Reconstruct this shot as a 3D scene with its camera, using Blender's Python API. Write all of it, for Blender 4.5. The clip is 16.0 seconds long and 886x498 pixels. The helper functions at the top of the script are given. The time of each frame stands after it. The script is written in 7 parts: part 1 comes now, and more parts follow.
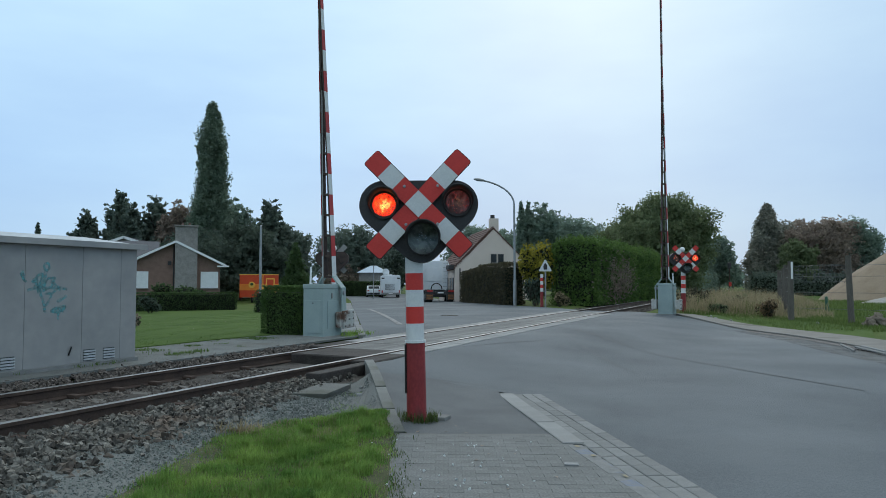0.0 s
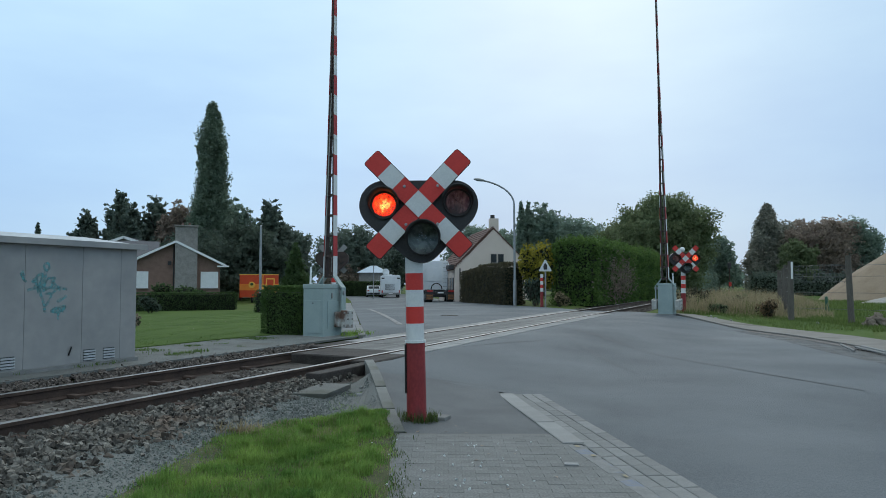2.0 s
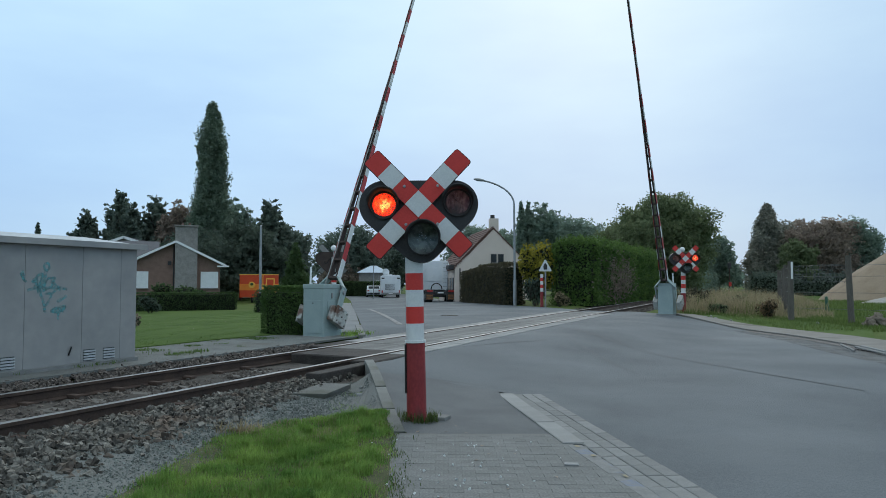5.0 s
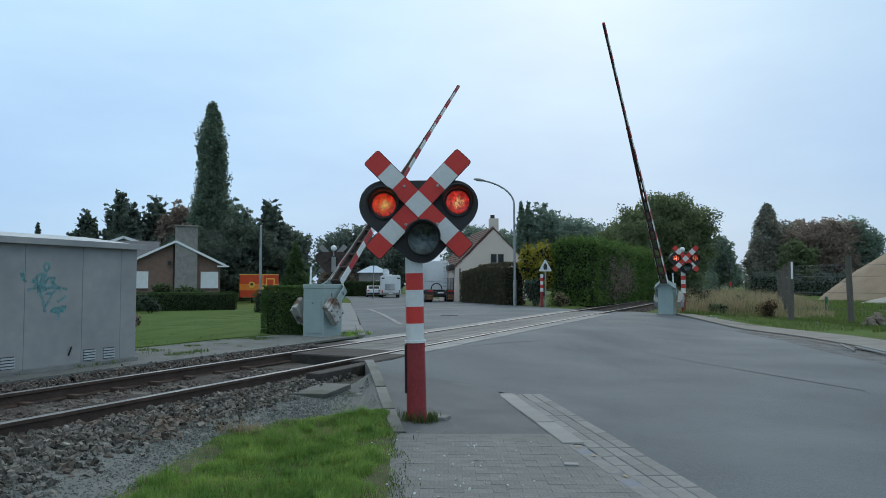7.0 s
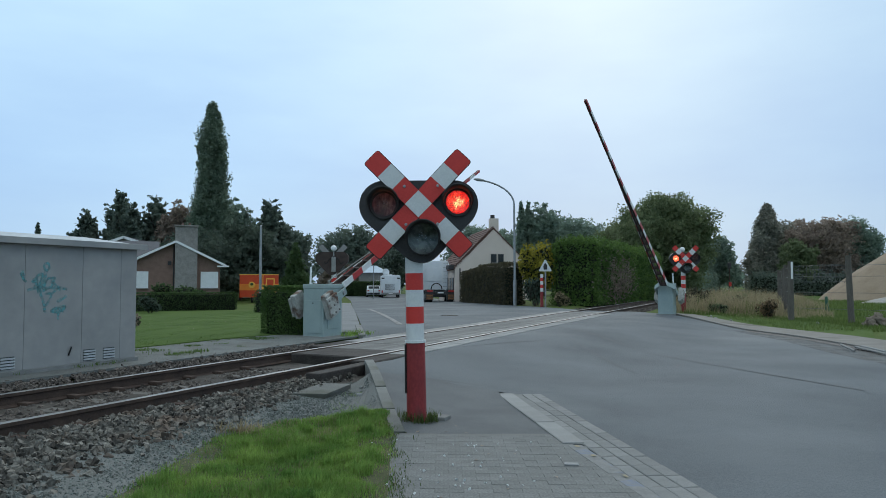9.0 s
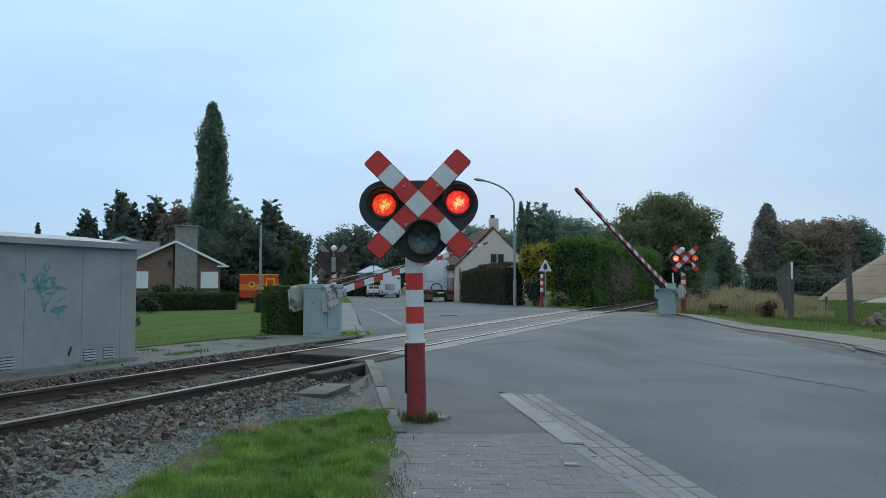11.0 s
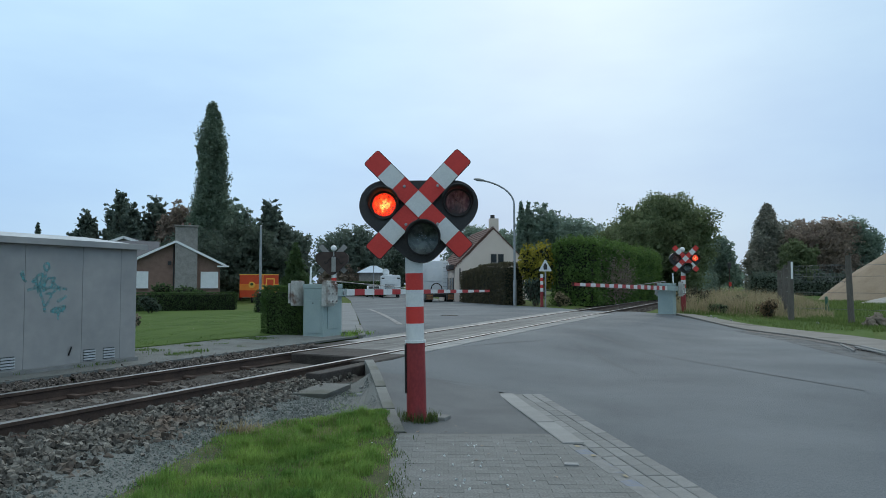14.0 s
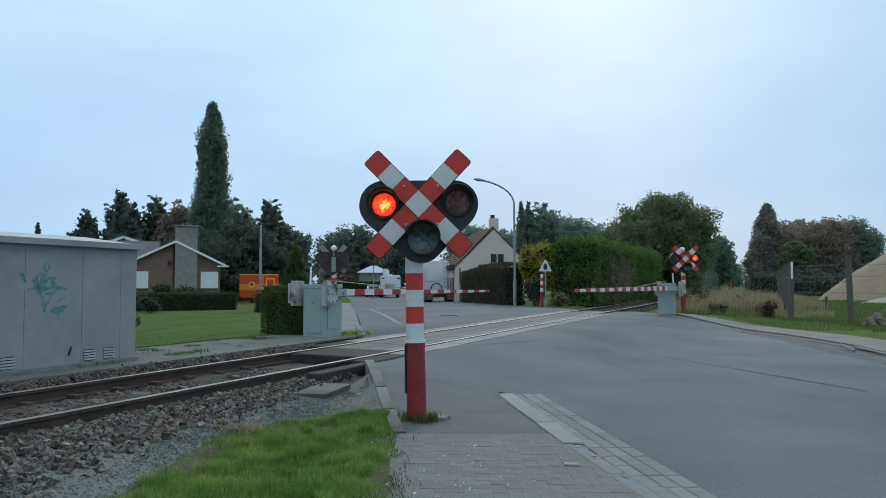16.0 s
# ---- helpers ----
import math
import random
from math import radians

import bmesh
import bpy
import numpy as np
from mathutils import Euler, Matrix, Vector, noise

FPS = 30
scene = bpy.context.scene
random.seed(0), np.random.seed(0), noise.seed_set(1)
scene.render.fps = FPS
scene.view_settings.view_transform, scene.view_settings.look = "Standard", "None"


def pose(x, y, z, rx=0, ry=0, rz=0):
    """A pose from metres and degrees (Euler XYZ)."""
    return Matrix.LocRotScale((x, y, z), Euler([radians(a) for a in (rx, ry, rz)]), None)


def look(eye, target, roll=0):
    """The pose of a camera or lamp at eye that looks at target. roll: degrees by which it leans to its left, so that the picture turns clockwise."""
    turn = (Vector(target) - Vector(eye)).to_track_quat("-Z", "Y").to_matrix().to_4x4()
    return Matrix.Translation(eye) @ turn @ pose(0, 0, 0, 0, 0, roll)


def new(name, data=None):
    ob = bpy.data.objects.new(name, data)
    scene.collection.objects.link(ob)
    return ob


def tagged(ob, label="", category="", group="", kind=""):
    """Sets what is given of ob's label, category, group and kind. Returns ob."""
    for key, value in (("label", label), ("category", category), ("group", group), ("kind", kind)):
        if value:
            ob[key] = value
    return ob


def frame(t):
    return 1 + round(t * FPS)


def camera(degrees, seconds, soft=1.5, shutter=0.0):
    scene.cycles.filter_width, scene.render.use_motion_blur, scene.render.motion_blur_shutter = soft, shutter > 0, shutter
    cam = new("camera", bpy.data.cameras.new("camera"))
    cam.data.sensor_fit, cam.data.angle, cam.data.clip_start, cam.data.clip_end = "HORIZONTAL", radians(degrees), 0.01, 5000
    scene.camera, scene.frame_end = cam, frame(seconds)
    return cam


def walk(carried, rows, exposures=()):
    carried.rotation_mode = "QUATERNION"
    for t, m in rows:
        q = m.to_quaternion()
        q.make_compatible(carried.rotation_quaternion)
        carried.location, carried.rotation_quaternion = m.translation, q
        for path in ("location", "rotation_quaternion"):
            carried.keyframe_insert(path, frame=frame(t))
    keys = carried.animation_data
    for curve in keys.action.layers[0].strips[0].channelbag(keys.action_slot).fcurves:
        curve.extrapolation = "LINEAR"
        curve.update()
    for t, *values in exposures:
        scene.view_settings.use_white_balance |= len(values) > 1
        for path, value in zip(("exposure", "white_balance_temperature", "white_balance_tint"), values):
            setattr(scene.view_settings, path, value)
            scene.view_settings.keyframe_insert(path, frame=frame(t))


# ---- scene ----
cam = camera(62.5, 16.0, 0.8)
# A level crossing seen from the pavement. x right, y ahead, z up, metres.
EYE_Z = 1.42
TILT = 2.747
walk(cam, [(0.0, pose(0, 0, EYE_Z, 90 + TILT, 0, 0)), (16.0, pose(0, 0, EYE_Z, 90 + TILT, 0, 0))])
scene.view_settings.exposure = 0.0

# ---- light: overcast sky, a veiled sun high ahead ----
world = bpy.data.worlds.new("overcast_sky")
scene.world = world
world.use_nodes = True
wn, wl = world.node_tree.nodes, world.node_tree.links
wn.clear()
w_out = wn.new("ShaderNodeOutputWorld")
w_bg = wn.new("ShaderNodeBackground")
w_sky = wn.new("ShaderNodeTexSky")
w_sky.sky_type, w_sky.sun_disc = "NISHITA", False
w_sky.sun_elevation, w_sky.sun_rotation = radians(27), radians(11)
w_sky.air_density, w_sky.dust_density = 1.2, 2.0
w_tc = wn.new("ShaderNodeTexCoord")
w_map = wn.new("ShaderNodeMapping")
w_map.inputs["Scale"].default_value = (1.0, 1.0, 3.2)
w_noise = wn.new("ShaderNodeTexNoise")
w_noise.inputs["Scale"].default_value, w_noise.inputs["Detail"].default_value = 2.3, 6.0
w_ramp = wn.new("ShaderNodeValToRGB")
w_ramp.color_ramp.elements[0].position, w_ramp.color_ramp.elements[0].color = 0.33, (0.45, 0.675, 0.95, 1)
w_ramp.color_ramp.elements[1].position, w_ramp.color_ramp.elements[1].color = 0.68, (0.57, 0.82, 1.03, 1)
w_sep = wn.new("ShaderNodeSeparateXYZ")
w_alt = wn.new("ShaderNodeValToRGB")
w_alt.color_ramp.elements[0].position, w_alt.color_ramp.elements[0].color = 0.0, (0.82, 0.84, 0.88, 1)
w_alt.color_ramp.elements[1].position, w_alt.color_ramp.elements[1].color = 0.36, (1.06, 1.05, 1.02, 1)
w_z = w_alt.color_ramp.elements.new(0.75)
w_z.color = (1.84, 1.45, 1.16, 1)
w_e = w_alt.color_ramp.elements.new(0.15)
w_e.color = (0.825, 0.87, 0.945, 1)
w_mul = wn.new("ShaderNodeMix")
w_mul.data_type, w_mul.blend_type = "RGBA", "MULTIPLY"
w_mul.inputs[0].default_value = 1.0
w_dot = wn.new("ShaderNodeVectorMath")
w_dot.operation = "DOT_PRODUCT"
w_dot.inputs[1].default_value = Vector((-0.6, 1.0, 0.35)).normalized()
w_veil = wn.new("ShaderNodeMapRange")
w_veil.interpolation_type = "SMOOTHSTEP"
w_veil.inputs["From Min"].default_value, w_veil.inputs["From Max"].default_value = 0.80, 1.0
w_veil.inputs["To Min"].default_value, w_veil.inputs["To Max"].default_value = 1.0, 1.14
w_scale = wn.new("ShaderNodeVectorMath")
w_scale.operation = "SCALE"
wl.new(w_tc.outputs["Generated"], w_dot.inputs[0])
wl.new(w_dot.outputs["Value"], w_veil.inputs["Value"])
wl.new(w_veil.outputs["Result"], w_scale.inputs["Scale"])
w_mix = wn.new("ShaderNodeMix")
w_mix.data_type = "RGBA"
w_mix.inputs[0].default_value = 0.99
wl.new(w_tc.outputs["Generated"], w_map.inputs["Vector"])
wl.new(w_map.outputs["Vector"], w_noise.inputs["Vector"])
wl.new(w_noise.outputs["Fac"], w_ramp.inputs["Fac"])
wl.new(w_tc.outputs["Generated"], w_sep.inputs["Vector"])
wl.new(w_sep.outputs["Z"], w_alt.inputs["Fac"])
wl.new(w_ramp.outputs["Color"], w_mul.inputs[6])
wl.new(w_alt.outputs["Color"], w_mul.inputs[7])
wl.new(w_sky.outputs["Color"], w_mix.inputs[6])
wl.new(w_mul.outputs[2], w_scale.inputs[0])
wl.new(w_scale.outputs["Vector"], w_mix.inputs[7])
wl.new(w_mix.outputs[2], w_bg.inputs["Color"])
w_bg.inputs["Strength"].default_value = 0.858
wl.new(w_bg.outputs["Background"], w_out.inputs["Surface"])

sun = new("sun", bpy.data.lights.new("sun", "SUN"))
sun.data.energy, sun.data.angle, sun.data.color = 0.6, radians(30), (1.0, 0.95, 0.88)
sun.matrix_world = look((4, 20, 10.4), (0, 0, 0))

# ---- materials ----
def nodes_of(m):
    m.use_nodes = True
    return m.node_tree.nodes, m.node_tree.links


def surface(name, a, b, rough=0.8, metal=0.0, scale=8.0, fine=90.0, bump=0.2, mix=0.5, spec=0.4, vary=0.0, stain=None, stain_at=0.6, dist=0.01, aniso=None):
    """Two-scale mottled surface between the colours a and b, with fine relief, optional stains and piece-to-piece variation."""
    m = bpy.data.materials.new(name)
    n, l = nodes_of(m)
    bs = n["Principled BSDF"]
    tc = n.new("ShaderNodeTexCoord")
    vec = tc.outputs["Object"]
    if aniso:
        mp = n.new("ShaderNodeMapping")
        mp.inputs["Scale"].default_value = aniso
        l.new(vec, mp.inputs["Vector"])
        vec = mp.outputs["Vector"]
    n1, n2 = n.new("ShaderNodeTexNoise"), n.new("ShaderNodeTexNoise")
    n1.inputs["Scale"].default_value, n1.inputs["Detail"].default_value = scale, 4.0
    n2.inputs["Scale"].default_value, n2.inputs["Detail"].default_value = fine, 3.0
    for q in (n1, n2):
        l.new(vec, q.inputs["Vector"])
    ad = n.new("ShaderNodeMath")
    ad.operation = "MULTIPLY_ADD"
    ad.inputs[1].default_value = mix
    half = n.new("ShaderNodeMath")
    half.operation = "MULTIPLY"
    half.inputs[1].default_value = 1 - mix
    l.new(n2.outputs["Fac"], half.inputs[0])
    l.new(n1.outputs["Fac"], ad.inputs[0])
    l.new(half.outputs[0], ad.inputs[2])
    rp = n.new("ShaderNodeValToRGB")
    rp.color_ramp.elements[0].position, rp.color_ramp.elements[0].color = 0.36, (*a, 1)
    rp.color_ramp.elements[1].position, rp.color_ramp.elements[1].color = 0.64, (*b, 1)
    l.new(ad.outputs[0], rp.inputs["Fac"])
    col = rp.outputs["Color"]
    if stain:
        n3 = n.new("ShaderNodeTexNoise")
        n3.inputs["Scale"].default_value, n3.inputs["Detail"].default_value = scale * 0.37, 6.0
        l.new(vec, n3.inputs["Vector"])
        r3 = n.new("ShaderNodeValToRGB")
        r3.color_ramp.elements[0].position, r3.color_ramp.elements[1].position = stain_at, stain_at + 0.12
        l.new(n3.outputs["Fac"], r3.inputs["Fac"])
        mx = n.new("ShaderNodeMix")
        mx.data_type = "RGBA"
        mx.inputs[7].default_value = (*stain, 1)
        l.new(r3.outputs["Color"], mx.inputs[0])
        l.new(col, mx.inputs[6])
        col = mx.outputs[2]
    if vary:
        ob, gm = n.new("ShaderNodeObjectInfo"), n.new("ShaderNodeNewGeometry")
        sm = n.new("ShaderNodeMath")
        sm.operation = "ADD"
        l.new(ob.outputs["Random"], sm.inputs[0])
        l.new(gm.outputs["Random Per Island"], sm.inputs[1])
        fr = n.new("ShaderNodeMath")
        fr.operation = "FRACT"
        l.new(sm.outputs[0], fr.inputs[0])
        mr = n.new("ShaderNodeMapRange")
        mr.inputs["To Min"].default_value, mr.inputs["To Max"].default_value = 1 - vary, 1 + vary
        l.new(fr.outputs[0], mr.inputs["Value"])
        hs = n.new("ShaderNodeHueSaturation")
        l.new(mr.outputs["Result"], hs.inputs["Value"])
        l.new(col, hs.inputs["Color"])
        col = hs.outputs["Color"]
    l.new(col, bs.inputs["Base Color"])
    bs.inputs["Roughness"].default_value, bs.inputs["Metallic"].default_value = rough, metal
    bs.inputs["Specular IOR Level"].default_value = spec
    if bump:
        bp = n.new("ShaderNodeBump")
        bp.inputs["Strength"].default_value, bp.inputs["Distance"].default_value = bump, dist
        l.new(n2.outputs["Fac"], bp.inputs["Height"])
        l.new(bp.outputs["Normal"], bs.inputs["Normal"])
    return m


def glow(name, outer, mid, inner, strength, radius):
    """A lamp's face: a hot streaky core on a coloured reflector."""
    m = bpy.data.materials.new(name)
    n, l = nodes_of(m)
    n.clear()
    out, em = n.new("ShaderNodeOutputMaterial"), n.new("ShaderNodeEmission")
    tc, mp, nz, ln = n.new("ShaderNodeTexCoord"), n.new("ShaderNodeMapping"), n.new("ShaderNodeTexNoise"), n.new("ShaderNodeVectorMath")
    mp.inputs["Scale"].default_value = (1.15, 1.0, 0.85)
    nz.inputs["Scale"].default_value, nz.inputs["Detail"].default_value = 26.0, 2.0
    ln.operation = "LENGTH"
    l.new(tc.outputs["Object"], ln.inputs[0])
    l.new(tc.outputs["Object"], mp.inputs["Vector"])
    l.new(mp.outputs["Vector"], nz.inputs["Vector"])
    fall = n.new("ShaderNodeMapRange")
    fall.inputs["From Max"].default_value = radius
    fall.inputs["To Min"].default_value, fall.inputs["To Max"].default_value = 0.72, -0.12
    l.new(ln.outputs["Value"], fall.inputs["Value"])
    ad = n.new("ShaderNodeMath")
    ad.operation, ad.inputs[1].default_value = "MULTIPLY_ADD", 1.3
    sh = n.new("ShaderNodeMath")
    sh.operation, sh.inputs[1].default_value = "SUBTRACT", 0.5
    l.new(nz.outputs["Fac"], sh.inputs[0])
    l.new(sh.outputs[0], ad.inputs[0])
    l.new(fall.outputs["Result"], ad.inputs[2])
    rp = n.new("ShaderNodeValToRGB")
    rp.color_ramp.elements[0].position, rp.color_ramp.elements[0].color = 0.05, (*outer, 1)
    rp.color_ramp.elements[1].position, rp.color_ramp.elements[1].color = 0.62, (*inner, 1)
    rp.color_ramp.elements.new(0.37).color = (*mid, 1)
    l.new(ad.outputs[0], rp.inputs["Fac"])
    l.new(rp.outputs["Color"], em.inputs["Color"])
    em.inputs["Strength"].default_value = strength
    l.new(em.outputs["Emission"], out.inputs["Surface"])
    return m


def glass(name, color, rough=0.08, ior=1.2):
    m = bpy.data.materials.new(name)
    n, l = nodes_of(m)
    bs = n["Principled BSDF"]
    bs.inputs["Base Color"].default_value = (*color, 1)
    bs.inputs["Roughness"].default_value, bs.inputs["IOR"].default_value = rough, ior
    bs.inputs["Transmission Weight"].default_value = 1.0
    return m


def leafy(name, a, b, scale=0.35):
    """Leaves: colour from clump to clump and leaf to leaf, a little light let through."""
    m = surface(name, a, b, rough=0.6, scale=scale, fine=3.0, bump=0.0, mix=0.5, spec=0.2, vary=0.24)
    n, l = m.node_tree.nodes, m.node_tree.links
    bs, out = n["Principled BSDF"], n["Material Output"]
    tr, mx = n.new("ShaderNodeBsdfTranslucent"), n.new("ShaderNodeMixShader")
    l.new(bs.inputs["Base Color"].links[0].from_socket, tr.inputs["Color"])
    mx.inputs[0].default_value = 0.52
    l.new(bs.outputs["BSDF"], mx.inputs[1])
    l.new(tr.outputs["BSDF"], mx.inputs[2])
    l.new(mx.outputs["Shader"], out.inputs["Surface"])
    return m


M = {}
M["asphalt"] = surface("asphalt", (0.064, 0.077, 0.087), (0.137, 0.157, 0.170), 0.82, scale=0.45, fine=75, bump=0.7, mix=0.5, stain=(0.146, 0.162, 0.171), stain_at=0.54)
M["asphalt_patch"] = surface("asphalt_patch", (0.082, 0.09, 0.095), (0.132, 0.142, 0.148), 0.85, scale=1.5, fine=160, bump=0.4)
M["ground"] = surface("verge_soil_grass", (0.05, 0.085, 0.02), (0.11, 0.145, 0.04), 0.95, scale=0.8, fine=30, bump=0.5, spec=0.08, stain=(0.15, 0.135, 0.09), stain_at=0.57)
M["lawn"] = surface("lawn", (0.056, 0.098, 0.022), (0.09, 0.138, 0.036), 0.95, scale=0.6, fine=45, bump=0.6, spec=0.08)
M["gravel"] = surface("fine_gravel", (0.105, 0.112, 0.106), (0.19, 0.20, 0.192), 0.95, scale=2.5, fine=120, bump=0.8, mix=0.4, stain=(0.12, 0.115, 0.095), stain_at=0.58)
M["ballast"] = surface("ballast_stone", (0.04, 0.036, 0.030), (0.19, 0.18, 0.158), 0.9, scale=9, fine=60, bump=0.4, vary=0.75, stain=(0.11, 0.084, 0.066), stain_at=0.54)
M["ballast_bed"] = surface("ballast_bed", (0.035, 0.031, 0.027), (0.085, 0.077, 0.068), 0.95, scale=4, fine=40, bump=0.9)
M["rail_side"] = surface("rusty_rail", (0.045, 0.03, 0.024), (0.085, 0.055, 0.042), 0.85, scale=6, fine=60, bump=0.3)
M["rail_top"] = surface("worn_rail_head", (0.2, 0.205, 0.21), (0.3, 0.305, 0.31), 0.5, 1.0, scale=3, fine=80, bump=0.05)
M["sleeper"] = surface("sleeper_concrete", (0.075, 0.07, 0.064), (0.15, 0.143, 0.13), 0.9, scale=3, fine=60, bump=0.4, stain=(0.05, 0.04, 0.034), stain_at=0.48)
M["timber"] = surface("dark_timber", (0.026, 0.022, 0.020), (0.062, 0.055, 0.05), 0.9, scale=4, fine=50, bump=0.5)
M["panel"] = surface("crossing_panel", (0.085, 0.086, 0.083), (0.215, 0.215, 0.207), 0.85, scale=1.6, fine=30, bump=0.3, vary=0.12, stain=(0.26, 0.258, 0.25), stain_at=0.55, aniso=(5.0, 0.35, 1.0))
M["concrete"] = surface("weathered_concrete", (0.16, 0.163, 0.158), (0.245, 0.247, 0.24), 0.9, scale=3, fine=80, bump=0.3, stain=(0.17, 0.175, 0.16), stain_at=0.57, vary=0.08)
M["paver"] = surface("paving_brick", (0.13, 0.135, 0.131), (0.225, 0.23, 0.223), 0.9, scale=5, fine=70, bump=0.5, mix=0.4, vary=0.10, stain=(0.125, 0.13, 0.112), stain_at=0.56)
M["joint"] = surface("joint_sand", (0.13, 0.132, 0.125), (0.19, 0.192, 0.182), 0.95, scale=6, fine=90, bump=0.4)
M["kerb"] = surface("kerb_concrete", (0.215, 0.22, 0.217), (0.29, 0.293, 0.288), 0.85, scale=4, fine=90, bump=0.25, vary=0.08, stain=(0.24, 0.24, 0.23), stain_at=0.58)
M["kerb_yellow"] = surface("worn_yellow_kerb", (0.30, 0.26, 0.12), (0.33, 0.32, 0.30), 0.85, scale=9, fine=70, bump=0.3)
M["kerb_blue"] = surface("worn_blue_kerb", (0.165, 0.17, 0.168), (0.24, 0.242, 0.238), 0.85, scale=14, fine=70, bump=0.4, stain=(0.17, 0.20, 0.26), stain_at=0.57)
M["red"] = surface("red_reflective", (0.52, 0.033, 0.026), (0.60, 0.046, 0.036), 0.45, scale=5, fine=60, bump=0.03, stain=(0.30, 0.03, 0.026), stain_at=0.62)
M["red_boom"] = surface("red_boom_sheeting", (0.34, 0.02, 0.022), (0.43, 0.032, 0.032), 0.5, scale=5, fine=60, bump=0.05, stain=(0.2, 0.025, 0.025), stain_at=0.6)
M["red_worn"] = surface("red_paint_worn", (0.19, 0.022, 0.024), (0.28, 0.034, 0.036), 0.6, scale=7, fine=50, bump=0.15, stain=(0.075, 0.03, 0.028), stain_at=0.56, aniso=(1, 1, 0.5))
M["white"] = surface("white_reflective", (0.56, 0.585, 0.585), (0.66, 0.68, 0.675), 0.5, scale=6, fine=60, bump=0.03, stain=(0.48, 0.50, 0.49), stain_at=0.6)
M["black"] = surface("black_housing", (0.022, 0.021, 0.022), (0.042, 0.04, 0.04), 0.5, scale=7, fine=60, bump=0.1)
M["brownback"] = surface("brown_weathered_back", (0.034, 0.023, 0.02), (0.07, 0.047, 0.04), 0.75, scale=6, fine=40, bump=0.15)
M["greyback"] = surface("grey_sign_back", (0.22, 0.22, 0.21), (0.31, 0.31, 0.30), 0.6, 0.3, scale=5, fine=50, bump=0.1)
M["steel"] = surface("galvanised_steel", (0.30, 0.31, 0.315), (0.42, 0.43, 0.435), 0.5, 0.6, scale=5, fine=40, bump=0.05)
M["cabinet"] = surface("pale_green_paint", (0.25, 0.325, 0.32), (0.31, 0.385, 0.375), 0.6, scale=3, fine=40, bump=0.08, stain=(0.24, 0.30, 0.28), stain_at=0.62)
M["cabinet_dark"] = surface("cabinet_shadow_gap", (0.05, 0.06, 0.06), (0.09, 0.10, 0.10), 0.8, scale=5, fine=50)
M["weight"] = surface("chipped_weight", (0.33, 0.33, 0.30), (0.48, 0.49, 0.47), 0.7, scale=7, fine=30, bump=0.3, stain=(0.12, 0.07, 0.05), stain_at=0.52)
M["relay"] = surface("grey_relay_wall", (0.265, 0.268, 0.266), (0.35, 0.346, 0.336), 0.6, scale=1.3, fine=7, bump=0.03, mix=0.65, stain=(0.23, 0.246, 0.258), stain_at=0.50, aniso=(0.8, 1, 0.9))
M["relay_roof"] = surface("relay_roof", (0.40, 0.43, 0.45), (0.52, 0.55, 0.57), 0.6, scale=2, fine=30, bump=0.1, stain=(0.30, 0.32, 0.32), stain_at=0.58)
M["graffiti"] = surface("turquoise_spray", (0.10, 0.36, 0.38), (0.17, 0.40, 0.41), 0.6, scale=9, fine=40, bump=0.0)
g_n, g_l = M["graffiti"].node_tree.nodes, M["graffiti"].node_tree.links
g_noise, g_map = g_n.new("ShaderNodeTexNoise"), g_n.new("ShaderNodeMapRange")
g_noise.inputs["Scale"].default_value, g_noise.inputs["Detail"].default_value = 24.0, 5.0
g_map.inputs["From Min"].default_value, g_map.inputs["From Max"].default_value = 0.35, 0.65
g_map.inputs["To Min"].default_value, g_map.inputs["To Max"].default_value = 0.10, 0.75
g_l.new(g_n["Texture Coordinate"].outputs["Object"], g_noise.inputs["Vector"])
g_l.new(g_noise.outputs["Fac"], g_map.inputs["Value"])
g_l.new(g_map.outputs["Result"], g_n["Principled BSDF"].inputs["Alpha"])
M["lens"] = glass("lamp_glass", (0.97, 0.93, 0.92), 0.03, 1.25)
M["lens_clear"] = glass("lamp_glass_clear", (0.9, 0.93, 0.92), 0.04)
M["lamp_face"] = surface("streaked_lamp_face", (0.02, 0.018, 0.019), (0.30, 0.235, 0.23), 0.3, 0.1, scale=15, fine=36, bump=0.2, mix=0.6, stain=(0.07, 0.07, 0.075), stain_at=0.5, aniso=(1.6, 1, 0.7))
M["reflector"] = surface("unlit_reflector", (0.03, 0.037, 0.037), (0.12, 0.14, 0.138), 0.25, 0.5, scale=8, fine=24, bump=0.2, mix=0.4)
M["glow_orange"] = glow("lit_orange_red", (0.80, 0.026, 0.006), (1.0, 0.11, 0.016), (1.0, 0.66, 0.16), 3.0, 0.13)
M["glow_red"] = glow("lit_red", (0.62, 0.014, 0.010), (1.0, 0.075, 0.035), (1.0, 0.62, 0.26), 2.7, 0.13)
M["glow_far"] = glow("lit_far_red", (1.0, 0.09, 0.03), (1.0, 0.22, 0.10), (1.0, 0.60, 0.35), 5.0, 0.13)
M["glow_far_soft"] = glow("lit_far_dimmer", (1.0, 0.06, 0.02), (1.0, 0.14, 0.05), (1.0, 0.45, 0.2), 2.4, 0.13)
M["pole_leaf"] = leafy("poplar_leaves", (0.115, 0.17, 0.122), (0.235, 0.30, 0.225))
M["pine_leaf"] = leafy("pine_needles", (0.095, 0.13, 0.108), (0.19, 0.235, 0.19))
M["oak_leaf"] = leafy("oak_leaves", (0.10, 0.14, 0.07), (0.215, 0.255, 0.135))
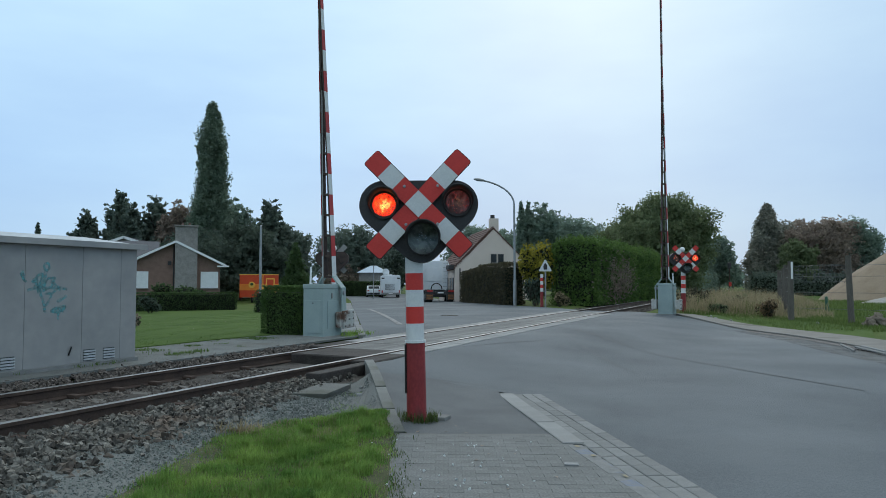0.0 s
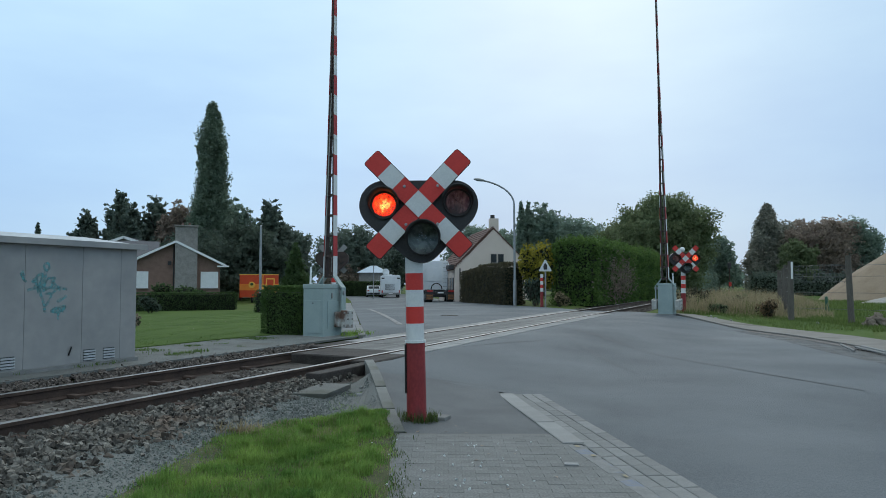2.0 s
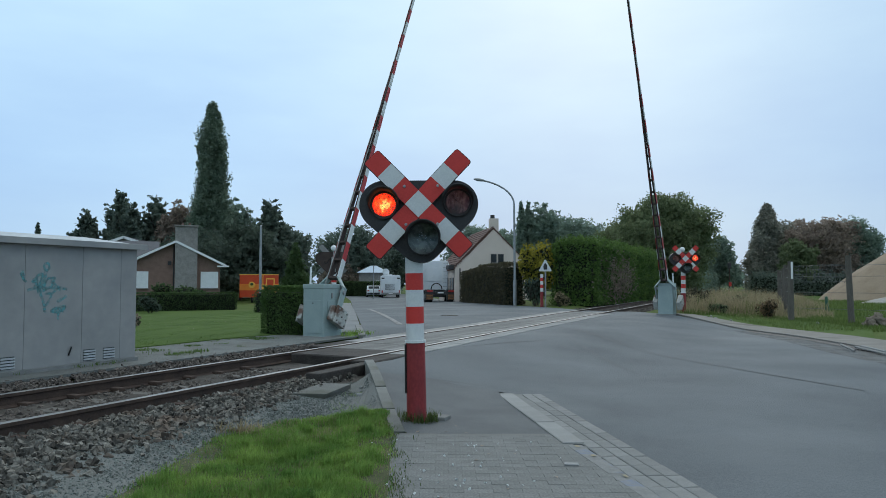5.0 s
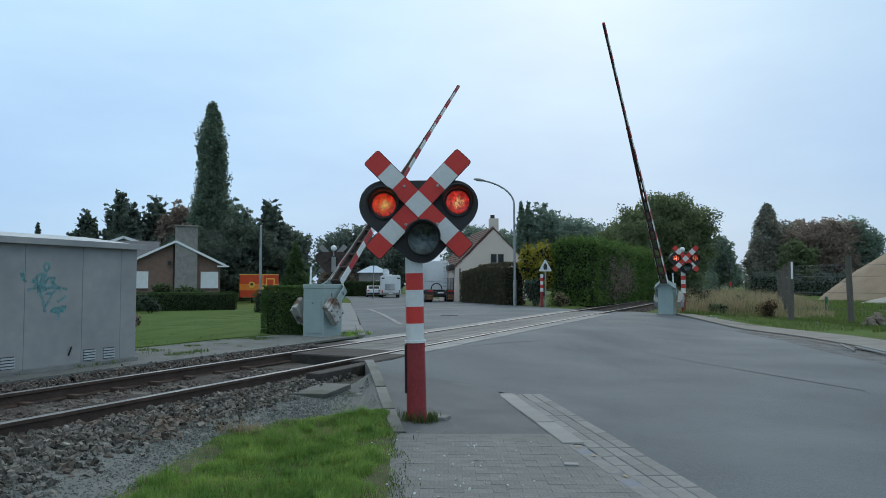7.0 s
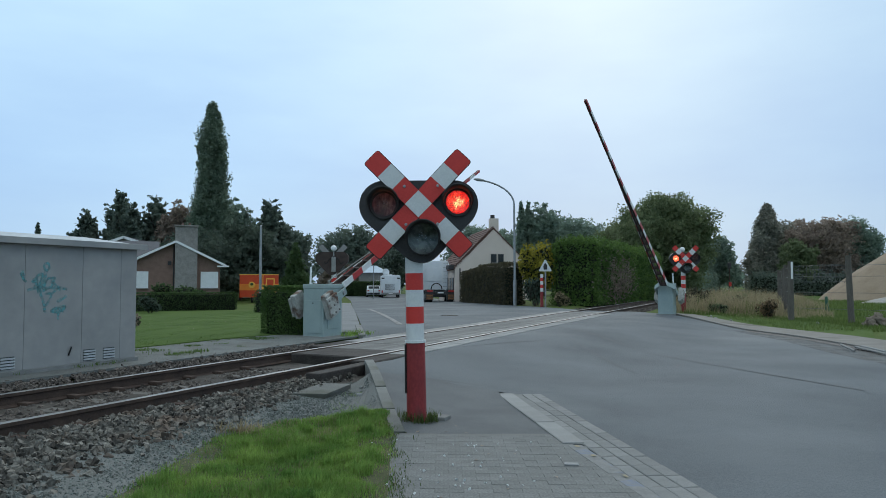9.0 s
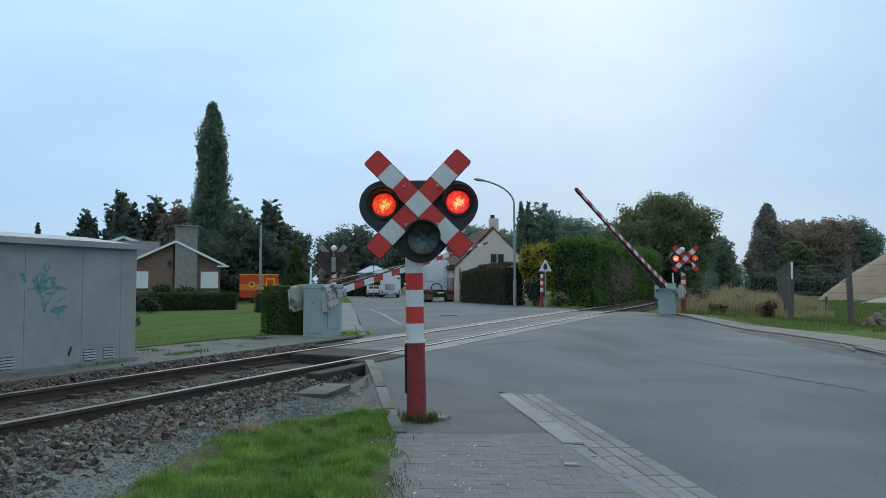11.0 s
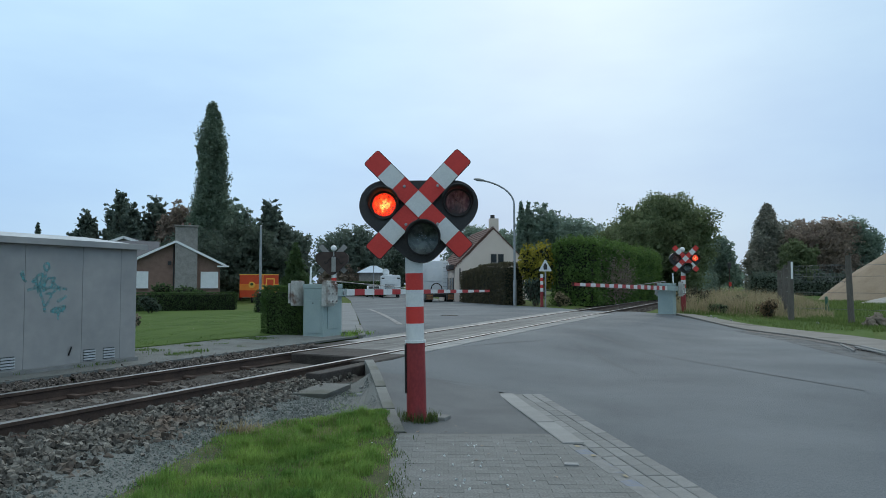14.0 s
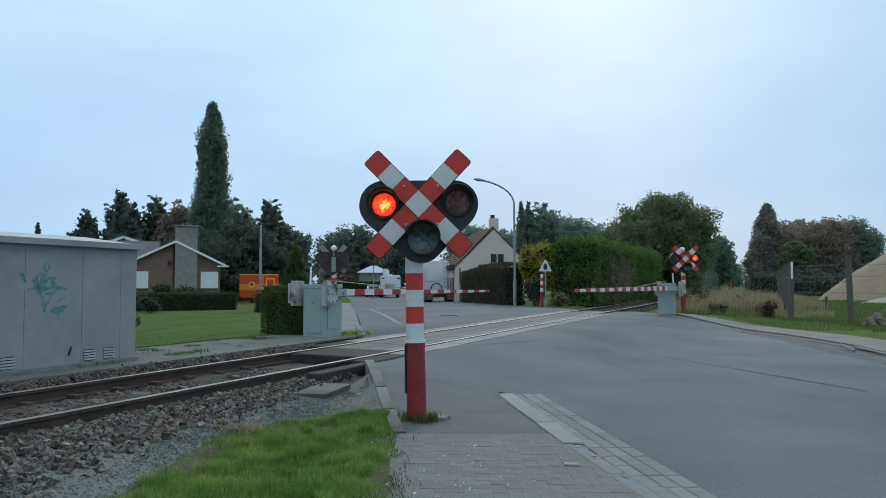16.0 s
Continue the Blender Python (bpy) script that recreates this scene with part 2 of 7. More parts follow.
# far broad leaves: lightened and blued, distance haze mixed into the colour
M["haze_leaf"] = leafy("hazed_broad_leaves", (0.145, 0.205, 0.165), (0.28, 0.36, 0.285))
M["rust_leaf"] = leafy("autumn_leaves", (0.205, 0.165, 0.14), (0.375, 0.31, 0.25))
M["turning_leaf"] = leafy("turning_leaves", (0.18, 0.205, 0.17), (0.38, 0.365, 0.305))
M["tall_hedge"] = leafy("tall_hedge_leaves", (0.055, 0.11, 0.03), (0.155, 0.25, 0.068), 0.55)
M["hedge_leaf"] = leafy("clipped_hedge", (0.055, 0.105, 0.03), (0.115, 0.19, 0.06), 1.2)
M["hedge_dark"] = leafy("dark_hedge", (0.0439, 0.0781, 0.0293), (0.0854, 0.1342, 0.0512), 1.2)
M["hedge_brown"] = leafy("brownish_hedge", (0.061, 0.0549, 0.0342), (0.1159, 0.1037, 0.0634), 1.2)
M["yellow_leaf"] = leafy("yellow_leaves", (0.18, 0.19, 0.03), (0.45, 0.38, 0.06), 1.5)
# broad-leaf colours darkened, the understorey's shade put into them
M["shade_leaf"] = leafy("shaded_broad_leaves", (0.06, 0.085, 0.065), (0.125, 0.16, 0.122))
M["brown_leaf"] = leafy("withered_brown_leaves", (0.13, 0.088, 0.052), (0.25, 0.175, 0.105), 1.5)
M["grey_leaf"] = leafy("grey_green_leaves", (0.06, 0.09, 0.07), (0.12, 0.16, 0.12), 1.5)
# near-black, the shade inside hedges and shrubs put into the colour
M["core"] = surface("inner_shade", (0.010, 0.014, 0.008), (0.02, 0.026, 0.014), 0.95, scale=2, fine=10, bump=0)
M["bark"] = surface("bark", (0.05, 0.042, 0.033), (0.10, 0.085, 0.07), 0.9, scale=4, fine=20, bump=0.6)
M["grass"] = leafy("grass_blades", (0.095, 0.205, 0.046), (0.275, 0.405, 0.098), 2.2)
M["straw"] = leafy("dry_grass", (0.225, 0.19, 0.115), (0.41, 0.345, 0.215), 0.8)
M["brick_wall"] = surface("brown_brick", (0.17, 0.105, 0.085), (0.24, 0.155, 0.125), 0.9, scale=3, fine=14, bump=0.3)
M["stone_wall"] = surface("grey_stone", (0.20, 0.19, 0.18), (0.30, 0.285, 0.27), 0.9, scale=3, fine=12, bump=0.3)
M["slate"] = surface("slate_roof", (0.085, 0.085, 0.095), (0.13, 0.13, 0.14), 0.75, scale=2, fine=14, bump=0.2)
M["red_tile"] = surface("red_roof_tiles", (0.10, 0.056, 0.045), (0.155, 0.082, 0.066), 0.85, scale=2, fine=12, bump=0.4, stain=(0.13, 0.07, 0.055), stain_at=0.55)
M["render_wall"] = surface("cream_render", (0.58, 0.49, 0.43), (0.66, 0.565, 0.50), 0.9, scale=0.8, fine=30, bump=0.1, stain=(0.53, 0.45, 0.395), stain_at=0.57)
M["white_paint"] = surface("white_paint", (0.70, 0.72, 0.73), (0.80, 0.82, 0.82), 0.5, scale=4, fine=30, bump=0.02)
M["van_white"] = surface("white_bodywork", (0.66, 0.70, 0.73), (0.74, 0.77, 0.79), 0.35, scale=2, fine=20, bump=0.01, stain=(0.58, 0.61, 0.63), stain_at=0.6)
M["dark_glass"] = surface("dark_glass", (0.015, 0.018, 0.02), (0.03, 0.034, 0.036), 0.12, scale=3, fine=10, bump=0)
M["rubber"] = surface("rubber", (0.012, 0.012, 0.012), (0.024, 0.023, 0.022), 0.8, scale=5, fine=40, bump=0.1)
M["chassis"] = surface("dark_chassis", (0.022, 0.022, 0.024), (0.045, 0.044, 0.045), 0.6, scale=5, fine=30, bump=0.1)
M["flap"] = surface("orange_striped_plate", (0.32, 0.13, 0.04), (0.42, 0.18, 0.06), 0.6, scale=5, fine=30, bump=0)
M["tail_red"] = surface("tail_lamp_red", (0.35, 0.02, 0.02), (0.45, 0.03, 0.03), 0.3, scale=5, fine=30, bump=0)
M["poster_red"] = surface("poster_red", (0.55, 0.05, 0.012), (0.62, 0.075, 0.016), 0.5, scale=2, fine=20, bump=0)
M["poster_orange"] = surface("poster_orange", (0.78, 0.20, 0.02), (0.82, 0.26, 0.03), 0.5, scale=2, fine=20, bump=0)
M["poster_yellow"] = surface("poster_yellow", (0.80, 0.42, 0.06), (0.85, 0.48, 0.08), 0.5, scale=2, fine=20, bump=0)
M["blue_metal"] = surface("blue_roof_metal", (0.40, 0.50, 0.60), (0.48, 0.57, 0.66), 0.5, scale=1, fine=12, bump=0.05)
M["sand"] = surface("sand_heap", (0.235, 0.18, 0.125), (0.33, 0.26, 0.19), 0.95, scale=0.9, fine=14, bump=0.6, stain=(0.30, 0.22, 0.15), stain_at=0.55)
M["rubble"] = surface("pale_rubble", (0.27, 0.26, 0.24), (0.4, 0.385, 0.36), 0.95, scale=3, fine=20, bump=0.7)
M["dirt"] = surface("bare_earth", (0.13, 0.105, 0.08), (0.22, 0.185, 0.15), 0.95, scale=2, fine=40, bump=0.6)
M["post_wood"] = surface("weathered_post", (0.085, 0.076, 0.066), (0.155, 0.14, 0.122), 0.9, scale=3, fine=50, bump=0.4, aniso=(1, 1, 0.2))
M["green_wire"] = surface("green_wire", (0.03, 0.09, 0.06), (0.06, 0.14, 0.09), 0.6, scale=5, fine=30, bump=0)
M["wire"] = surface("fence_wire", (0.10, 0.11, 0.11), (0.17, 0.18, 0.18), 0.5, 0.5, scale=5, fine=30, bump=0)
M["grass_soil"] = surface("grass_soil", (0.06, 0.07, 0.036), (0.12, 0.125, 0.07), 0.95, scale=3, fine=40, bump=0.6, spec=0.1)
M["lamp_grey"] = surface("grey_lamp_pole", (0.27, 0.285, 0.30), (0.35, 0.365, 0.375), 0.55, 0.4, scale=4, fine=30, bump=0.05)

M["footway"] = surface("dusty_footway", (0.16, 0.15, 0.135), (0.25, 0.235, 0.215), 0.9, scale=1.4, fine=60, bump=0.35, stain=(0.12, 0.11, 0.09), stain_at=0.57)
M["pale_asphalt"] = surface("pale_footway_asphalt", (0.15, 0.16, 0.165), (0.225, 0.235, 0.238), 0.88, scale=0.8, fine=60, bump=0.35, stain=(0.14, 0.145, 0.147), stain_at=0.57)


# ---- helpers for building ----
TRACK = math.atan2(556, 1292)
TS, TC = math.sin(TRACK), math.cos(TRACK)
TX, TY = -5.949, 2.558
RAIL_Z = 0.281


def smooth(a, b, x):
    t = min(1.0, max(0.0, (x - a) / (b - a)))
    return t * t * (3 - 2 * t)


def at_track(s, d, z=0.0):
    """World place at s metres along the track and d metres to its right."""
    return Vector((TX + s * TS + d * TC, TY + s * TC - d * TS, z))


def track_of(x, y):
    return (x - TX) * TS + (y - TY) * TC, (x - TX) * TC - (y - TY) * TS


def ground_z(x, y):
    """The crossing is humped: the land falls gently from the rails to both sides; beside the kerb it lies lower."""
    s, d = track_of(x, y)
    if d > 0:
        a = min(3.2, max(1.1, 1.1 + (s - 6) * 0.08))
        b = min(8.5, max(3.4, 3.4 + (s - 6) * 0.17))
        low = smooth(0.02, 0.25, -0.50 - 0.179 * (y - 7.4) - x) * (1 - smooth(11.0, 12.5, y))
        return 0.27 * (1 - smooth(a, b, d)) * (1 - low) + 0.13 * (1 - smooth(1.1, 3.0, d)) * low
    return 0.25 - 0.45 * smooth(4, 24, -d)


def bed_z(x, y):
    s, d = track_of(x, y)
    return 0.12 - 0.06 * smooth(1.2, 1.75, abs(d))


def mesh_ob(name, verts, faces, material, parent=None, smooth_faces=False):
    me = bpy.data.meshes.new(name)
    me.from_pydata([tuple(v) for v in verts], [], faces)
    me.materials.append(material)
    if smooth_faces:
        me.polygons.foreach_set("use_smooth", [True] * len(me.polygons))
    me.update()
    ob = new(name, me)
    ob.parent = parent
    return ob


def part(name, bm, material, parent, label="", m=None):
    me = bpy.data.meshes.new(name)
    bm.to_mesh(me)
    bm.free()
    me.materials.append(material)
    ob = new(name, me)
    ob.parent = parent
    if m is not None:
        ob.matrix_basis = m
    return tagged(ob, label)


def empty(name, m, label, category, group=""):
    ob = new(name)
    ob.matrix_basis = m
    return tagged(ob, label, category, group)


def box_bm(sx, sy, sz, at=(0, 0, 0), bevel=0.0, bm=None, rot=None):
    """A box with its size and centre; bevelled edges if asked."""
    bm = bm or bmesh.new()
    m = Matrix.Translation(at) @ (rot or Matrix()) @ Matrix.Diagonal((sx, sy, sz, 1))
    r = bmesh.ops.create_cube(bm, size=1.0, matrix=m)
    if bevel:
        vs = set(r["verts"])
        es = [e for e in bm.edges if e.verts[0] in vs and e.verts[1] in vs]
        bmesh.ops.bevel(bm, geom=es, offset=bevel, segments=2, profile=0.6, affect="EDGES")
    return bm


def cyl_bm(r0, r1, a, b, seg=20, bm=None, caps=True):
    """A tapered round bar from a to b."""
    bm = bm or bmesh.new()
    a, b = Vector(a), Vector(b)
    m = Matrix.Translation((a + b) / 2) @ (b - a).to_track_quat("Z", "Y").to_matrix().to_4x4()
    bmesh.ops.create_cone(bm, cap_ends=caps, segments=seg, radius1=r0, radius2=r1, depth=(b - a).length, matrix=m)
    for f in bm.faces:
        if len(f.verts) == 4:
            f.smooth = True
    for e in bm.edges:
        if any(not f.smooth for f in e.link_faces):
            e.smooth = False
    return bm


def prism_bm(outline, depth, axis="Y", bm=None, bevel=0.0):
    """An outline in x and z drawn out along y, from 0 to depth."""
    bm = bm or bmesh.new()
    vs = [bm.verts.new((p[0], 0, p[1])) for p in outline]
    f = bm.faces.new(vs)
    r = bmesh.ops.extrude_face_region(bm, geom=[f])
    moved = [g for g in r["geom"] if isinstance(g, bmesh.types.BMVert)]
    bmesh.ops.translate(bm, verts=moved, vec=(0, depth, 0))
    bmesh.ops.recalc_face_normals(bm, faces=bm.faces)
    if bevel:
        bmesh.ops.bevel(bm, geom=list(bm.edges), offset=bevel, segments=1, affect="EDGES")
    return bm


def resample(pts, n):
    pts = [Vector(p) for p in pts]
    acc = [0.0]
    for a, b in zip(pts, pts[1:]):
        acc.append(acc[-1] + (b - a).length)
    out, k = [], 0
    for i in range(n):
        t = acc[-1] * i / (n - 1)
        while k < len(pts) - 2 and acc[k + 1] < t:
            k += 1
        out.append(pts[k].lerp(pts[k + 1], (t - acc[k]) / max(1e-9, acc[k + 1] - acc[k])))
    return out


def sheet(name, left, right, along, across, dz, material, skirt=0.0, rough=0.0, parent=None, height=ground_z):
    """A strip of ground between two lines in plan, laid dz above the land, with a skirt down its edges."""
    L, R = resample([(*p, 0) for p in left], along), resample([(*p, 0) for p in right], along)
    vs, fs = [], []
    for i in range(along):
        for j in range(across):
            p = L[i].lerp(R[i], j / (across - 1))
            edge = i in (0, along - 1) or j in (0, across - 1)
            bumpz = 0 if edge else rough * noise.noise(Vector((p.x * 1.7, p.y * 1.7, 3.1)))
            vs.append((p.x, p.y, height(p.x, p.y) + dz + bumpz))
    for i in range(along - 1):
        for j in range(across - 1):
            k = i * across + j
            fs.append((k, k + 1, k + across + 1, k + across))
    if skirt:
        ring = [j for j in range(across)] + [i * across + across - 1 for i in range(1, along)] + [(along - 1) * across + j for j in range(across - 2, -1, -1)] + [i * across for i in range(along - 2, 0, -1)]
        base = len(vs)
        vs += [(vs[k][0], vs[k][1], vs[k][2] - skirt) for k in ring]
        for a in range(len(ring)):
            b = (a + 1) % len(ring)
            fs.append((ring[a], base + a, base + b, ring[b]))
    return mesh_ob(name, vs, fs, material, parent, True if not skirt else False)


# ---- ground: one sheet to the horizon ----
def axis_steps(a, b, near, far):
    out, v = [], 0.0
    step = near
    while v < far:
        out.append(v)
        v += step
        step = near if v < a else step * b
    return out + [far]


def build_ground():
    xs = axis_steps(24, 1.25, 0.8, 2500)
    xs = [-v for v in reversed(xs[1:])] + xs
    ys = [-v for v in reversed(axis_steps(6, 1.4, 1.0, 2500)[1:])] + axis_steps(50, 1.25, 0.8, 2500)
    vs = []
    for y in ys:
        for x in xs:
            s, d = track_of(x, y)
            dip = 0.14 if -2.6 < x < 0.9 and 5.5 < y < 12 else 0.0
            vs.append((x, y, ground_z(x, y) - 0.03 - dip - 0.17 * (1 - smooth(1.5, 2.3, abs(d)))))
    w = len(xs)
    fs = [(j * w + i, j * w + i + 1, (j + 1) * w + i + 1, (j + 1) * w + i) for j in range(len(ys) - 1) for i in range(w - 1)]
    tagged(mesh_ob("ground", vs, fs, M["ground"], None, True), "rough verge of short grass and bare soil", "ground", kind="structure")


build_ground()

# road: near stretch, the skewed crossing, and the far street
road_right = [(9.3, -8), (8.95, 4), (8.98, 9), (9.1, 12), (9.12, 14), (9.2, 15.5), (9.45, 19.0), (9.35, 22), (8.95, 25.0), (8.7, 27.2), (8.1, 30), (5.6, 35.5), (3.7, 40.5), (1.0, 66), (-3.0, 100), (-20, 190)]


def build_road():
    # rows follow y so that both edges keep their bends
    def x_at(line, y):
        for a, b in zip(line, line[1:]):
            if min(a[1], b[1]) <= y <= max(a[1], b[1]) and a[1] != b[1]:
                return a[0] + (b[0] - a[0]) * (y - a[1]) / (b[1] - a[1])
        return line[-1][0]
    main_left = [(2.6, -8), (1.70, 4.3), (1.55, 5.4), (1.05, 9.35), (0.60, 9.5), (-0.90, 9.75), (-1.02, 10.75), (-1.75, 16.0), (-1.95, 18.0), (-3.55, 30), (-5.0, 41), (-8.8, 70), (-13.5, 100), (-32, 190)]
    ys = sorted(set([-8 + i * 0.5 for i in range(36)] + [9.35, 9.5, 9.6, 9.75] + [10 + 0.35 * i for i in range(60)] + [31 + 1.5 * i for i in range(50)] + [106 + 12 * i for i in range(8)]))
    vs, fs, c = [], [], 40
    for y in ys:
        a, b = x_at(main_left, y), x_at(road_right, y)
        for j in range(c):
            x = a + (b - a) * j / (c - 1)
            s, d = track_of(x, y)
            vs.append((x, y, ground_z(x, y) + 0.004 + 0.002 * noise.noise(Vector((x * 0.6, y * 0.6, 0))) - 0.05 * (1 - smooth(1.12, 1.35, abs(d)))))
    for i in range(len(ys) - 1):
        for j in range(c - 1):
            s, d = track_of(*(Vector(vs[i * c + j]) + Vector(vs[(i + 1) * c + j + 1])).xy / 2)
            fs.append((i * c + j, i * c + j + 1, (i + 1) * c + j + 1, (i + 1) * c + j))
    tagged(mesh_ob("road", vs, fs, M["asphalt"], None, True), "worn grey asphalt road ramping over the rails", "road", kind="structure")


build_road()
tagged(sheet("pavement_apron", [(-0.33, 6.98), (-0.47, 7.4), (-0.80, 9.2), (-0.95, 9.8)], [(1.03, 6.98), (0.98, 7.4), (0.72, 9.4), (0.72, 9.8)], 16, 8, 0.006, M["asphalt_patch"]), "dark asphalt apron beside the signal post", "pavement", kind="structure")
tagged(sheet("pavement_far", [(-4.0, 17.6), (-7.3, 41), (-10.5, 62)], [(-1.95, 17.6), (-4.95, 40.6), (-7.8, 62)], 30, 4, 0.02, M["pale_asphalt"], 0.1), "pale grey asphalt pavement beyond the rails", "pavement", kind="structure")
tagged(sheet("pavement_verge", [(9.12, 6), (9.2, 15.0), (9.47, 19.5), (9.0, 25), (8.75, 28)], [(10.6, 6), (10.7, 15), (10.9, 19.5), (10.3, 25), (9.6, 28)], 24, 4, 0.05, M["footway"], 0.12), "sandy concrete footway with a low kerb", "pavement", kind="structure")
tagged(sheet("lawn", [tuple(at_track(s, -3.85).xy) for s in (-4, 2, 6, 10, 12.5)] + [(-3.4, 17.3), (-3.9, 18.3)], [(-40, 20), (-36, 32), (-30, 41), (-20, 41.5), (-13, 45), (-8.6, 41), (-5.6, 27)], 60, 34, 0.03, M["lawn"], 0.05, 0.03), "mown green front lawn", "lawn", kind="structure")
tagged(sheet("service_path", [tuple(at_track(s, -3.9).xy) for s in (1, 6, 10, 13)] + [(-3.2, 17.9)], [tuple(at_track(s, -1.74).xy) for s in (1, 6, 10, 13, 14.6)], 30, 7, 0.012, M["gravel"], 0.04, 0.02), "grey gravelled path along the track", "path", kind="structure")
tagged(sheet("gravel_strip", [tuple(at_track(s, 1.55).xy) for s in (-14, 0, 4, 6, 9.2)], [tuple(at_track(s, 3.4).xy) for s in (-14, 0, 3, 5, 5.6)] + [(-0.55, 7.6), (-0.98, 10.4)], 34, 14, 0.0, M["gravel"], 0.05, 0.03), "fine grey gravel beside the ballast", "gravel", kind="structure")
tagged(sheet("ballast_bed", [tuple(at_track(s, -1.75).xy) for s in (-16, 0, 10.6)], [tuple(at_track(s, 1.75).xy) for s in (-16, 0, 9.4)], 80, 10, 0.0, M["ballast_bed"], 0.1, 0.05, None, bed_z), "dark stony track bed", "track bed", kind="structure")
tagged(sheet("ballast_bed", [tuple(at_track(s, -1.7).xy) for s in (29.5, 60, 120, 240)], [tuple(at_track(s, 1.7).xy) for s in (28.4, 60, 120, 240)], 60, 6, 0.0, M["ballast_bed"], 0.1, 0.04, None, bed_z), "dark stony track bed", "track bed", kind="structure")


# ---- rails ----
def rail(d):
    z = RAIL_Z
    prof = [(-0.07, -0.155), (0.07, -0.155), (0.07, -0.142), (0.012, -0.125), (0.010, -0.045), (0.036, -0.036), (0.036, -0.004), (0.028, 0.0), (-0.028, 0.0), (-0.036, -0.004), (-0.036, -0.036), (-0.010, -0.045), (-0.012, -0.125), (-0.07, -0.142)]
    vs, fs, k = [], [], len(prof)
    steps = [-16 + 2 * i for i in range(40)] + [70, 100, 150, 240]
    for s in steps:
        for a, b in prof:
            vs.append(at_track(s, d + a, z + b))
    for i in range(len(steps) - 1):
        for j in range(k):
            fs.append((i * k + j, i * k + (j + 1) % k, (i + 1) * k + (j + 1) % k, (i + 1) * k + j))
    fs.append(tuple(range(k)))
    ob = mesh_ob("rail", vs, fs, M["rail_side"])
    ob.data.materials.append(M["rail_top"])
    for p in ob.data.polygons:
        if len(p.vertices) == 4 and abs(p.normal.z) > 0.4 and p.center.z > z - 0.01:
            p.material_index = 1
    return tagged(ob, "rusty brown steel rail with a worn bright head", "rail", "rails of the track", "structure")


rail(0.7525)
rail(-0.7525)


def sleepers():
    bm = box_bm(0.24, 2.5, 0.18, (0, 0, 0), 0.02)
    first = part("sleeper", bm, M["sleeper"], None, "")
    spots = [-3 + 0.6 * i for i in range(21)] + [30 + 0.6 * i for i in range(40)]
    for i, s in enumerate(spots):
        ob = first if i == 0 else new("sleeper", first.data)
        p = at_track(s, 0, RAIL_Z - 0.245)
        ob.matrix_basis = pose(*p, 0, 0, 90 - math.degrees(TRACK) + random.uniform(-0.6, 0.6))
        tagged(ob, "stained concrete railway sleeper under the rails", "sleeper", "sleepers of the track")
    clip = box_bm(0.10, 0.16, 0.05, (0, 0, 0), 0.015)
    c0 = part("rail_clip", clip, M["rail_side"], None)
    k = 0
    for s in spots[:21]:
        for d in (-0.87, -0.635, 0.635, 0.87):
            ob = c0 if k == 0 else new("rail_clip", c0.data)
            k += 1
            ob.matrix_basis = pose(*at_track(s, d, RAIL_Z - 0.13), 0, 0, 90 - math.degrees(TRACK))
            tagged(ob, "rusty rail fastening clip on a sleeper", "rail clip", "rail clips")


sleepers()


# ---- flashing signals ----
def hull(circles, n=40):
    pts = []
    for cx, cz, r in circles:
        pts += [(cx + r * math.cos(2 * math.pi * i / n), cz + r * math.sin(2 * math.pi * i / n)) for i in range(n)]
    pts = sorted(set((round(a, 5), round(b, 5)) for a, b in pts))
    def half(seq):
        out = []
        for p in seq:
            while len(out) > 1 and (out[-1][0] - out[-2][0]) * (p[1] - out[-2][1]) - (out[-1][1] - out[-2][1]) * (p[0] - out[-2][0]) <= 0:
                out.pop()
            out.append(p)
        return out
    return half(pts)[:-1] + half(pts[::-1])[:-1]


def disc_bm(r, dome, seg=28, rings=4, bm=None):
    """A round face bulging dome metres towards -y."""
    bm = bm or bmesh.new()
    centre = bm.verts.new((0, -dome, 0))
    last = None
    for k in range(1, rings + 1):
        q = k / rings
        ring = [bm.verts.new((r * q * math.cos(2 * math.pi * i / seg), -dome * (1 - q * q), r * q * math.sin(2 * math.pi * i / seg))) for i in range(seg)]
        for i in range(seg):
            j = (i + 1) % seg
            if last is None:
                bm.faces.new((centre, ring[i], ring[j]))
            else:
                bm.faces.new((last[i], ring[i], ring[j], last[j]))
        last = ring
    for f in bm.faces:
        f.smooth = True
    bmesh.ops.recalc_face_normals(bm, faces=bm.faces)
    return bm


def visor_bm(r, depth, lip=0.012, seg=36):
    """A lamp hood: a tube whose mouth slants back from its long top to its short bottom."""
    bm = bmesh.new()
    rows = []
    for i in range(seg):
        a = 2 * math.pi * i / seg
        c, s = math.cos(a), math.sin(a)
        y = -depth * (0.16 + 0.84 * smooth(-0.75, 0.55, s))
        flare = 1.0 + 0.10 * smooth(0, 1, -y / depth)
        rows.append([bm.verts.new(v) for v in ((r * c, 0.0, r * s), (r * flare * c, y, r * flare * s), ((r - lip) * flare * c, y, (r - lip) * flare * s), ((r - lip) * c, 0.0, (r - lip) * s))])
    for i in range(seg):
        j = (i + 1) % seg
        for k in range(3):
            f = bm.faces.new((rows[i][k], rows[j][k], rows[j][k + 1], rows[i][k + 1]))
            f.smooth = True
    bmesh.ops.recalc_face_normals(bm, faces=bm.faces)
    return bm


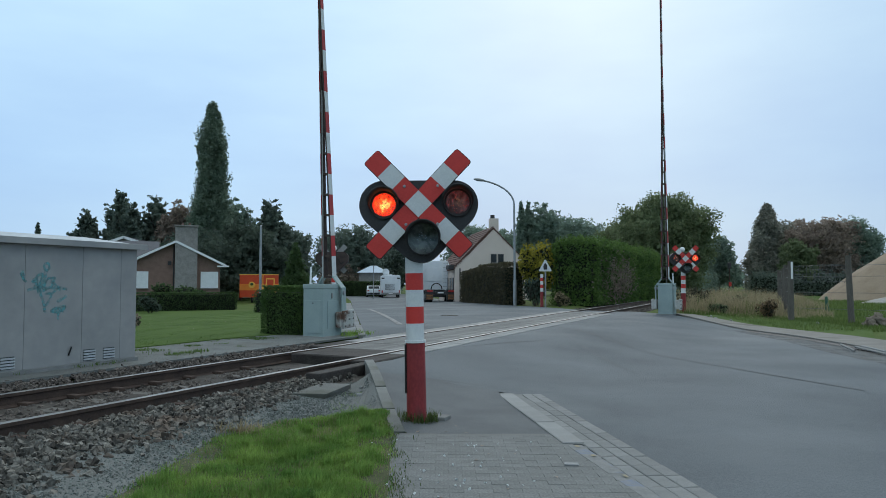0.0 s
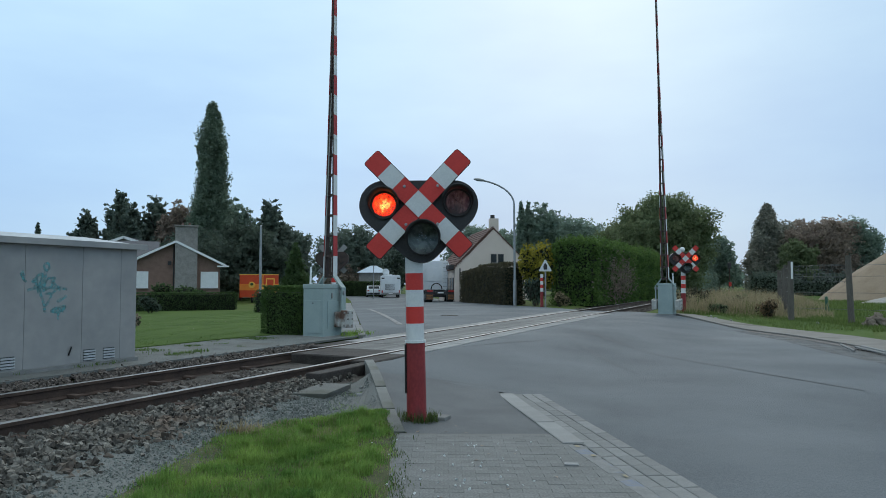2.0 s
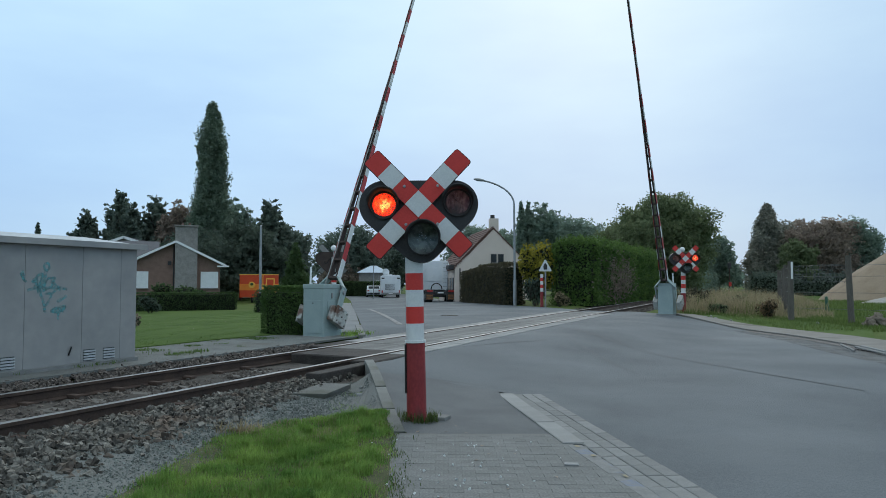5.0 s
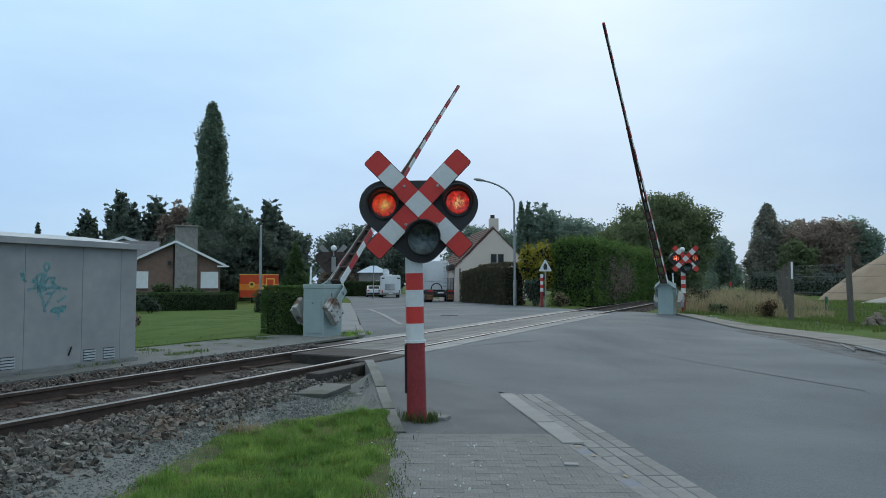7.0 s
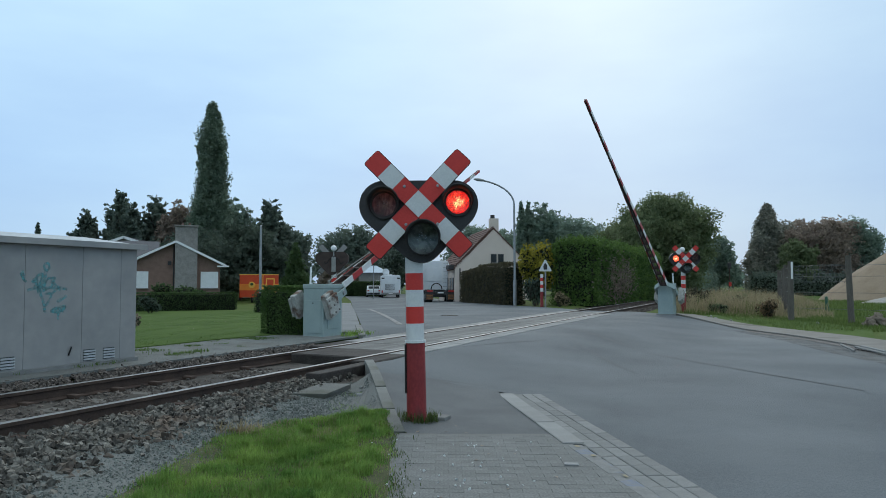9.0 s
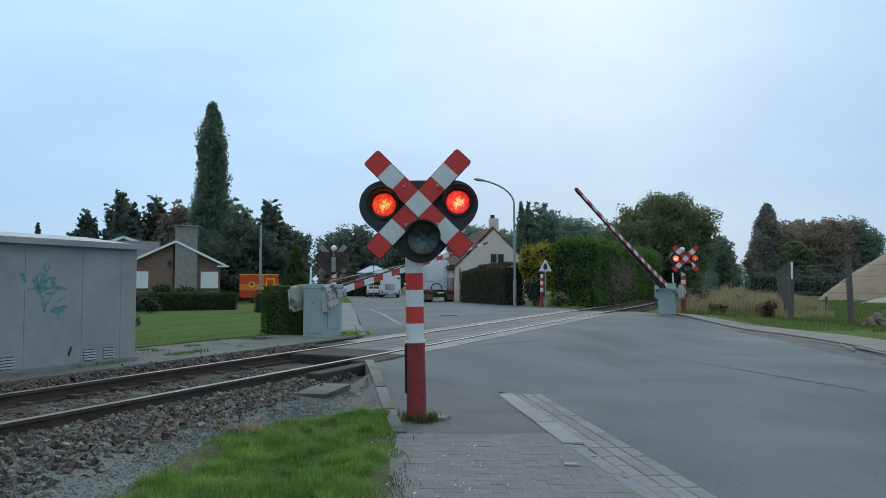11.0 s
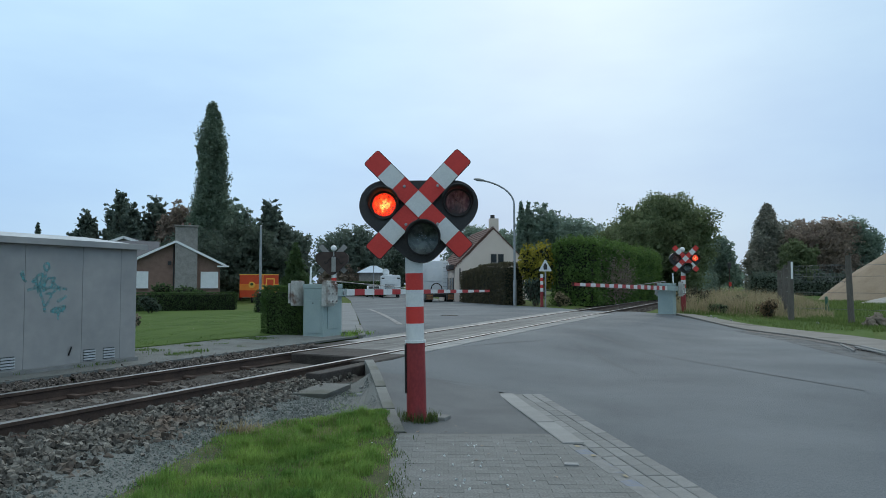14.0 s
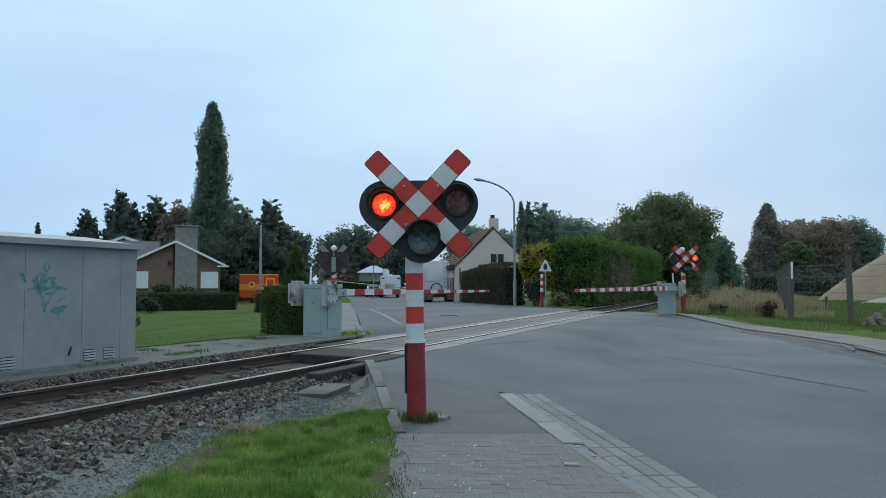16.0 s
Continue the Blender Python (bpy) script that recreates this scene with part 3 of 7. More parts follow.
def rounded_bm(sx, sy, sz, r):
    """A flat bar with its four corners rounded."""
    bm = box_bm(sx, sy, sz)
    es = [e for e in bm.edges if abs(e.verts[0].co.x - e.verts[1].co.x) < 1e-6 and abs(e.verts[0].co.z - e.verts[1].co.z) < 1e-6]
    bmesh.ops.bevel(bm, geom=es, offset=r, segments=4, profile=0.5, affect="EDGES")
    return bm


PITCH = 0.004


def dim_strips_bm(r, start, share, backed=False):
    """Fine level strips across a round face, added to dim a lamp; each takes its share of the pitch. backed: with a
    dark plate close behind each, added to stop stray light.
    """
    bm = bmesh.new()
    k = int(r / PITCH)
    for i in range(-k, k):
        z0 = (i + start) * PITCH
        z1 = z0 + share * PITCH
        w = math.sqrt(max(1e-6, r * r - max(z0 * z0, z1 * z1)))
        bm.faces.new([bm.verts.new(v) for v in ((-w, 0, z0), (w, 0, z0), (w, 0, z1), (-w, 0, z1))])
        if backed:
            f = bm.faces.new([bm.verts.new(v) for v in ((-w, 0.0003, z0), (w, 0.0003, z0), (w, 0.0003, z1), (-w, 0.0003, z1))])
            f.material_index = 1
    return bm


LAMPS = {"left": (-0.295, 2.222), "right": (0.465, 2.235)}


def plate_with_holes(outline, holes, depth):
    """The board's front: its outline cut by round holes, by a fan of rings joined to the outline."""
    bm = bmesh.new()
    vs = [bm.verts.new((a, 0, b)) for a, b in outline]
    es = [bm.edges.new((vs[i], vs[(i + 1) % len(vs)])) for i in range(len(vs))]
    for cx, cz, r in holes:
        hs = [bm.verts.new((cx + r * math.cos(2 * math.pi * i / 24), 0, cz + r * math.sin(2 * math.pi * i / 24))) for i in range(24)]
        es += [bm.edges.new((hs[i], hs[(i + 1) % 24])) for i in range(24)]
    bmesh.ops.triangle_fill(bm, use_beauty=True, edges=es)
    r = bmesh.ops.extrude_face_region(bm, geom=list(bm.faces))
    bmesh.ops.translate(bm, verts=[g for g in r["geom"] if isinstance(g, bmesh.types.BMVert)], vec=(0, depth, 0))
    bmesh.ops.recalc_face_normals(bm, faces=bm.faces)
    return bm


def crossing_signal(m, label, glow_left, glow_right, bell):
    top = empty("crossing_signal", m, label, "crossing signal", "crossing signals")
    # post with reflective bands
    post = part("post", cyl_bm(0.103, 0.098, (0, 0, -0.1), (0, 0, 0.80), 28), M["red_worn"], top, "dull red painted lower post")
    part("collar", cyl_bm(0.108, 0.108, (0, 0, 0.795), (0, 0, 0.822), 28), M["white"], post, "pale ring on the post")
    for i in range(5):
        z0 = 0.822 + 0.1725 * i
        part("band", cyl_bm(0.0925, 0.0925, (0, 0, z0), (0, 0, z0 + 0.1725), 28), M["white" if i % 2 == 0 else "red"], post, "white reflective band" if i % 2 == 0 else "red reflective band")
    part("conduit", cyl_bm(0.012, 0.012, (-0.105, -0.03, 0.28), (-0.10, -0.03, 0.78), 8), M["rubber"], post, "black cable along the post")
    part("stub", cyl_bm(0.05, 0.05, (0, 0.05, 1.68), (0, 0.12, 2.3), 16), M["black"], post)
    # board, hollow, with three lamps
    outline = hull([(-0.295, 2.215, 0.255), (0.43, 2.215, 0.245), (0.075, 1.85, 0.235), (-0.25, 2.305, 0.155), (0.39, 2.305, 0.15)])
    front = part("board", plate_with_holes(outline, [(-0.295, 2.222, 0.138), (0.465, 2.235, 0.138), (0.105, 1.855, 0.142)], 0.02), M["black"], top, "black lobed backing board")
    front.matrix_basis = pose(0, -0.12, 0)
    part("back_shell", prism_bm(outline, 0.03), M["brownback"], front, "brown weathered back shell", pose(0, 0.20, 0))
    rim = bmesh.new()
    k = len(outline)
    rows = [[rim.verts.new((a, y, b)) for a, b in outline] for y in (0.019, 0.201)]
    for i in range(k):
        rim.faces.new((rows[0][i], rows[0][(i + 1) % k], rows[1][(i + 1) % k], rows[1][i]))
    part("rim", rim, M["black"], front)
    for side, mat in (("left", glow_left), ("right", glow_right)):
        x, z = LAMPS[side]
        lamp = part("lamp_" + side, visor_bm(0.152, 0.22), M["black"], top, "black hood of a red flashing lamp", pose(x, -0.122, z))
        part("lens", disc_bm(0.130, 0.03), M["lens"], lamp, "clear ribbed glass lens", pose(0, 0.012, 0))
        ring = bmesh.new()
        for r0, y1 in ((0.090, -0.016),):
            for i in range(24):
                a0, a1 = 2 * math.pi * i / 24, 2 * math.pi * (i + 1) / 24
                ring.faces.new([ring.verts.new((rr * math.cos(a), y1, rr * math.sin(a))) for rr, a in ((r0, a0), (r0 + 0.004, a0), (r0 + 0.004, a1), (r0, a1))])
        part("lens_ring", ring, M["lens"], lamp, "moulded ring of the lens", pose(0, 0.002, 0))
        bezel = bmesh.new()
        for i in range(32):
            a0, a1 = 2 * math.pi * i / 32, 2 * math.pi * (i + 1) / 32
            bezel.faces.new([bezel.verts.new((rr * math.cos(a), y, rr * math.sin(a))) for rr, y, a in ((0.121, 0.0, a0), (0.150, -0.012, a0), (0.150, -0.012, a1), (0.121, 0.0, a1))])
        part("bezel", bezel, M["black"], lamp, "black inner ring of the hood", pose(0, 0.004, 0))
        # grey strips added so that the glow sliding behind them can fade
        part("louvre", dim_strips_bm(0.128, 0.0, 0.5), M["lamp_face"], lamp, "fine grey strips added to dim the lamp face", pose(0, 0.0400, 0))
        strips = part("glow_" + side, dim_strips_bm(0.120, 0.545, 0.41, True), mat, lamp, "glowing lamp face", pose(0, 0.0405, 0))
        strips.data.materials.append(M["black"])
        part("reflector", disc_bm(0.150, 0.002), M["lamp_face"], lamp, "streaked dull reflector", pose(0, 0.047, 0))
    lamp = part("lamp_bottom", visor_bm(0.165, 0.22), M["black"], top, "black hood of an unlit clear lamp", pose(0.105, -0.265, 1.855))
    part("barrel", cyl_bm(0.163, 0.163, (0, 0.147, 0), (0, -0.002, 0), 28, None, False), M["black"], lamp, "black lamp barrel")
    part("lens", disc_bm(0.140, 0.03), M["lens_clear"], lamp, "clear unlit lens", pose(0, 0.006, 0))
    part("reflector", disc_bm(0.158, -0.022), M["reflector"], lamp, "dark unlit reflector", pose(0, 0.022, 0))
    # saltire of red and white squares
    for ang, y0 in ((-45.8, -0.20), (46.0, -0.185)):
        for i in range(7):
            if i == 3 and ang > 0:
                continue
            c = (i - 3) * 0.1950
            bm = box_bm(0.1942, 0.012, 0.196, (c, 0, 0), 0.0)
            if i in (0, 6):
                sx = -1 if i == 0 else 1
                es = [e for e in bm.edges if abs(e.verts[0].co.x - e.verts[1].co.x) < 1e-6 and abs(e.verts[0].co.z - e.verts[1].co.z) < 1e-6 and (e.verts[0].co.x - c) * sx > 0]
                bmesh.ops.bevel(bm, geom=es, offset=0.024, segments=4, profile=0.5, affect="EDGES")
            colour = "red" if i % 2 == 0 else "white"
            part("cross_square", bm, M[colour], top, colour + " reflective square of the saltire", pose(0.062, y0, 2.215, 0, -ang, 0))
    for dx, dz in ((-0.14, 0.18), (0.20, 0.18), (-0.13, -0.21), (0.19, -0.21)):
        part("bolt", cyl_bm(0.016, 0.012, (dx + 0.062, -0.208, 2.215 + dz), (dx + 0.062, -0.225, 2.215 + dz), 8), M["steel"], top, "steel bolt")
    # plain grey backs of the saltire and cables behind, seen from the other side
    for ang in (-45.8, 46.0):
        part("cross_rim", rounded_bm(1.381, 0.006, 0.210, 0.03), M["black"], top, "thin dark edging of the saltire", pose(0.062, -0.1785 if ang < 0 else -0.1675, 2.215, 0, -ang, 0))
        part("cross_back", rounded_bm(1.357, 0.008, 0.190, 0.022), M["greyback"], top, "grey metal back of the saltire", pose(0.062, -0.172 if ang < 0 else -0.16, 2.215, 0, -ang, 0))
    part("mount", box_bm(0.16, 0.06, 0.55, (0.0, 0.135, 2.0), 0.01), M["greyback"], top, "grey mounting plate")
    for sx in (-1, 1):
        bm = bmesh.new()
        last = None
        for i in range(9):
            t = i / 8
            p = (sx * (0.05 + 0.3 * t), 0.13 + 0.03 * math.sin(3.1 * t), 2.12 + 0.10 * math.sin(6.2 * t))
            if last:
                cyl_bm(0.014, 0.014, last, p, 6, bm)
            last = p
        part("cable", bm, M["rubber"], top, "black looping cable")
    if bell:
        bm = bmesh.new()
        bmesh.ops.create_uvsphere(bm, u_segments=18, v_segments=10, radius=0.11, matrix=Matrix.Translation((0.0, 0.12, 2.60)))
        for f in bm.faces:
            f.smooth = True
        part("bell", bm, M["white_paint"], top, "round white bell on top")
        part("bell_stem", cyl_bm(0.025, 0.025, (0, 0.12, 2.25), (0, 0.12, 2.5), 10), M["greyback"], top)
    return top


near_signal = crossing_signal(pose(-0.27, 7.60, 0.02, 0, -1.1, 0), "red and white crossing signal on a banded post, its lamps flashing", M["glow_orange"], M["glow_red"], False)
far_signal = crossing_signal(pose(9.92, 30.2, 0.25, 0, 0.3, -6), "distant crossing signal on a banded post beside the barrier machine", M["glow_far"], M["glow_far_soft"], True)
back_signal = crossing_signal(pose(-4.03, 27.0, 0.14, 0, 0, 183), "crossing signal seen from its dark brown back", M["glow_red"], M["glow_red"], True)


# ---- barriers ----
ARM = 9.7


def barrier(m, label, arm_len):
    top = empty("level_crossing_barrier", m, label, "barrier", "barriers of the crossing")
    cab = part("cabinet", box_bm(0.54, 0.72, 1.09, (0, 0, 0.545), 0.012), M["cabinet"], top, "pale green steel machine cabinet")
    part("cap", box_bm(0.565, 0.745, 0.10, (0, 0, 1.13), 0.015), M["cabinet"], cab, "pale green overhanging lid")
    part("cabinet_door", box_bm(0.42, 0.014, 0.72, (0, -0.366, 0.46), 0.006), M["cabinet"], cab, "flush door panel")
    part("door_lock", cyl_bm(0.014, 0.014, (0.0, -0.372, 0.76), (0.0, -0.385, 0.76), 8), M["cabinet_dark"], cab)
    part("side_hatch", box_bm(0.014, 0.46, 0.62, (0.276, 0.02, 0.5), 0.006), M["cabinet"], cab)
    part("side_handle", box_bm(0.02, 0.04, 0.12, (0.285, -0.05, 0.92), 0.006), M["greyback"], cab)
    part("shaft", cyl_bm(0.05, 0.05, (-0.40, 0.28, 0.99), (0.40, 0.28, 0.99), 14), M["steel"], top, "steel pivot shaft")
    part("plinth", box_bm(0.66, 0.84, 0.10, (0, 0, -0.02), 0.01), M["concrete"], top, "concrete plinth")
    part("cable_post", cyl_bm(0.022, 0.022, (-0.2, -0.2, 1.16), (-0.185, -0.2, 1.56), 8), M["white_paint"], top, "thin white post")
    arm = new("arm")
    arm.parent = top
    tagged(arm, "red and white striped lattice boom")
    # two side plates that straddle the cabinet, close in, and meet at the tip
    n = int(round(arm_len / 0.4525))
    def half_gap(y):
        return 0.36 if y < 0.1 else (0.36 - 0.22 * smooth(0.10, 0.34, y)) - 0.105 * min(1.0, max(0.0, (y - 0.75) / (0.72 * arm_len - 0.75)))
    def depth(y):
        return 0.16 - 0.085 * y / arm_len
    y0 = 0.36
    step = (arm_len - y0) / (n - 1)
    for i in range(n - 1):
        a, b = y0 + i * step, y0 + (i + 1) * step
        for sx in (-1, 1):
            bm = bmesh.new()
            vs = []
            for y in (a, b):
                g, h = half_gap(y) * sx, depth(y) / 2
                t = 0.012 * sx
                vs += [bm.verts.new(v) for v in ((g, y, -h), (g, y, h), (g - t, y, h), (g - t, y, -h))]
            for q in ((0, 1, 2, 3), (7, 6, 5, 4), (0, 4, 5, 1), (1, 5, 6, 2), (2, 6, 7, 3), (3, 7, 4, 0)):
                bm.faces.new([vs[k] for k in q])
            bmesh.ops.recalc_face_normals(bm, faces=bm.faces)
            colour = "white" if (n - 2 - i) % 2 else "red"
            part("stripe", bm, M["red_boom" if colour == "red" else colour], arm, colour + " reflective stripe of the boom")
        g, h = half_gap(a), depth(a)
        part("rung", box_bm(2 * g - 0.02, 0.05, h * 0.8, (0, a, 0)), M["brownback"], arm, "brown cross member")
    for sx in (-1, 1):
        bm = bmesh.new()
        for ya, yb in ((-0.42, 0.1), (0.1, 0.22), (0.22, y0)):
            ga, gb = half_gap(ya) * sx, half_gap(yb) * sx
            mid = Vector(((ga + gb) / 2, (ya + yb) / 2, 0))
            rot = Matrix.Rotation(math.atan2(-(gb - ga), yb - ya), 4, "Z")
            box_bm(0.03, math.hypot(gb - ga, yb - ya) + 0.03, 0.17, mid, 0.0, bm, rot)
        part("root_lever", bm, M["cabinet"], arm, "pale green root lever")
        # inner rails in brown behind the stripes
        bm = bmesh.new()
        rows = []
        for i in range(n):
            y = y0 + i * step
            g, h = half_gap(y) * sx, depth(y) / 2 * 0.86
            k = min(0.055, abs(g)) * sx
            rows.append([bm.verts.new(c) for c in ((g - 0.013 * sx, y, h), (g - k, y, h), (g - k, y, -h), (g - 0.013 * sx, y, -h))])
        for ra, rb in zip(rows, rows[1:]):
            for j in range(4):
                bm.faces.new((ra[j], ra[(j + 1) % 4], rb[(j + 1) % 4], rb[j]))
        bm.faces.new(rows[0])
        bm.faces.new(rows[-1][::-1])
        bmesh.ops.recalc_face_normals(bm, faces=bm.faces)
        part("inner_rail", bm, M["brownback"], arm, "brown inner rail")
        w = part("counterweight", box_bm(0.13, 0.34, 0.56, (sx * 0.41 - 0.045, -0.60, -0.02), 0.02), M["weight"], arm, "chipped white counterweight with bolts")
        part("weight_plate", box_bm(0.05, 0.40, 0.44, (sx * 0.50 - 0.045, -0.60, -0.02), 0.012), M["weight"], w, "chipped outer plate")
        for by in (-0.74, -0.6, -0.46):
            for bz in (-0.17, 0.0, 0.16):
                part("bolt", cyl_bm(0.025, 0.02, (sx * 0.52 - 0.045, by, bz - 0.02), (sx * 0.55 - 0.045, by, bz - 0.02), 8), M["stone_wall"], w, "worn bolt")
    tie = cyl_bm(0.012, 0.012, (0.0, 0.05, 0.26), (0.0, 4.6, 0.06), 6)
    cyl_bm(0.02, 0.02, (0, 0.05, 0.0), (0, 0.05, 0.27), 6, tie)
    part("tie_rod", tie, M["greyback"], arm, "thin tie rod")
    arm.matrix_basis = pose(0, 0.28, 0.99)
    return top, arm


HEAD_L = math.degrees(math.asin(0.43))
left_barrier, left_arm = barrier(pose(-2.70, 16.44, 0.24, 0, 0, -HEAD_L), "pale green barrier machine with a striped boom, coming down", 9.7)
right_barrier, right_arm = barrier(pose(8.50, 27.75, 0.27, 0, 0, 180 - math.degrees(math.asin(0.47))), "barrier machine on the near side with a striped boom coming down", 11.1)


# ---- relay house by the track ----
def relay_house():
    s1 = 8.40
    base = at_track(s1, -2.23, 0.22)
    top = empty("relay_house", Matrix.Translation(base) @ pose(0, 0, 0, 0, 0, 90 - math.degrees(TRACK)), "grey panelled railway relay house with turquoise spray marks", "relay house")
    # local x runs along the track away from the viewer's end, y away from the track
    ln, dp, h = 7.2, 2.4, 1.62
    part("plinth", box_bm(ln + 0.06, dp + 0.06, 0.16, (-ln / 2, dp / 2, 0.02), 0.01), M["concrete"], top, "mossy concrete plinth")
    x = 0.0
    k = 0
    while x > -ln + 0.2:
        w = (0.30, 0.67, 0.88)[k] if k < 3 else 1.04
        part("wall_panel", box_bm(w - 0.005, 0.05, h, (x - w / 2, 0.025, 0.10 + h / 2), 0.004), M["relay"], top)
        x -= w
        k += 1
    part("core", box_bm(ln - 0.04, dp - 0.1, h - 0.02, (-ln / 2, dp / 2 + 0.01, 0.10 + h / 2)), M["relay"], top)
    part("fascia", box_bm(ln + 0.16, 0.03, 0.085, (-ln / 2 + 0.02, -0.095, h + 0.14), 0.005), M["relay"], top, "pale metal fascia")
    bm = bmesh.new()
    pr = [(-0.09, h + 0.165), (dp / 2, h + 0.33), (dp + 0.09, h + 0.165), (dp + 0.09, h + 0.10), (-0.09, h + 0.10)]
    vs = [[bm.verts.new((xx, a, b)) for a, b in pr] for xx in (0.09, -ln - 0.09)]
    bm.faces.new(vs[0])
    bm.faces.new(vs[1][::-1])
    for i in range(5):
        bm.faces.new((vs[0][i], vs[0][(i + 1) % 5], vs[1][(i + 1) % 5], vs[1][i]))
    bmesh.ops.recalc_face_normals(bm, faces=bm.faces)
    part("roof", bm, M["relay_roof"], top, "low pale metal roof")
    for xv in (-0.50, -0.84, -2.07, -3.4):
        v = part("vent", box_bm(0.19, 0.012, 0.16, (xv, -0.004, 0.20), 0.003), M["cabinet_dark"], top, "dark louvred vent")
        for i in range(4):
            part("slat", box_bm(0.19, 0.022, 0.022, (xv, -0.012, 0.142 + 0.038 * i)), M["relay_roof"], v, "pale vent slat")
    for xd in (-1.18, -3.9):
        part("hook", cyl_bm(0.01, 0.01, (xd, -0.01, 0.22), (xd + 0.03, -0.03, 0.34), 6), M["rubber"], top, "dark cable hook")
    # spray marks: a ring and quick slanting strokes
    rnd = random.Random(4)
    ring = [(math.cos(a * 0.7) * 0.042, 0.36 + math.sin(a * 0.7) * 0.05) for a in range(10)]
    strokes = [ring, [(0.0, 0.31), (-0.03, 0.17), (-0.11, 0.06), (-0.04, -0.10), (-0.01, -0.25)], [(-0.21, 0.14), (-0.11, 0.25), (-0.05, 0.26), (-0.11, 0.10), (-0.18, 0.10)],
               [(-0.06, 0.06), (0.02, 0.21), (0.13, 0.22), (0.08, 0.10), (-0.05, 0.04)], [(-0.39, 0.27), (-0.34, 0.17), (-0.30, 0.15)], [(-0.35, 0.30), (-0.31, 0.16)],
               [(-0.28, 0.05), (-0.15, 0.08), (0.18, 0.08), (0.32, 0.06)], [(-0.02, 0.01), (0.09, 0.01), (0.18, 0.10)], [(-0.01, -0.17), (0.08, -0.03), (0.04, 0.02)],
               [(0.16, -0.11), (0.31, -0.03)], [(0.06, -0.24), (0.20, -0.19), (0.31, -0.18), (0.18, -0.27), (0.08, -0.24)], [(0.20, -0.26), (0.19, -0.35)],
               [(-0.20, 0.20), (-0.08, 0.03)], [(-0.14, 0.24), (-0.12, 0.02)], [(0.06, 0.17), (0.22, 0.04)], [(0.10, -0.20), (0.28, -0.23)]]
    for line in strokes:
        pts = resample([(a, 0, b) for a, b in line], 4 * len(line))
        for again in range(2):
            bm = bmesh.new()
            last = None
            ox, oz = rnd.gauss(0, 0.008), rnd.gauss(0, 0.008)
            for j, p in enumerate(pts):
                t = (pts[min(j + 1, len(pts) - 1)] - pts[max(j - 1, 0)]).normalized()
                w = rnd.uniform(0.010, 0.018)
                now = [bm.verts.new((-1.54 + ox + p.x + sg * w * t.z, -0.0034 - 0.0004 * again, 1.07 + oz + p.z - sg * w * t.x)) for sg in (-1, 1)]
                if last:
                    bm.faces.new((last[0], now[0], now[1], last[1]))
                last = now
            part("spray_mark", bm, M["graffiti"], top, "turquoise spray-painted stroke")


relay_house()


# ---- foliage ----
def leaf_mesh(name, centres, normals, size, material, parent, seed, spread=0.6, label=""):
    """Many small bent leaves or clumps round the given centres."""
    rng = np.random.default_rng(seed)
    n = len(centres)
    a = rng.normal(size=(n, 3))
    a /= np.linalg.norm(a, axis=1)[:, None]
    nn = normals * (1 - spread) + a * spread
    nn /= np.linalg.norm(nn, axis=1)[:, None] + 1e-9
    ref = rng.normal(size=(n, 3))
    u = np.cross(nn, ref)
    u /= np.linalg.norm(u, axis=1)[:, None] + 1e-9
    v = np.cross(nn, u)
    s = size * rng.uniform(0.6, 1.4, size=(n, 1))
    p0 = centres - u * s
    p1 = centres + v * s * 0.55 + nn * s * 0.12
    p2 = centres + u * s
    p3 = centres - v * s * 0.55 + nn * s * 0.12
    verts = np.stack([p0, p1, p2, p3], 1).reshape(-1, 3)
    me = bpy.data.meshes.new(name)
    me.vertices.add(4 * n)
    me.vertices.foreach_set("co", verts.astype(np.float32).ravel())
    me.loops.add(4 * n)
    me.loops.foreach_set("vertex_index", np.arange(4 * n, dtype=np.int32))
    me.polygons.add(n)
    me.polygons.foreach_set("loop_start", np.arange(0, 4 * n, 4, dtype=np.int32))
    me.polygons.foreach_set("loop_total", np.full(n, 4, dtype=np.int32))
    me.materials.append(material)
    me.update(calc_edges=True)
    ob = new(name, me)
    ob.parent = parent
    return tagged(ob, label)


def blob_points(rng, blobs, n):
    """Points near the skins of overlapping blobs (centre, radii), with their outward directions."""
    w = np.array([b[1][0] * b[1][2] for b in blobs])
    pick = rng.choice(len(blobs), n, p=w / w.sum())
    c = np.array([b[0] for b in blobs])[pick]
    r = np.array([b[1] for b in blobs])[pick]
    d = rng.normal(size=(n, 3))
    d /= np.linalg.norm(d, axis=1)[:, None]
    q = rng.uniform(0.62, 1.08, size=(n, 1))
    return c + d * r * q, d


def trunk_bm(h, r, limbs, rnd, crown_r):
    bm = cyl_bm(r, r * 0.35, (0, 0, -0.1), (0, 0, h), 9)
    for i in range(limbs):
        z = h * rnd.uniform(0.3, 0.85)
        a = rnd.uniform(0, 6.28)
        q = crown_r * rnd.uniform(0.5, 0.9)
        cyl_bm(r * 0.35, r * 0.08, (0, 0, z), (q * math.cos(a), q * math.sin(a), z + q * rnd.uniform(0.3, 0.9)), 6, bm)
    return bm


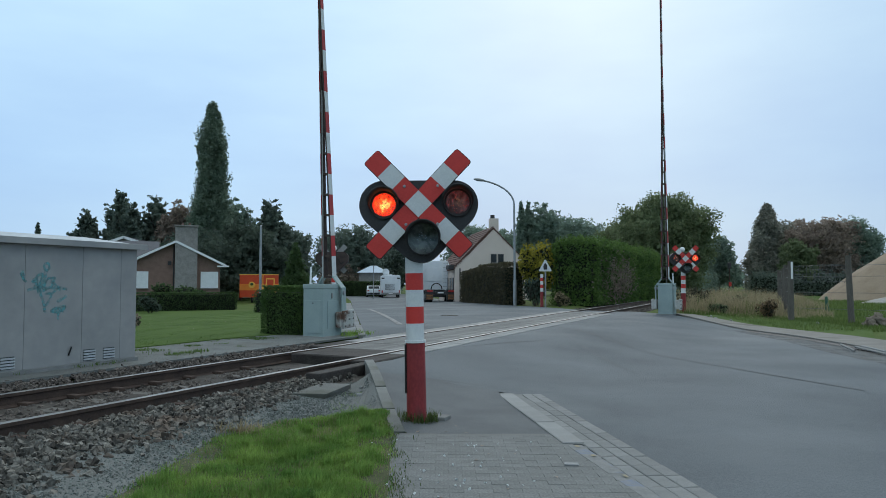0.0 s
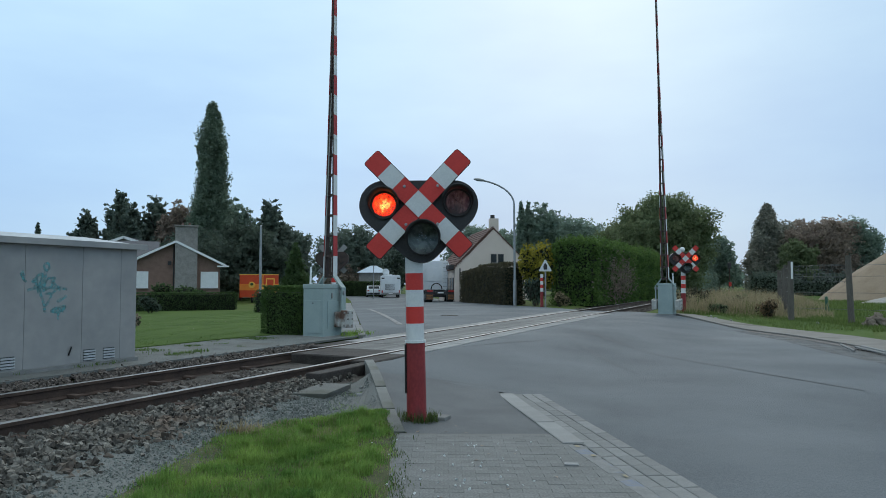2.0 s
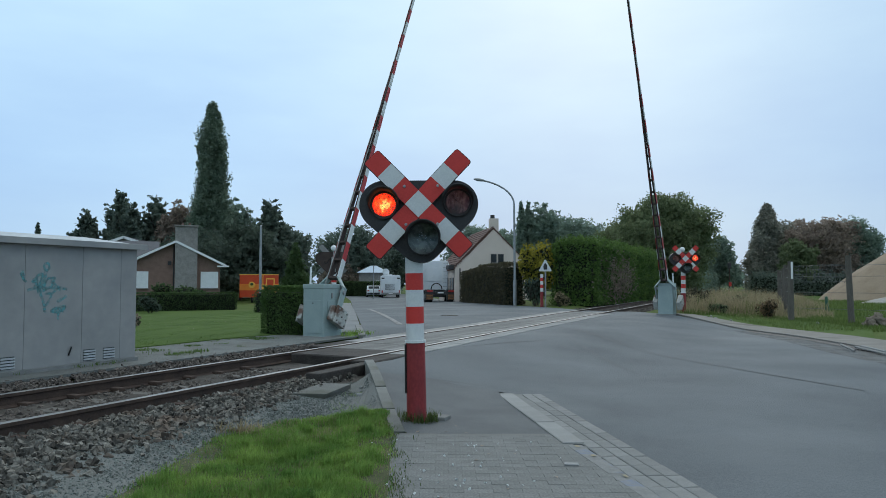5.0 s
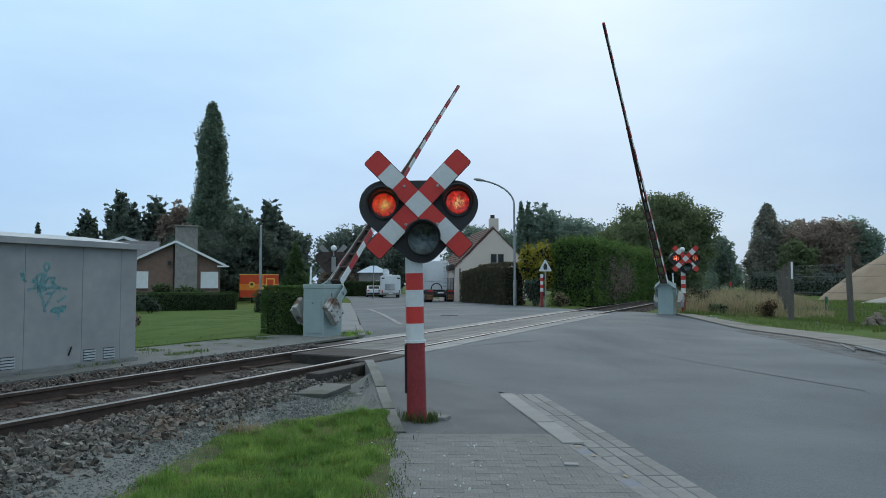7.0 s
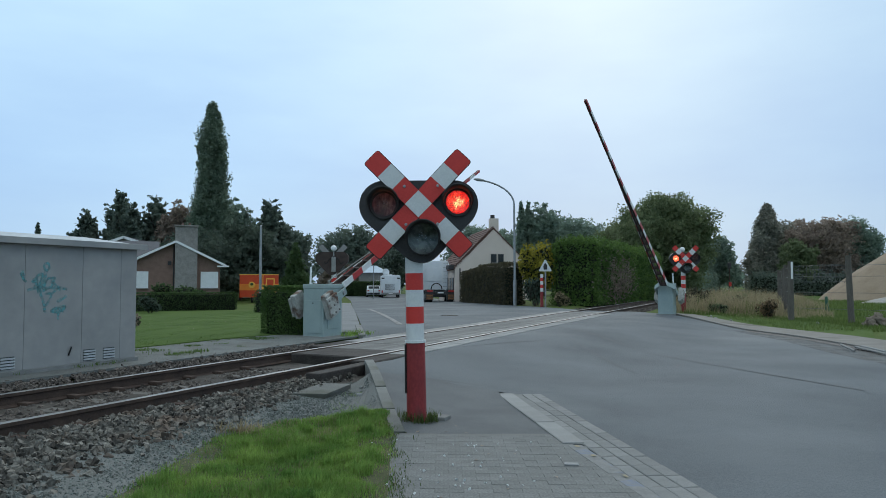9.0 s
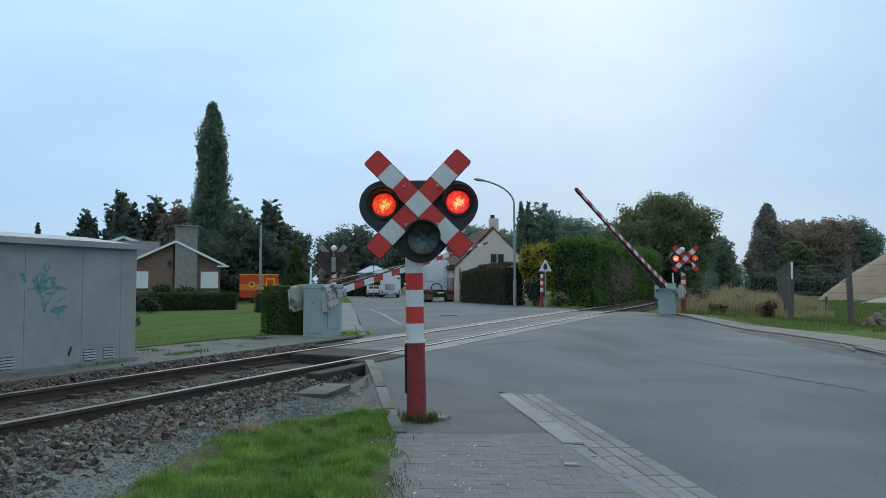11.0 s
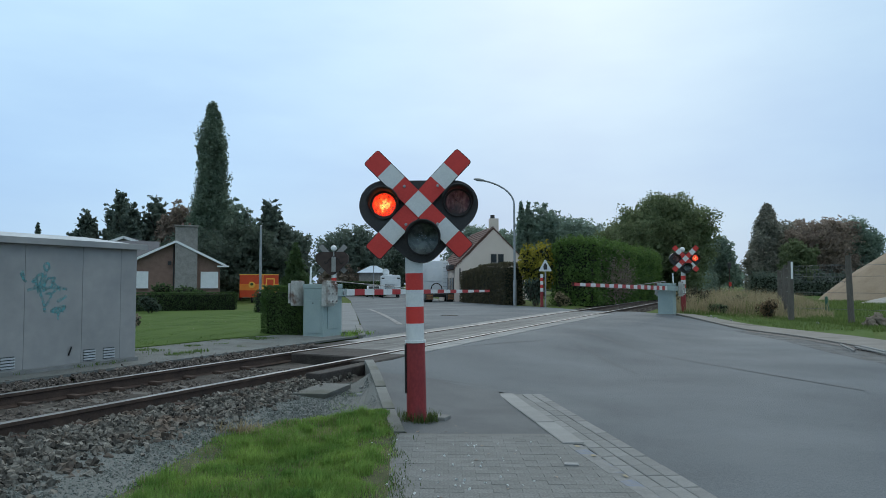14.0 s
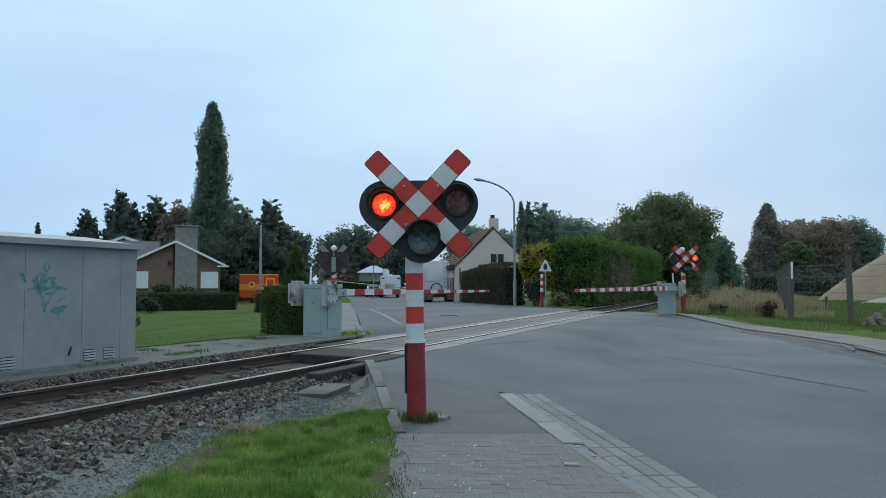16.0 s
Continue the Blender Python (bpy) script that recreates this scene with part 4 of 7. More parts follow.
def crown_radius(kind, t):
    """Half-width of a crown at the share t of its height, for crowns that are round in plan."""
    if kind == "poplar":
        return (0.72 + 0.28 * smooth(0, 0.15, t)) * (1 - 0.42 * smooth(0.2, 0.75, t)) * (1 - 0.72 * smooth(0.80, 1.0, t) ** 1.5)
    if kind == "cone":
        return (0.6 + 0.4 * smooth(0, 0.12, t)) * (1 - t) ** 0.9 + 0.03
    return (0.78 + 0.22 * smooth(0, 0.25, t)) * max(0.0, 1 - t) ** 0.62 + 0.03


def crown_clumps(kind, rnd, h, foot, r, count, seed):
    """Twig clumps (centre, outward direction, radius) through a crown with an uneven skin."""
    out = []
    cz, rz = (h + foot) / 2, (h - foot) / 2
    for i in range(count):
        q = rnd.random() ** 0.30
        if kind == "oak":
            d = Vector((rnd.gauss(0, 1), rnd.gauss(0, 1), rnd.gauss(0, 1))).normalized()
            skin = 0.90 + 0.26 * noise.noise(d * 1.7 + Vector((seed, 0, 0))) + 0.22 * noise.noise(d * 4.2 + Vector((0, seed, 0)))
            flat = abs(d.z) ** 0.8 * (1 if d.z > 0 else -1)
            side = 1.0 if d.z > 0 else 1.0 + 0.22 * abs(d.z)
            c = Vector((d.x * r * side, d.y * r * side, flat * rz)) * (skin * q) + Vector((0, 0, cz))
            c.z = min(max(c.z, foot), h)
            k = r * rnd.uniform(0.07, 0.15)
        else:
            t = rnd.random() ** 1.15
            a = rnd.uniform(0, 6.283)
            d = Vector((math.cos(a), math.sin(a), 0.35)).normalized()
            skin = 0.94 + 0.36 * noise.noise(Vector((d.x * 1.5 + seed, d.y * 1.5, t * 6))) + 0.34 * noise.noise(Vector((d.x * 3, d.y * 3 + seed, t * 17)))
            rr = r * crown_radius(kind, t) * skin * q
            c = Vector((math.cos(a) * rr, math.sin(a) * rr, foot + (h - foot) * t))
            k = r * rnd.uniform(0.10, 0.20) * (1 - 0.5 * t)
        out.append((c, d, k))
    return out


def pine_clumps(rnd, h, foot, r):
    """Needle clumps along layered, slightly lifted boughs."""
    out = []
    layers = 17
    for i in range(layers):
        t = i / layers
        z = foot + (h - foot) * t
        for j in range(9 if t < 0.7 else 6):
            rr = r * (1.08 - 1.0 * t ** 1.15) * rnd.uniform(0.55, 1.22)
            a, dz = rnd.uniform(0, 6.283), rnd.uniform(-0.025, 0.025) * h
            d = Vector((math.cos(a), math.sin(a), 0.6)).normalized()
            for s in (0.25, 0.45, 0.62, 0.78, 0.92, 1.0):
                out.append((Vector((rr * s * math.cos(a), rr * s * math.sin(a), z + dz + 0.035 * h * s * s)), d, r * rnd.uniform(0.09, 0.16) * (1.2 - 0.5 * s) * (1 - 0.72 * t)))
    for i in range(7):
        out.append((Vector((rnd.uniform(-0.1, 0.1), 0, h - 0.22 * i)), Vector((0, 0, 1)), 0.10 + 0.05 * i))
    return out


def tree(kind, x, y, h, w, material, label, seed, leaves=5000, size=0.22, foot=None, category="tree"):
    rnd, rng = random.Random(seed), np.random.default_rng(seed)
    top = empty(category.replace(" ", "_"), pose(x, y, ground_z(x, y) - 0.05), label, category, "trees")
    r = w / 2
    foot = (0.08 if kind == "oak" else 0.05) * h if foot is None else foot
    n = int(leaves * 2.1)
    clumps = pine_clumps(rnd, h, foot, r) if kind == "pine" else crown_clumps(kind, rnd, h, foot, r, n // 16, seed)
    c, d, k = np.array([tuple(q[0]) for q in clumps]), np.array([tuple(q[1]) for q in clumps]), np.array([q[2] for q in clumps])
    pick = rng.choice(len(clumps), n, p=k ** 2 / (k ** 2).sum())
    tall = 1.9 if kind == "poplar" else 0.62
    off = rng.normal(size=(n, 3))
    off *= (rng.random((n, 1)) ** 0.4) / np.linalg.norm(off, axis=1)[:, None]
    off *= k[pick][:, None] * np.array([1.15, 1.15, 1.15 * tall])
    pts = c[pick] + off
    pts[:, 2] = np.clip(pts[:, 2], 0.05, h + 0.25)
    nrm = d[pick] * 0.5 + np.array([0, 0, 0.5])
    part("trunk", trunk_bm(h * 0.82, max(0.12, h * 0.022), 7, rnd, r * 0.7), M["bark"], top, "brown bark")
    leaf_mesh("crown", pts, nrm, size * 0.62, material, top, seed + 1, 0.6)
    deep = rng.choice(len(clumps), leaves // 2)
    inner = (c[deep] - np.array([0, 0, h * 0.5])) * 0.86 + np.array([0, 0, h * 0.5 - 0.02 * h]) + rng.normal(size=(len(deep), 3)) * k[deep][:, None] * 0.6
    inner[:, 2] = np.clip(inner[:, 2], 0.05, h)
    leaf_mesh("inner_crown", inner, d[deep], size * 1.35, material, top, seed + 2, 0.8)
    return top


def hedge(name, line, width, heights, material, label, seed, density=260, size=0.055, category="hedge", wobble=0.06, core=True):
    """A clipped hedge along a line in plan: a near-black core as the shade inside, and leaves over its top and sides.
    """
    rng = np.random.default_rng(seed)
    pts = [Vector((*p, 0)) for p in line]
    top = empty(name, pose(pts[0].x, pts[0].y, ground_z(*pts[0].xy) - 0.03), label, category)
    o = top.matrix_basis.translation
    C, N = [], []
    vs, fs = [], []
    for k, (a, b) in enumerate(zip(pts, pts[1:])):
        ha, hb = heights[k], heights[k + 1]
        d = (b - a)
        ln = d.length
        t = d / ln
        n = Vector((-t.y, t.x, 0))
        hm = (ha + hb) / 2
        total = int(density * (ln * (width + 2 * hm) + 2 * width * hm))
        u = rng.uniform(0, ln, total)
        areas = np.array([ln * width, ln * hm, ln * hm, width * hm, width * hm])
        face = rng.choice(5, total, p=areas / areas.sum())
        for i in range(total):
            f = face[i]
            h = ha + (hb - ha) * u[i] / ln
            if f == 0:
                q, off, z, nv = u[i], rng.uniform(-0.5, 0.5) * width, h, Vector((0, 0, 1))
            elif f in (1, 2):
                sg = 1 if f == 1 else -1
                q, off, z, nv = u[i], sg * width / 2, rng.uniform(0, h), n * sg
            else:
                q = 0.0 if f == 3 else ln
                h = ha if f == 3 else hb
                off, z, nv = rng.uniform(-0.5, 0.5) * width, rng.uniform(0, h), (-t if f == 3 else t)
            p = a + t * q + n * off
            wv = wobble * noise.noise(Vector((p.x * 1.3, p.y * 1.3, z * 1.3))) + rng.normal() * wobble * 0.45
            rd = 0.12 * smooth(h - 0.2, h, z) if f else 0.0
            p = p + nv * (wv - rd)
            C.append((p.x - o.x, p.y - o.y, max(0.0, z + (wv if f == 0 else 0)) + ground_z(a.x, a.y) - o.z))
            N.append(tuple(nv))
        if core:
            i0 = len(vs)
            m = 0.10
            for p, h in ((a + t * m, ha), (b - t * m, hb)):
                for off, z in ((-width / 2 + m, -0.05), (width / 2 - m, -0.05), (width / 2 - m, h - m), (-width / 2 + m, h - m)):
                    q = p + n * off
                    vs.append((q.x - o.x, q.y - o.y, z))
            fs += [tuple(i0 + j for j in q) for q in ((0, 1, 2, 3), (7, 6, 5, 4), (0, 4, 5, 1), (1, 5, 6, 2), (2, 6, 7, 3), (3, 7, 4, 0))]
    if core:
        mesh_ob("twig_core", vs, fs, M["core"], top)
    leaf_mesh("leaves", np.array(C), np.array(N), size, material, top, seed, 0.5)
    return top


def shrub(x, y, w, h, material, label, seed, leaves=1500, size=0.06, category="shrub"):
    rnd, rng = random.Random(seed), np.random.default_rng(seed)
    top = empty("shrub", pose(x, y, ground_z(x, y) - 0.03), label, category, "shrubs")
    blobs = []
    for i in range(14):
        a, q = rnd.uniform(0, 6.28), rnd.uniform(0, 0.6)
        k = rnd.uniform(0.3, 0.5)
        blobs.append(((q * w / 2 * math.cos(a), q * w / 2 * math.sin(a), h * rnd.uniform(0.3, 0.72)), (k * w / 2, k * w / 2, k * h * 0.62)))
    bm = bmesh.new()
    for i in range(5):
        a = rnd.uniform(0, 6.28)
        cyl_bm(0.03, 0.01, (0, 0, -0.05), (0.3 * w * math.cos(a), 0.3 * w * math.sin(a), h * 0.7), 5, bm)
    part("stems", bm, M["bark"], top)
    pts, nrm = blob_points(rng, blobs, leaves)
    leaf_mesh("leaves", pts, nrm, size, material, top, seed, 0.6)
    # inner leaves coloured near-black for the shade within the shrub
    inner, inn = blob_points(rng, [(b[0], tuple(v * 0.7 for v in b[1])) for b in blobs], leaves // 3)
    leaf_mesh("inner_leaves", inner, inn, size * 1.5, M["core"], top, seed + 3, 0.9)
    return top


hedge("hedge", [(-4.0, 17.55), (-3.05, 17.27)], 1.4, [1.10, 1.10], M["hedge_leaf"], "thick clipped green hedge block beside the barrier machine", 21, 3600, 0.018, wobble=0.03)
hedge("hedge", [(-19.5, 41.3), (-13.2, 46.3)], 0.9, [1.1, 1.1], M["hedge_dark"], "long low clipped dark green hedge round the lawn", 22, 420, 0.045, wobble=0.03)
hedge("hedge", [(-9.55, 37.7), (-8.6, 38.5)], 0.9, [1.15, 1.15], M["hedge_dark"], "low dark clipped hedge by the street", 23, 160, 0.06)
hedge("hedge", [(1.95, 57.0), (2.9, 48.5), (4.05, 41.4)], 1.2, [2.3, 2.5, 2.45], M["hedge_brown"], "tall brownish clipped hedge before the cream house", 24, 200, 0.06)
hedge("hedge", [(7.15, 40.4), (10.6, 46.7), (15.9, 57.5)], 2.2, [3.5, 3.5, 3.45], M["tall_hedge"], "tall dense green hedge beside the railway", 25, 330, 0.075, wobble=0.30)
hedge("hedge", [(-14.0, 97), (-7.6, 95.5)], 1.0, [1.9, 1.9], M["hedge_dark"], "dark clipped hedge before the far bungalow", 29, 120, 0.10)
hedge("hedge", [(36.5, 86), (60, 88)], 1.6, [2.3, 2.2], M["pine_leaf"], "low dark scrub beyond the meadow", 26, 110, 0.12, wobble=0.5)
hedge("hedge", [(25.5, 76), (41.5, 113)], 1.6, [2.6, 2.6], M["haze_leaf"], "low scrub beside the far track", 30, 90, 0.14, wobble=0.4)


def dead_patch():
    """A withered brown area in the face of the tall hedge."""
    rng = np.random.default_rng(27)
    t, n = np.array([0.511, 0.860, 0.0]), np.array([0.860, -0.511, 0.0])
    u, z = rng.normal(4.6, 1.4, 3200), rng.normal(1.5, 0.55, 3200)
    c = np.array([7.15, 40.4, 0.22]) + u[:, None] * t + (1.12 + rng.normal(0, 0.08, 3200))[:, None] * n
    c[:, 2] += np.clip(z, 0.1, 3.2)
    host = bpy.data.objects["hedge.004"]
    leaf_mesh("withered_patch", c - np.array(host.matrix_basis.translation), np.tile(n, (3200, 1)), 0.07, M["rust_leaf"], host, 28, 0.6, "withered brown patch")


dead_patch()
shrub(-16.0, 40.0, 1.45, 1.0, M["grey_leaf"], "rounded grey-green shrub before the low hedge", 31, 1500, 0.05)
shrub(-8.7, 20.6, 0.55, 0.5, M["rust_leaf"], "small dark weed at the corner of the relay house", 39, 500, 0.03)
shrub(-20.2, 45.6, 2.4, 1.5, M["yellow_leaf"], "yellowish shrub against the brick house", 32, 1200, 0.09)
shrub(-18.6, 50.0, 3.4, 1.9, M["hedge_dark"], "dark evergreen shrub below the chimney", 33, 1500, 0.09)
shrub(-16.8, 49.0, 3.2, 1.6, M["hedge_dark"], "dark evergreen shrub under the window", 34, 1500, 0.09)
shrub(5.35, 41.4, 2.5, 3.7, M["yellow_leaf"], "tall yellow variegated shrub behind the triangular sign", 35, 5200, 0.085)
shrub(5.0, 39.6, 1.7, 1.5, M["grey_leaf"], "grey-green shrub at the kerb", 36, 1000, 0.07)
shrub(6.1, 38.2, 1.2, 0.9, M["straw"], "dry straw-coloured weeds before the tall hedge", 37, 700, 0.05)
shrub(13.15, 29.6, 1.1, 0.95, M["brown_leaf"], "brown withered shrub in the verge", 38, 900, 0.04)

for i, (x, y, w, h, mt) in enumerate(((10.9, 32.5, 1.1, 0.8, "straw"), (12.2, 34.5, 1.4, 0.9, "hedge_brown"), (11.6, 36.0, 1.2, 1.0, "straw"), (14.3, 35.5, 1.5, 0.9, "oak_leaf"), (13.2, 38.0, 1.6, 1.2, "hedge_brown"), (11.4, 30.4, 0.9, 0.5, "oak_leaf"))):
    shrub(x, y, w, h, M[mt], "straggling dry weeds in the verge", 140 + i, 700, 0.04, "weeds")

tree("poplar", -23.9, 75, 20.3, 5.0, M["pole_leaf"], "tall slender dark green poplar behind the brick house", 41, 26000, 0.165)
tree("oak", -23.2, 82, 11.7, 4.6, M["haze_leaf"], "dull green tree beside the poplar", 42, 5000, 0.24)
tree("pine", -39.1, 80, 9.9, 8.0, M["pine_leaf"], "dark ragged pine behind the roofs", 43, 8000, 0.24)
tree("pine", -35.4, 80, 12.0, 10.0, M["pine_leaf"], "dark ragged pine behind the roofs", 44, 11000, 0.24)
tree("pine", -31.6, 80, 11.4, 9.5, M["pine_leaf"], "dark ragged pine behind the roofs", 45, 10000, 0.24)
tree("oak", -28.2, 78, 10.9, 4.6, M["rust_leaf"], "brownish tree behind the chimney", 46, 6000, 0.24)
tree("pine", -20.5, 86, 11.7, 10.5, M["pine_leaf"], "broad dark pine beyond the lawn", 47, 13000, 0.25)
tree("oak", -23.0, 70, 7.0, 9.8, M["shade_leaf"], "dark understorey trees beyond the lawn", 48, 5000, 0.24, 0.3)
tree("oak", -18.2, 76, 6.0, 6.0, M["shade_leaf"], "dark understorey trees beyond the lawn", 49, 5000, 0.24, 0.3)
tree("cone", -9.2, 45.5, 4.2, 2.6, M["hedge_dark"], "small conical conifer by the street", 50, 3500, 0.09)
tree("cone", -44.5, 80, 8.4, 2.6, M["pine_leaf"], "slim dark far spruce above the roofs", 51, 2500, 0.2)
tree("oak", -14.0, 112, 11.0, 12.2, M["pine_leaf"], "broad far tree beyond the street", 52, 6000, 0.3)
tree("oak", -8.5, 122, 10.0, 11.0, M["pine_leaf"], "far tree beyond the street", 54, 4500, 0.3)
tree("oak", -15.5, 108, 5.0, 7.3, M["rust_leaf"], "reddish low tree by the far bungalow", 55, 3000, 0.25, 0.2)
tree("oak", 4.2, 104, 10.2, 9.8, M["haze_leaf"], "far tree behind the cream house", 56, 4500, 0.3)
tree("oak", 9.5, 110, 10.2, 8.5, M["haze_leaf"], "far tree behind the cream house", 57, 4500, 0.3)
tree("poplar", 10.2, 95, 12.4, 1.9, M["haze_leaf"], "slender tree behind the cream house", 58, 4000, 0.2)
tree("poplar", 11.3, 96, 12.5, 1.9, M["haze_leaf"], "slender tree behind the cream house", 88, 4000, 0.2)
tree("oak", 13.3, 96, 12.2, 6.0, M["haze_leaf"], "tall green tree behind the cream house", 59, 8000, 0.25)
tree("oak", 19.0, 100, 11.0, 8.8, M["haze_leaf"], "rounded tree beyond the tall hedge", 60, 7000, 0.26)
tree("oak", 22.0, 92, 9.0, 7.3, M["haze_leaf"], "rounded tree beyond the tall hedge", 61, 5000, 0.26)
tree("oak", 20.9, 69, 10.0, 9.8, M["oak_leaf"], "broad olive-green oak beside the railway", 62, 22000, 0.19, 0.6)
tree("oak", 27.5, 88, 7.6, 6.1, M["haze_leaf"], "trackside tree beyond the oak", 63, 4200, 0.22, 0.3)
tree("oak", 33.8, 100, 7.8, 6.7, M["haze_leaf"], "trackside tree beyond the oak", 64, 4200, 0.24, 0.3)
tree("oak", 42.3, 112, 8.9, 5.2, M["haze_leaf"], "trackside tree in the distance", 65, 4500, 0.26, 0.2)
tree("oak", 63.5, 160, 5.8, 5.0, M["haze_leaf"], "far trackside bush, haze put into its leaf colour", 89, 3000, 0.3, 0.1)
tree("ovoid", 42.3, 95, 11.9, 6.6, M["turning_leaf"], "brown-tinged upright tree beyond the meadow", 66, 12000, 0.23)
tree("oak", 42.8, 88, 7.0, 4.9, M["oak_leaf"], "small green and yellow tree beyond the meadow", 67, 6000, 0.22, 0.2)
tree("oak", 48.0, 93, 10.4, 9.6, M["rust_leaf"], "broad russet tree beyond the meadow", 68, 13000, 0.24, 0.3)
tree("oak", 53.0, 94, 10.3, 7.6, M["haze_leaf"], "dark green tree beyond the meadow", 69, 9000, 0.24, 0.3)


tree("pine", -37.0, 84, 10.0, 8.0, M["pine_leaf"], "dark ragged pine behind the roofs", 70, 8500, 0.24)
tree("pine", -33.4, 78, 10.4, 8.0, M["pine_leaf"], "dark ragged pine behind the roofs", 71, 8500, 0.24)
tree("oak", -26.8, 80, 10.8, 7.5, M["pine_leaf"], "dark tree between the chimney and the poplar", 72, 6500, 0.22)
tree("oak", -20.5, 74, 8.4, 7.0, M["shade_leaf"], "dull green tree beyond the lawn", 73, 6000, 0.22, 0.3)
tree("oak", -38.0, 90, 9.4, 8.5, M["pine_leaf"], "dense dark trees behind the pines", 121, 6500, 0.27, 0.3)
tree("oak", -33.2, 90, 10.6, 9.0, M["pine_leaf"], "dense dark trees behind the pines", 122, 7000, 0.27, 0.3)
tree("oak", -29.5, 88, 10.4, 8.0, M["pine_leaf"], "dense dark trees behind the chimney", 123, 6500, 0.27, 0.3)
tree("oak", -19.6, 90, 9.2, 7.6, M["pine_leaf"], "dense dark trees beyond the lawn", 124, 6500, 0.27, 0.3)
tree("oak", 16.6, 104, 11.9, 8.4, M["haze_leaf"], "rounded tree beyond the tall hedge", 75, 7000, 0.24)
tree("oak", 17.0, 66, 7.4, 6.5, M["oak_leaf"], "lower olive-green tree beside the oak", 76, 7000, 0.17, 0.5)
tree("oak", 46.3, 98, 10.7, 5.4, M["turning_leaf"], "russet tree beyond the meadow", 77, 7000, 0.24, 0.3)
tree("oak", 55.3, 97, 9.0, 5.6, M["haze_leaf"], "green tree behind the sand heap", 78, 6500, 0.24, 0.3)

tree("oak", 8.2, 98, 8.8, 7.0, M["haze_leaf"], "far tree behind the cream house", 79, 6000, 0.24, 0.4)
tree("oak", 24.5, 100, 8.8, 8.0, M["haze_leaf"], "rounded tree beyond the tall hedge", 84, 6000, 0.24, 0.4)
tree("oak", 31.0, 92, 6.8, 5.0, M["haze_leaf"], "trackside tree beyond the oak", 85, 5000, 0.2, 0.2)


def far_wood(name, x0, x1, y, h, seed):
    rng = np.random.default_rng(seed)
    blobs = []
    x = x0
    while x < x1:
        hh = h * rng.uniform(0.55, 1.0)
        blobs.append(((x, y + rng.uniform(-6, 6), hh * 0.45), (3.2, 3.2, hh * 0.55)))
        x += rng.uniform(1.5, 4.0)
    pts, nrm = blob_points(rng, blobs, int(1.5 * (x1 - x0) * h * 2.2))
    leaf_mesh(name, pts, nrm, 0.6, M["haze_leaf"], None, seed, 0.7)
    tagged(bpy.data.objects[name], "low band of far woodland", "woodland", kind="stuff")


far_wood("woodland_left", -110, -18, 128, 6.0, 80)
far_wood("woodland_far", 62, 100, 235, 5.5, 83)
far_wood("woodland_middle", -24, 40, 162, 6.5, 81)
far_wood("woodland_right", 66, 190, 150, 6.0, 82)


# ---- houses ----
def gable_roof_bm(x0, x1, y0, y1, z_eave, z_ridge, over, thick=0.16):
    """Two pitched slabs with the ridge along y."""
    bm = bmesh.new()
    xm = (x0 + x1) / 2
    k = (z_ridge - z_eave) / (xm - x0)
    prof = [(x0 - over, z_eave - over * k), (xm, z_ridge), (x1 + over, z_eave - over * k), (x1 + over, z_eave - over * k - thick), (xm, z_ridge - thick * 1.1), (x0 - over, z_eave - over * k - thick)]
    vs = [[bm.verts.new((a, y, b)) for a, b in prof] for y in (y0 - over, y1 + over)]
    for i in range(6):
        bm.faces.new((vs[0][i], vs[0][(i + 1) % 6], vs[1][(i + 1) % 6], vs[1][i]))
    for row in vs:
        bm.faces.new((row[0], row[1], row[4], row[5]))
        bm.faces.new((row[1], row[2], row[3], row[4]))
    bmesh.ops.recalc_face_normals(bm, faces=bm.faces)
    return bm


def gable_wall_bm(x0, x1, y0, y1, z_eave, z_ridge):
    bm = bmesh.new()
    prof = [(x0, -0.3), (x1, -0.3), (x1, z_eave), ((x0 + x1) / 2, z_ridge), (x0, z_eave)]
    vs = [[bm.verts.new((a, y, b)) for a, b in prof] for y in (y0, y1)]
    bm.faces.new(vs[0])
    bm.faces.new(vs[1][::-1])
    for i in range(5):
        bm.faces.new((vs[0][i], vs[0][(i + 1) % 5], vs[1][(i + 1) % 5], vs[1][i]))
    bmesh.ops.recalc_face_normals(bm, faces=bm.faces)
    return bm


def window(parent, x, y, z, w, h, glassy, label):
    fr = part("window", box_bm(w, 0.10, h, (x, y, z), 0.01), M["white_paint"] if glassy != "dark" else M["chassis"], parent, label)
    if glassy == "shutter":
        n = 10
        for i in range(n):
            part("slat", box_bm(w - 0.10, 0.03, h / n - 0.012, (x, y - 0.055, z - h / 2 + (i + 0.5) * h / n)), M["white_paint"], fr)
    else:
        part("pane", box_bm(w - 0.16, 0.02, h - 0.16, (x, y - 0.052, z)), M["dark_glass"], fr, "dark glass pane")
    part("sill", box_bm(w + 0.12, 0.16, 0.06, (x, y - 0.05, z - h / 2 - 0.03), 0.01), M["stone_wall"], fr, "grey sill")
    return fr


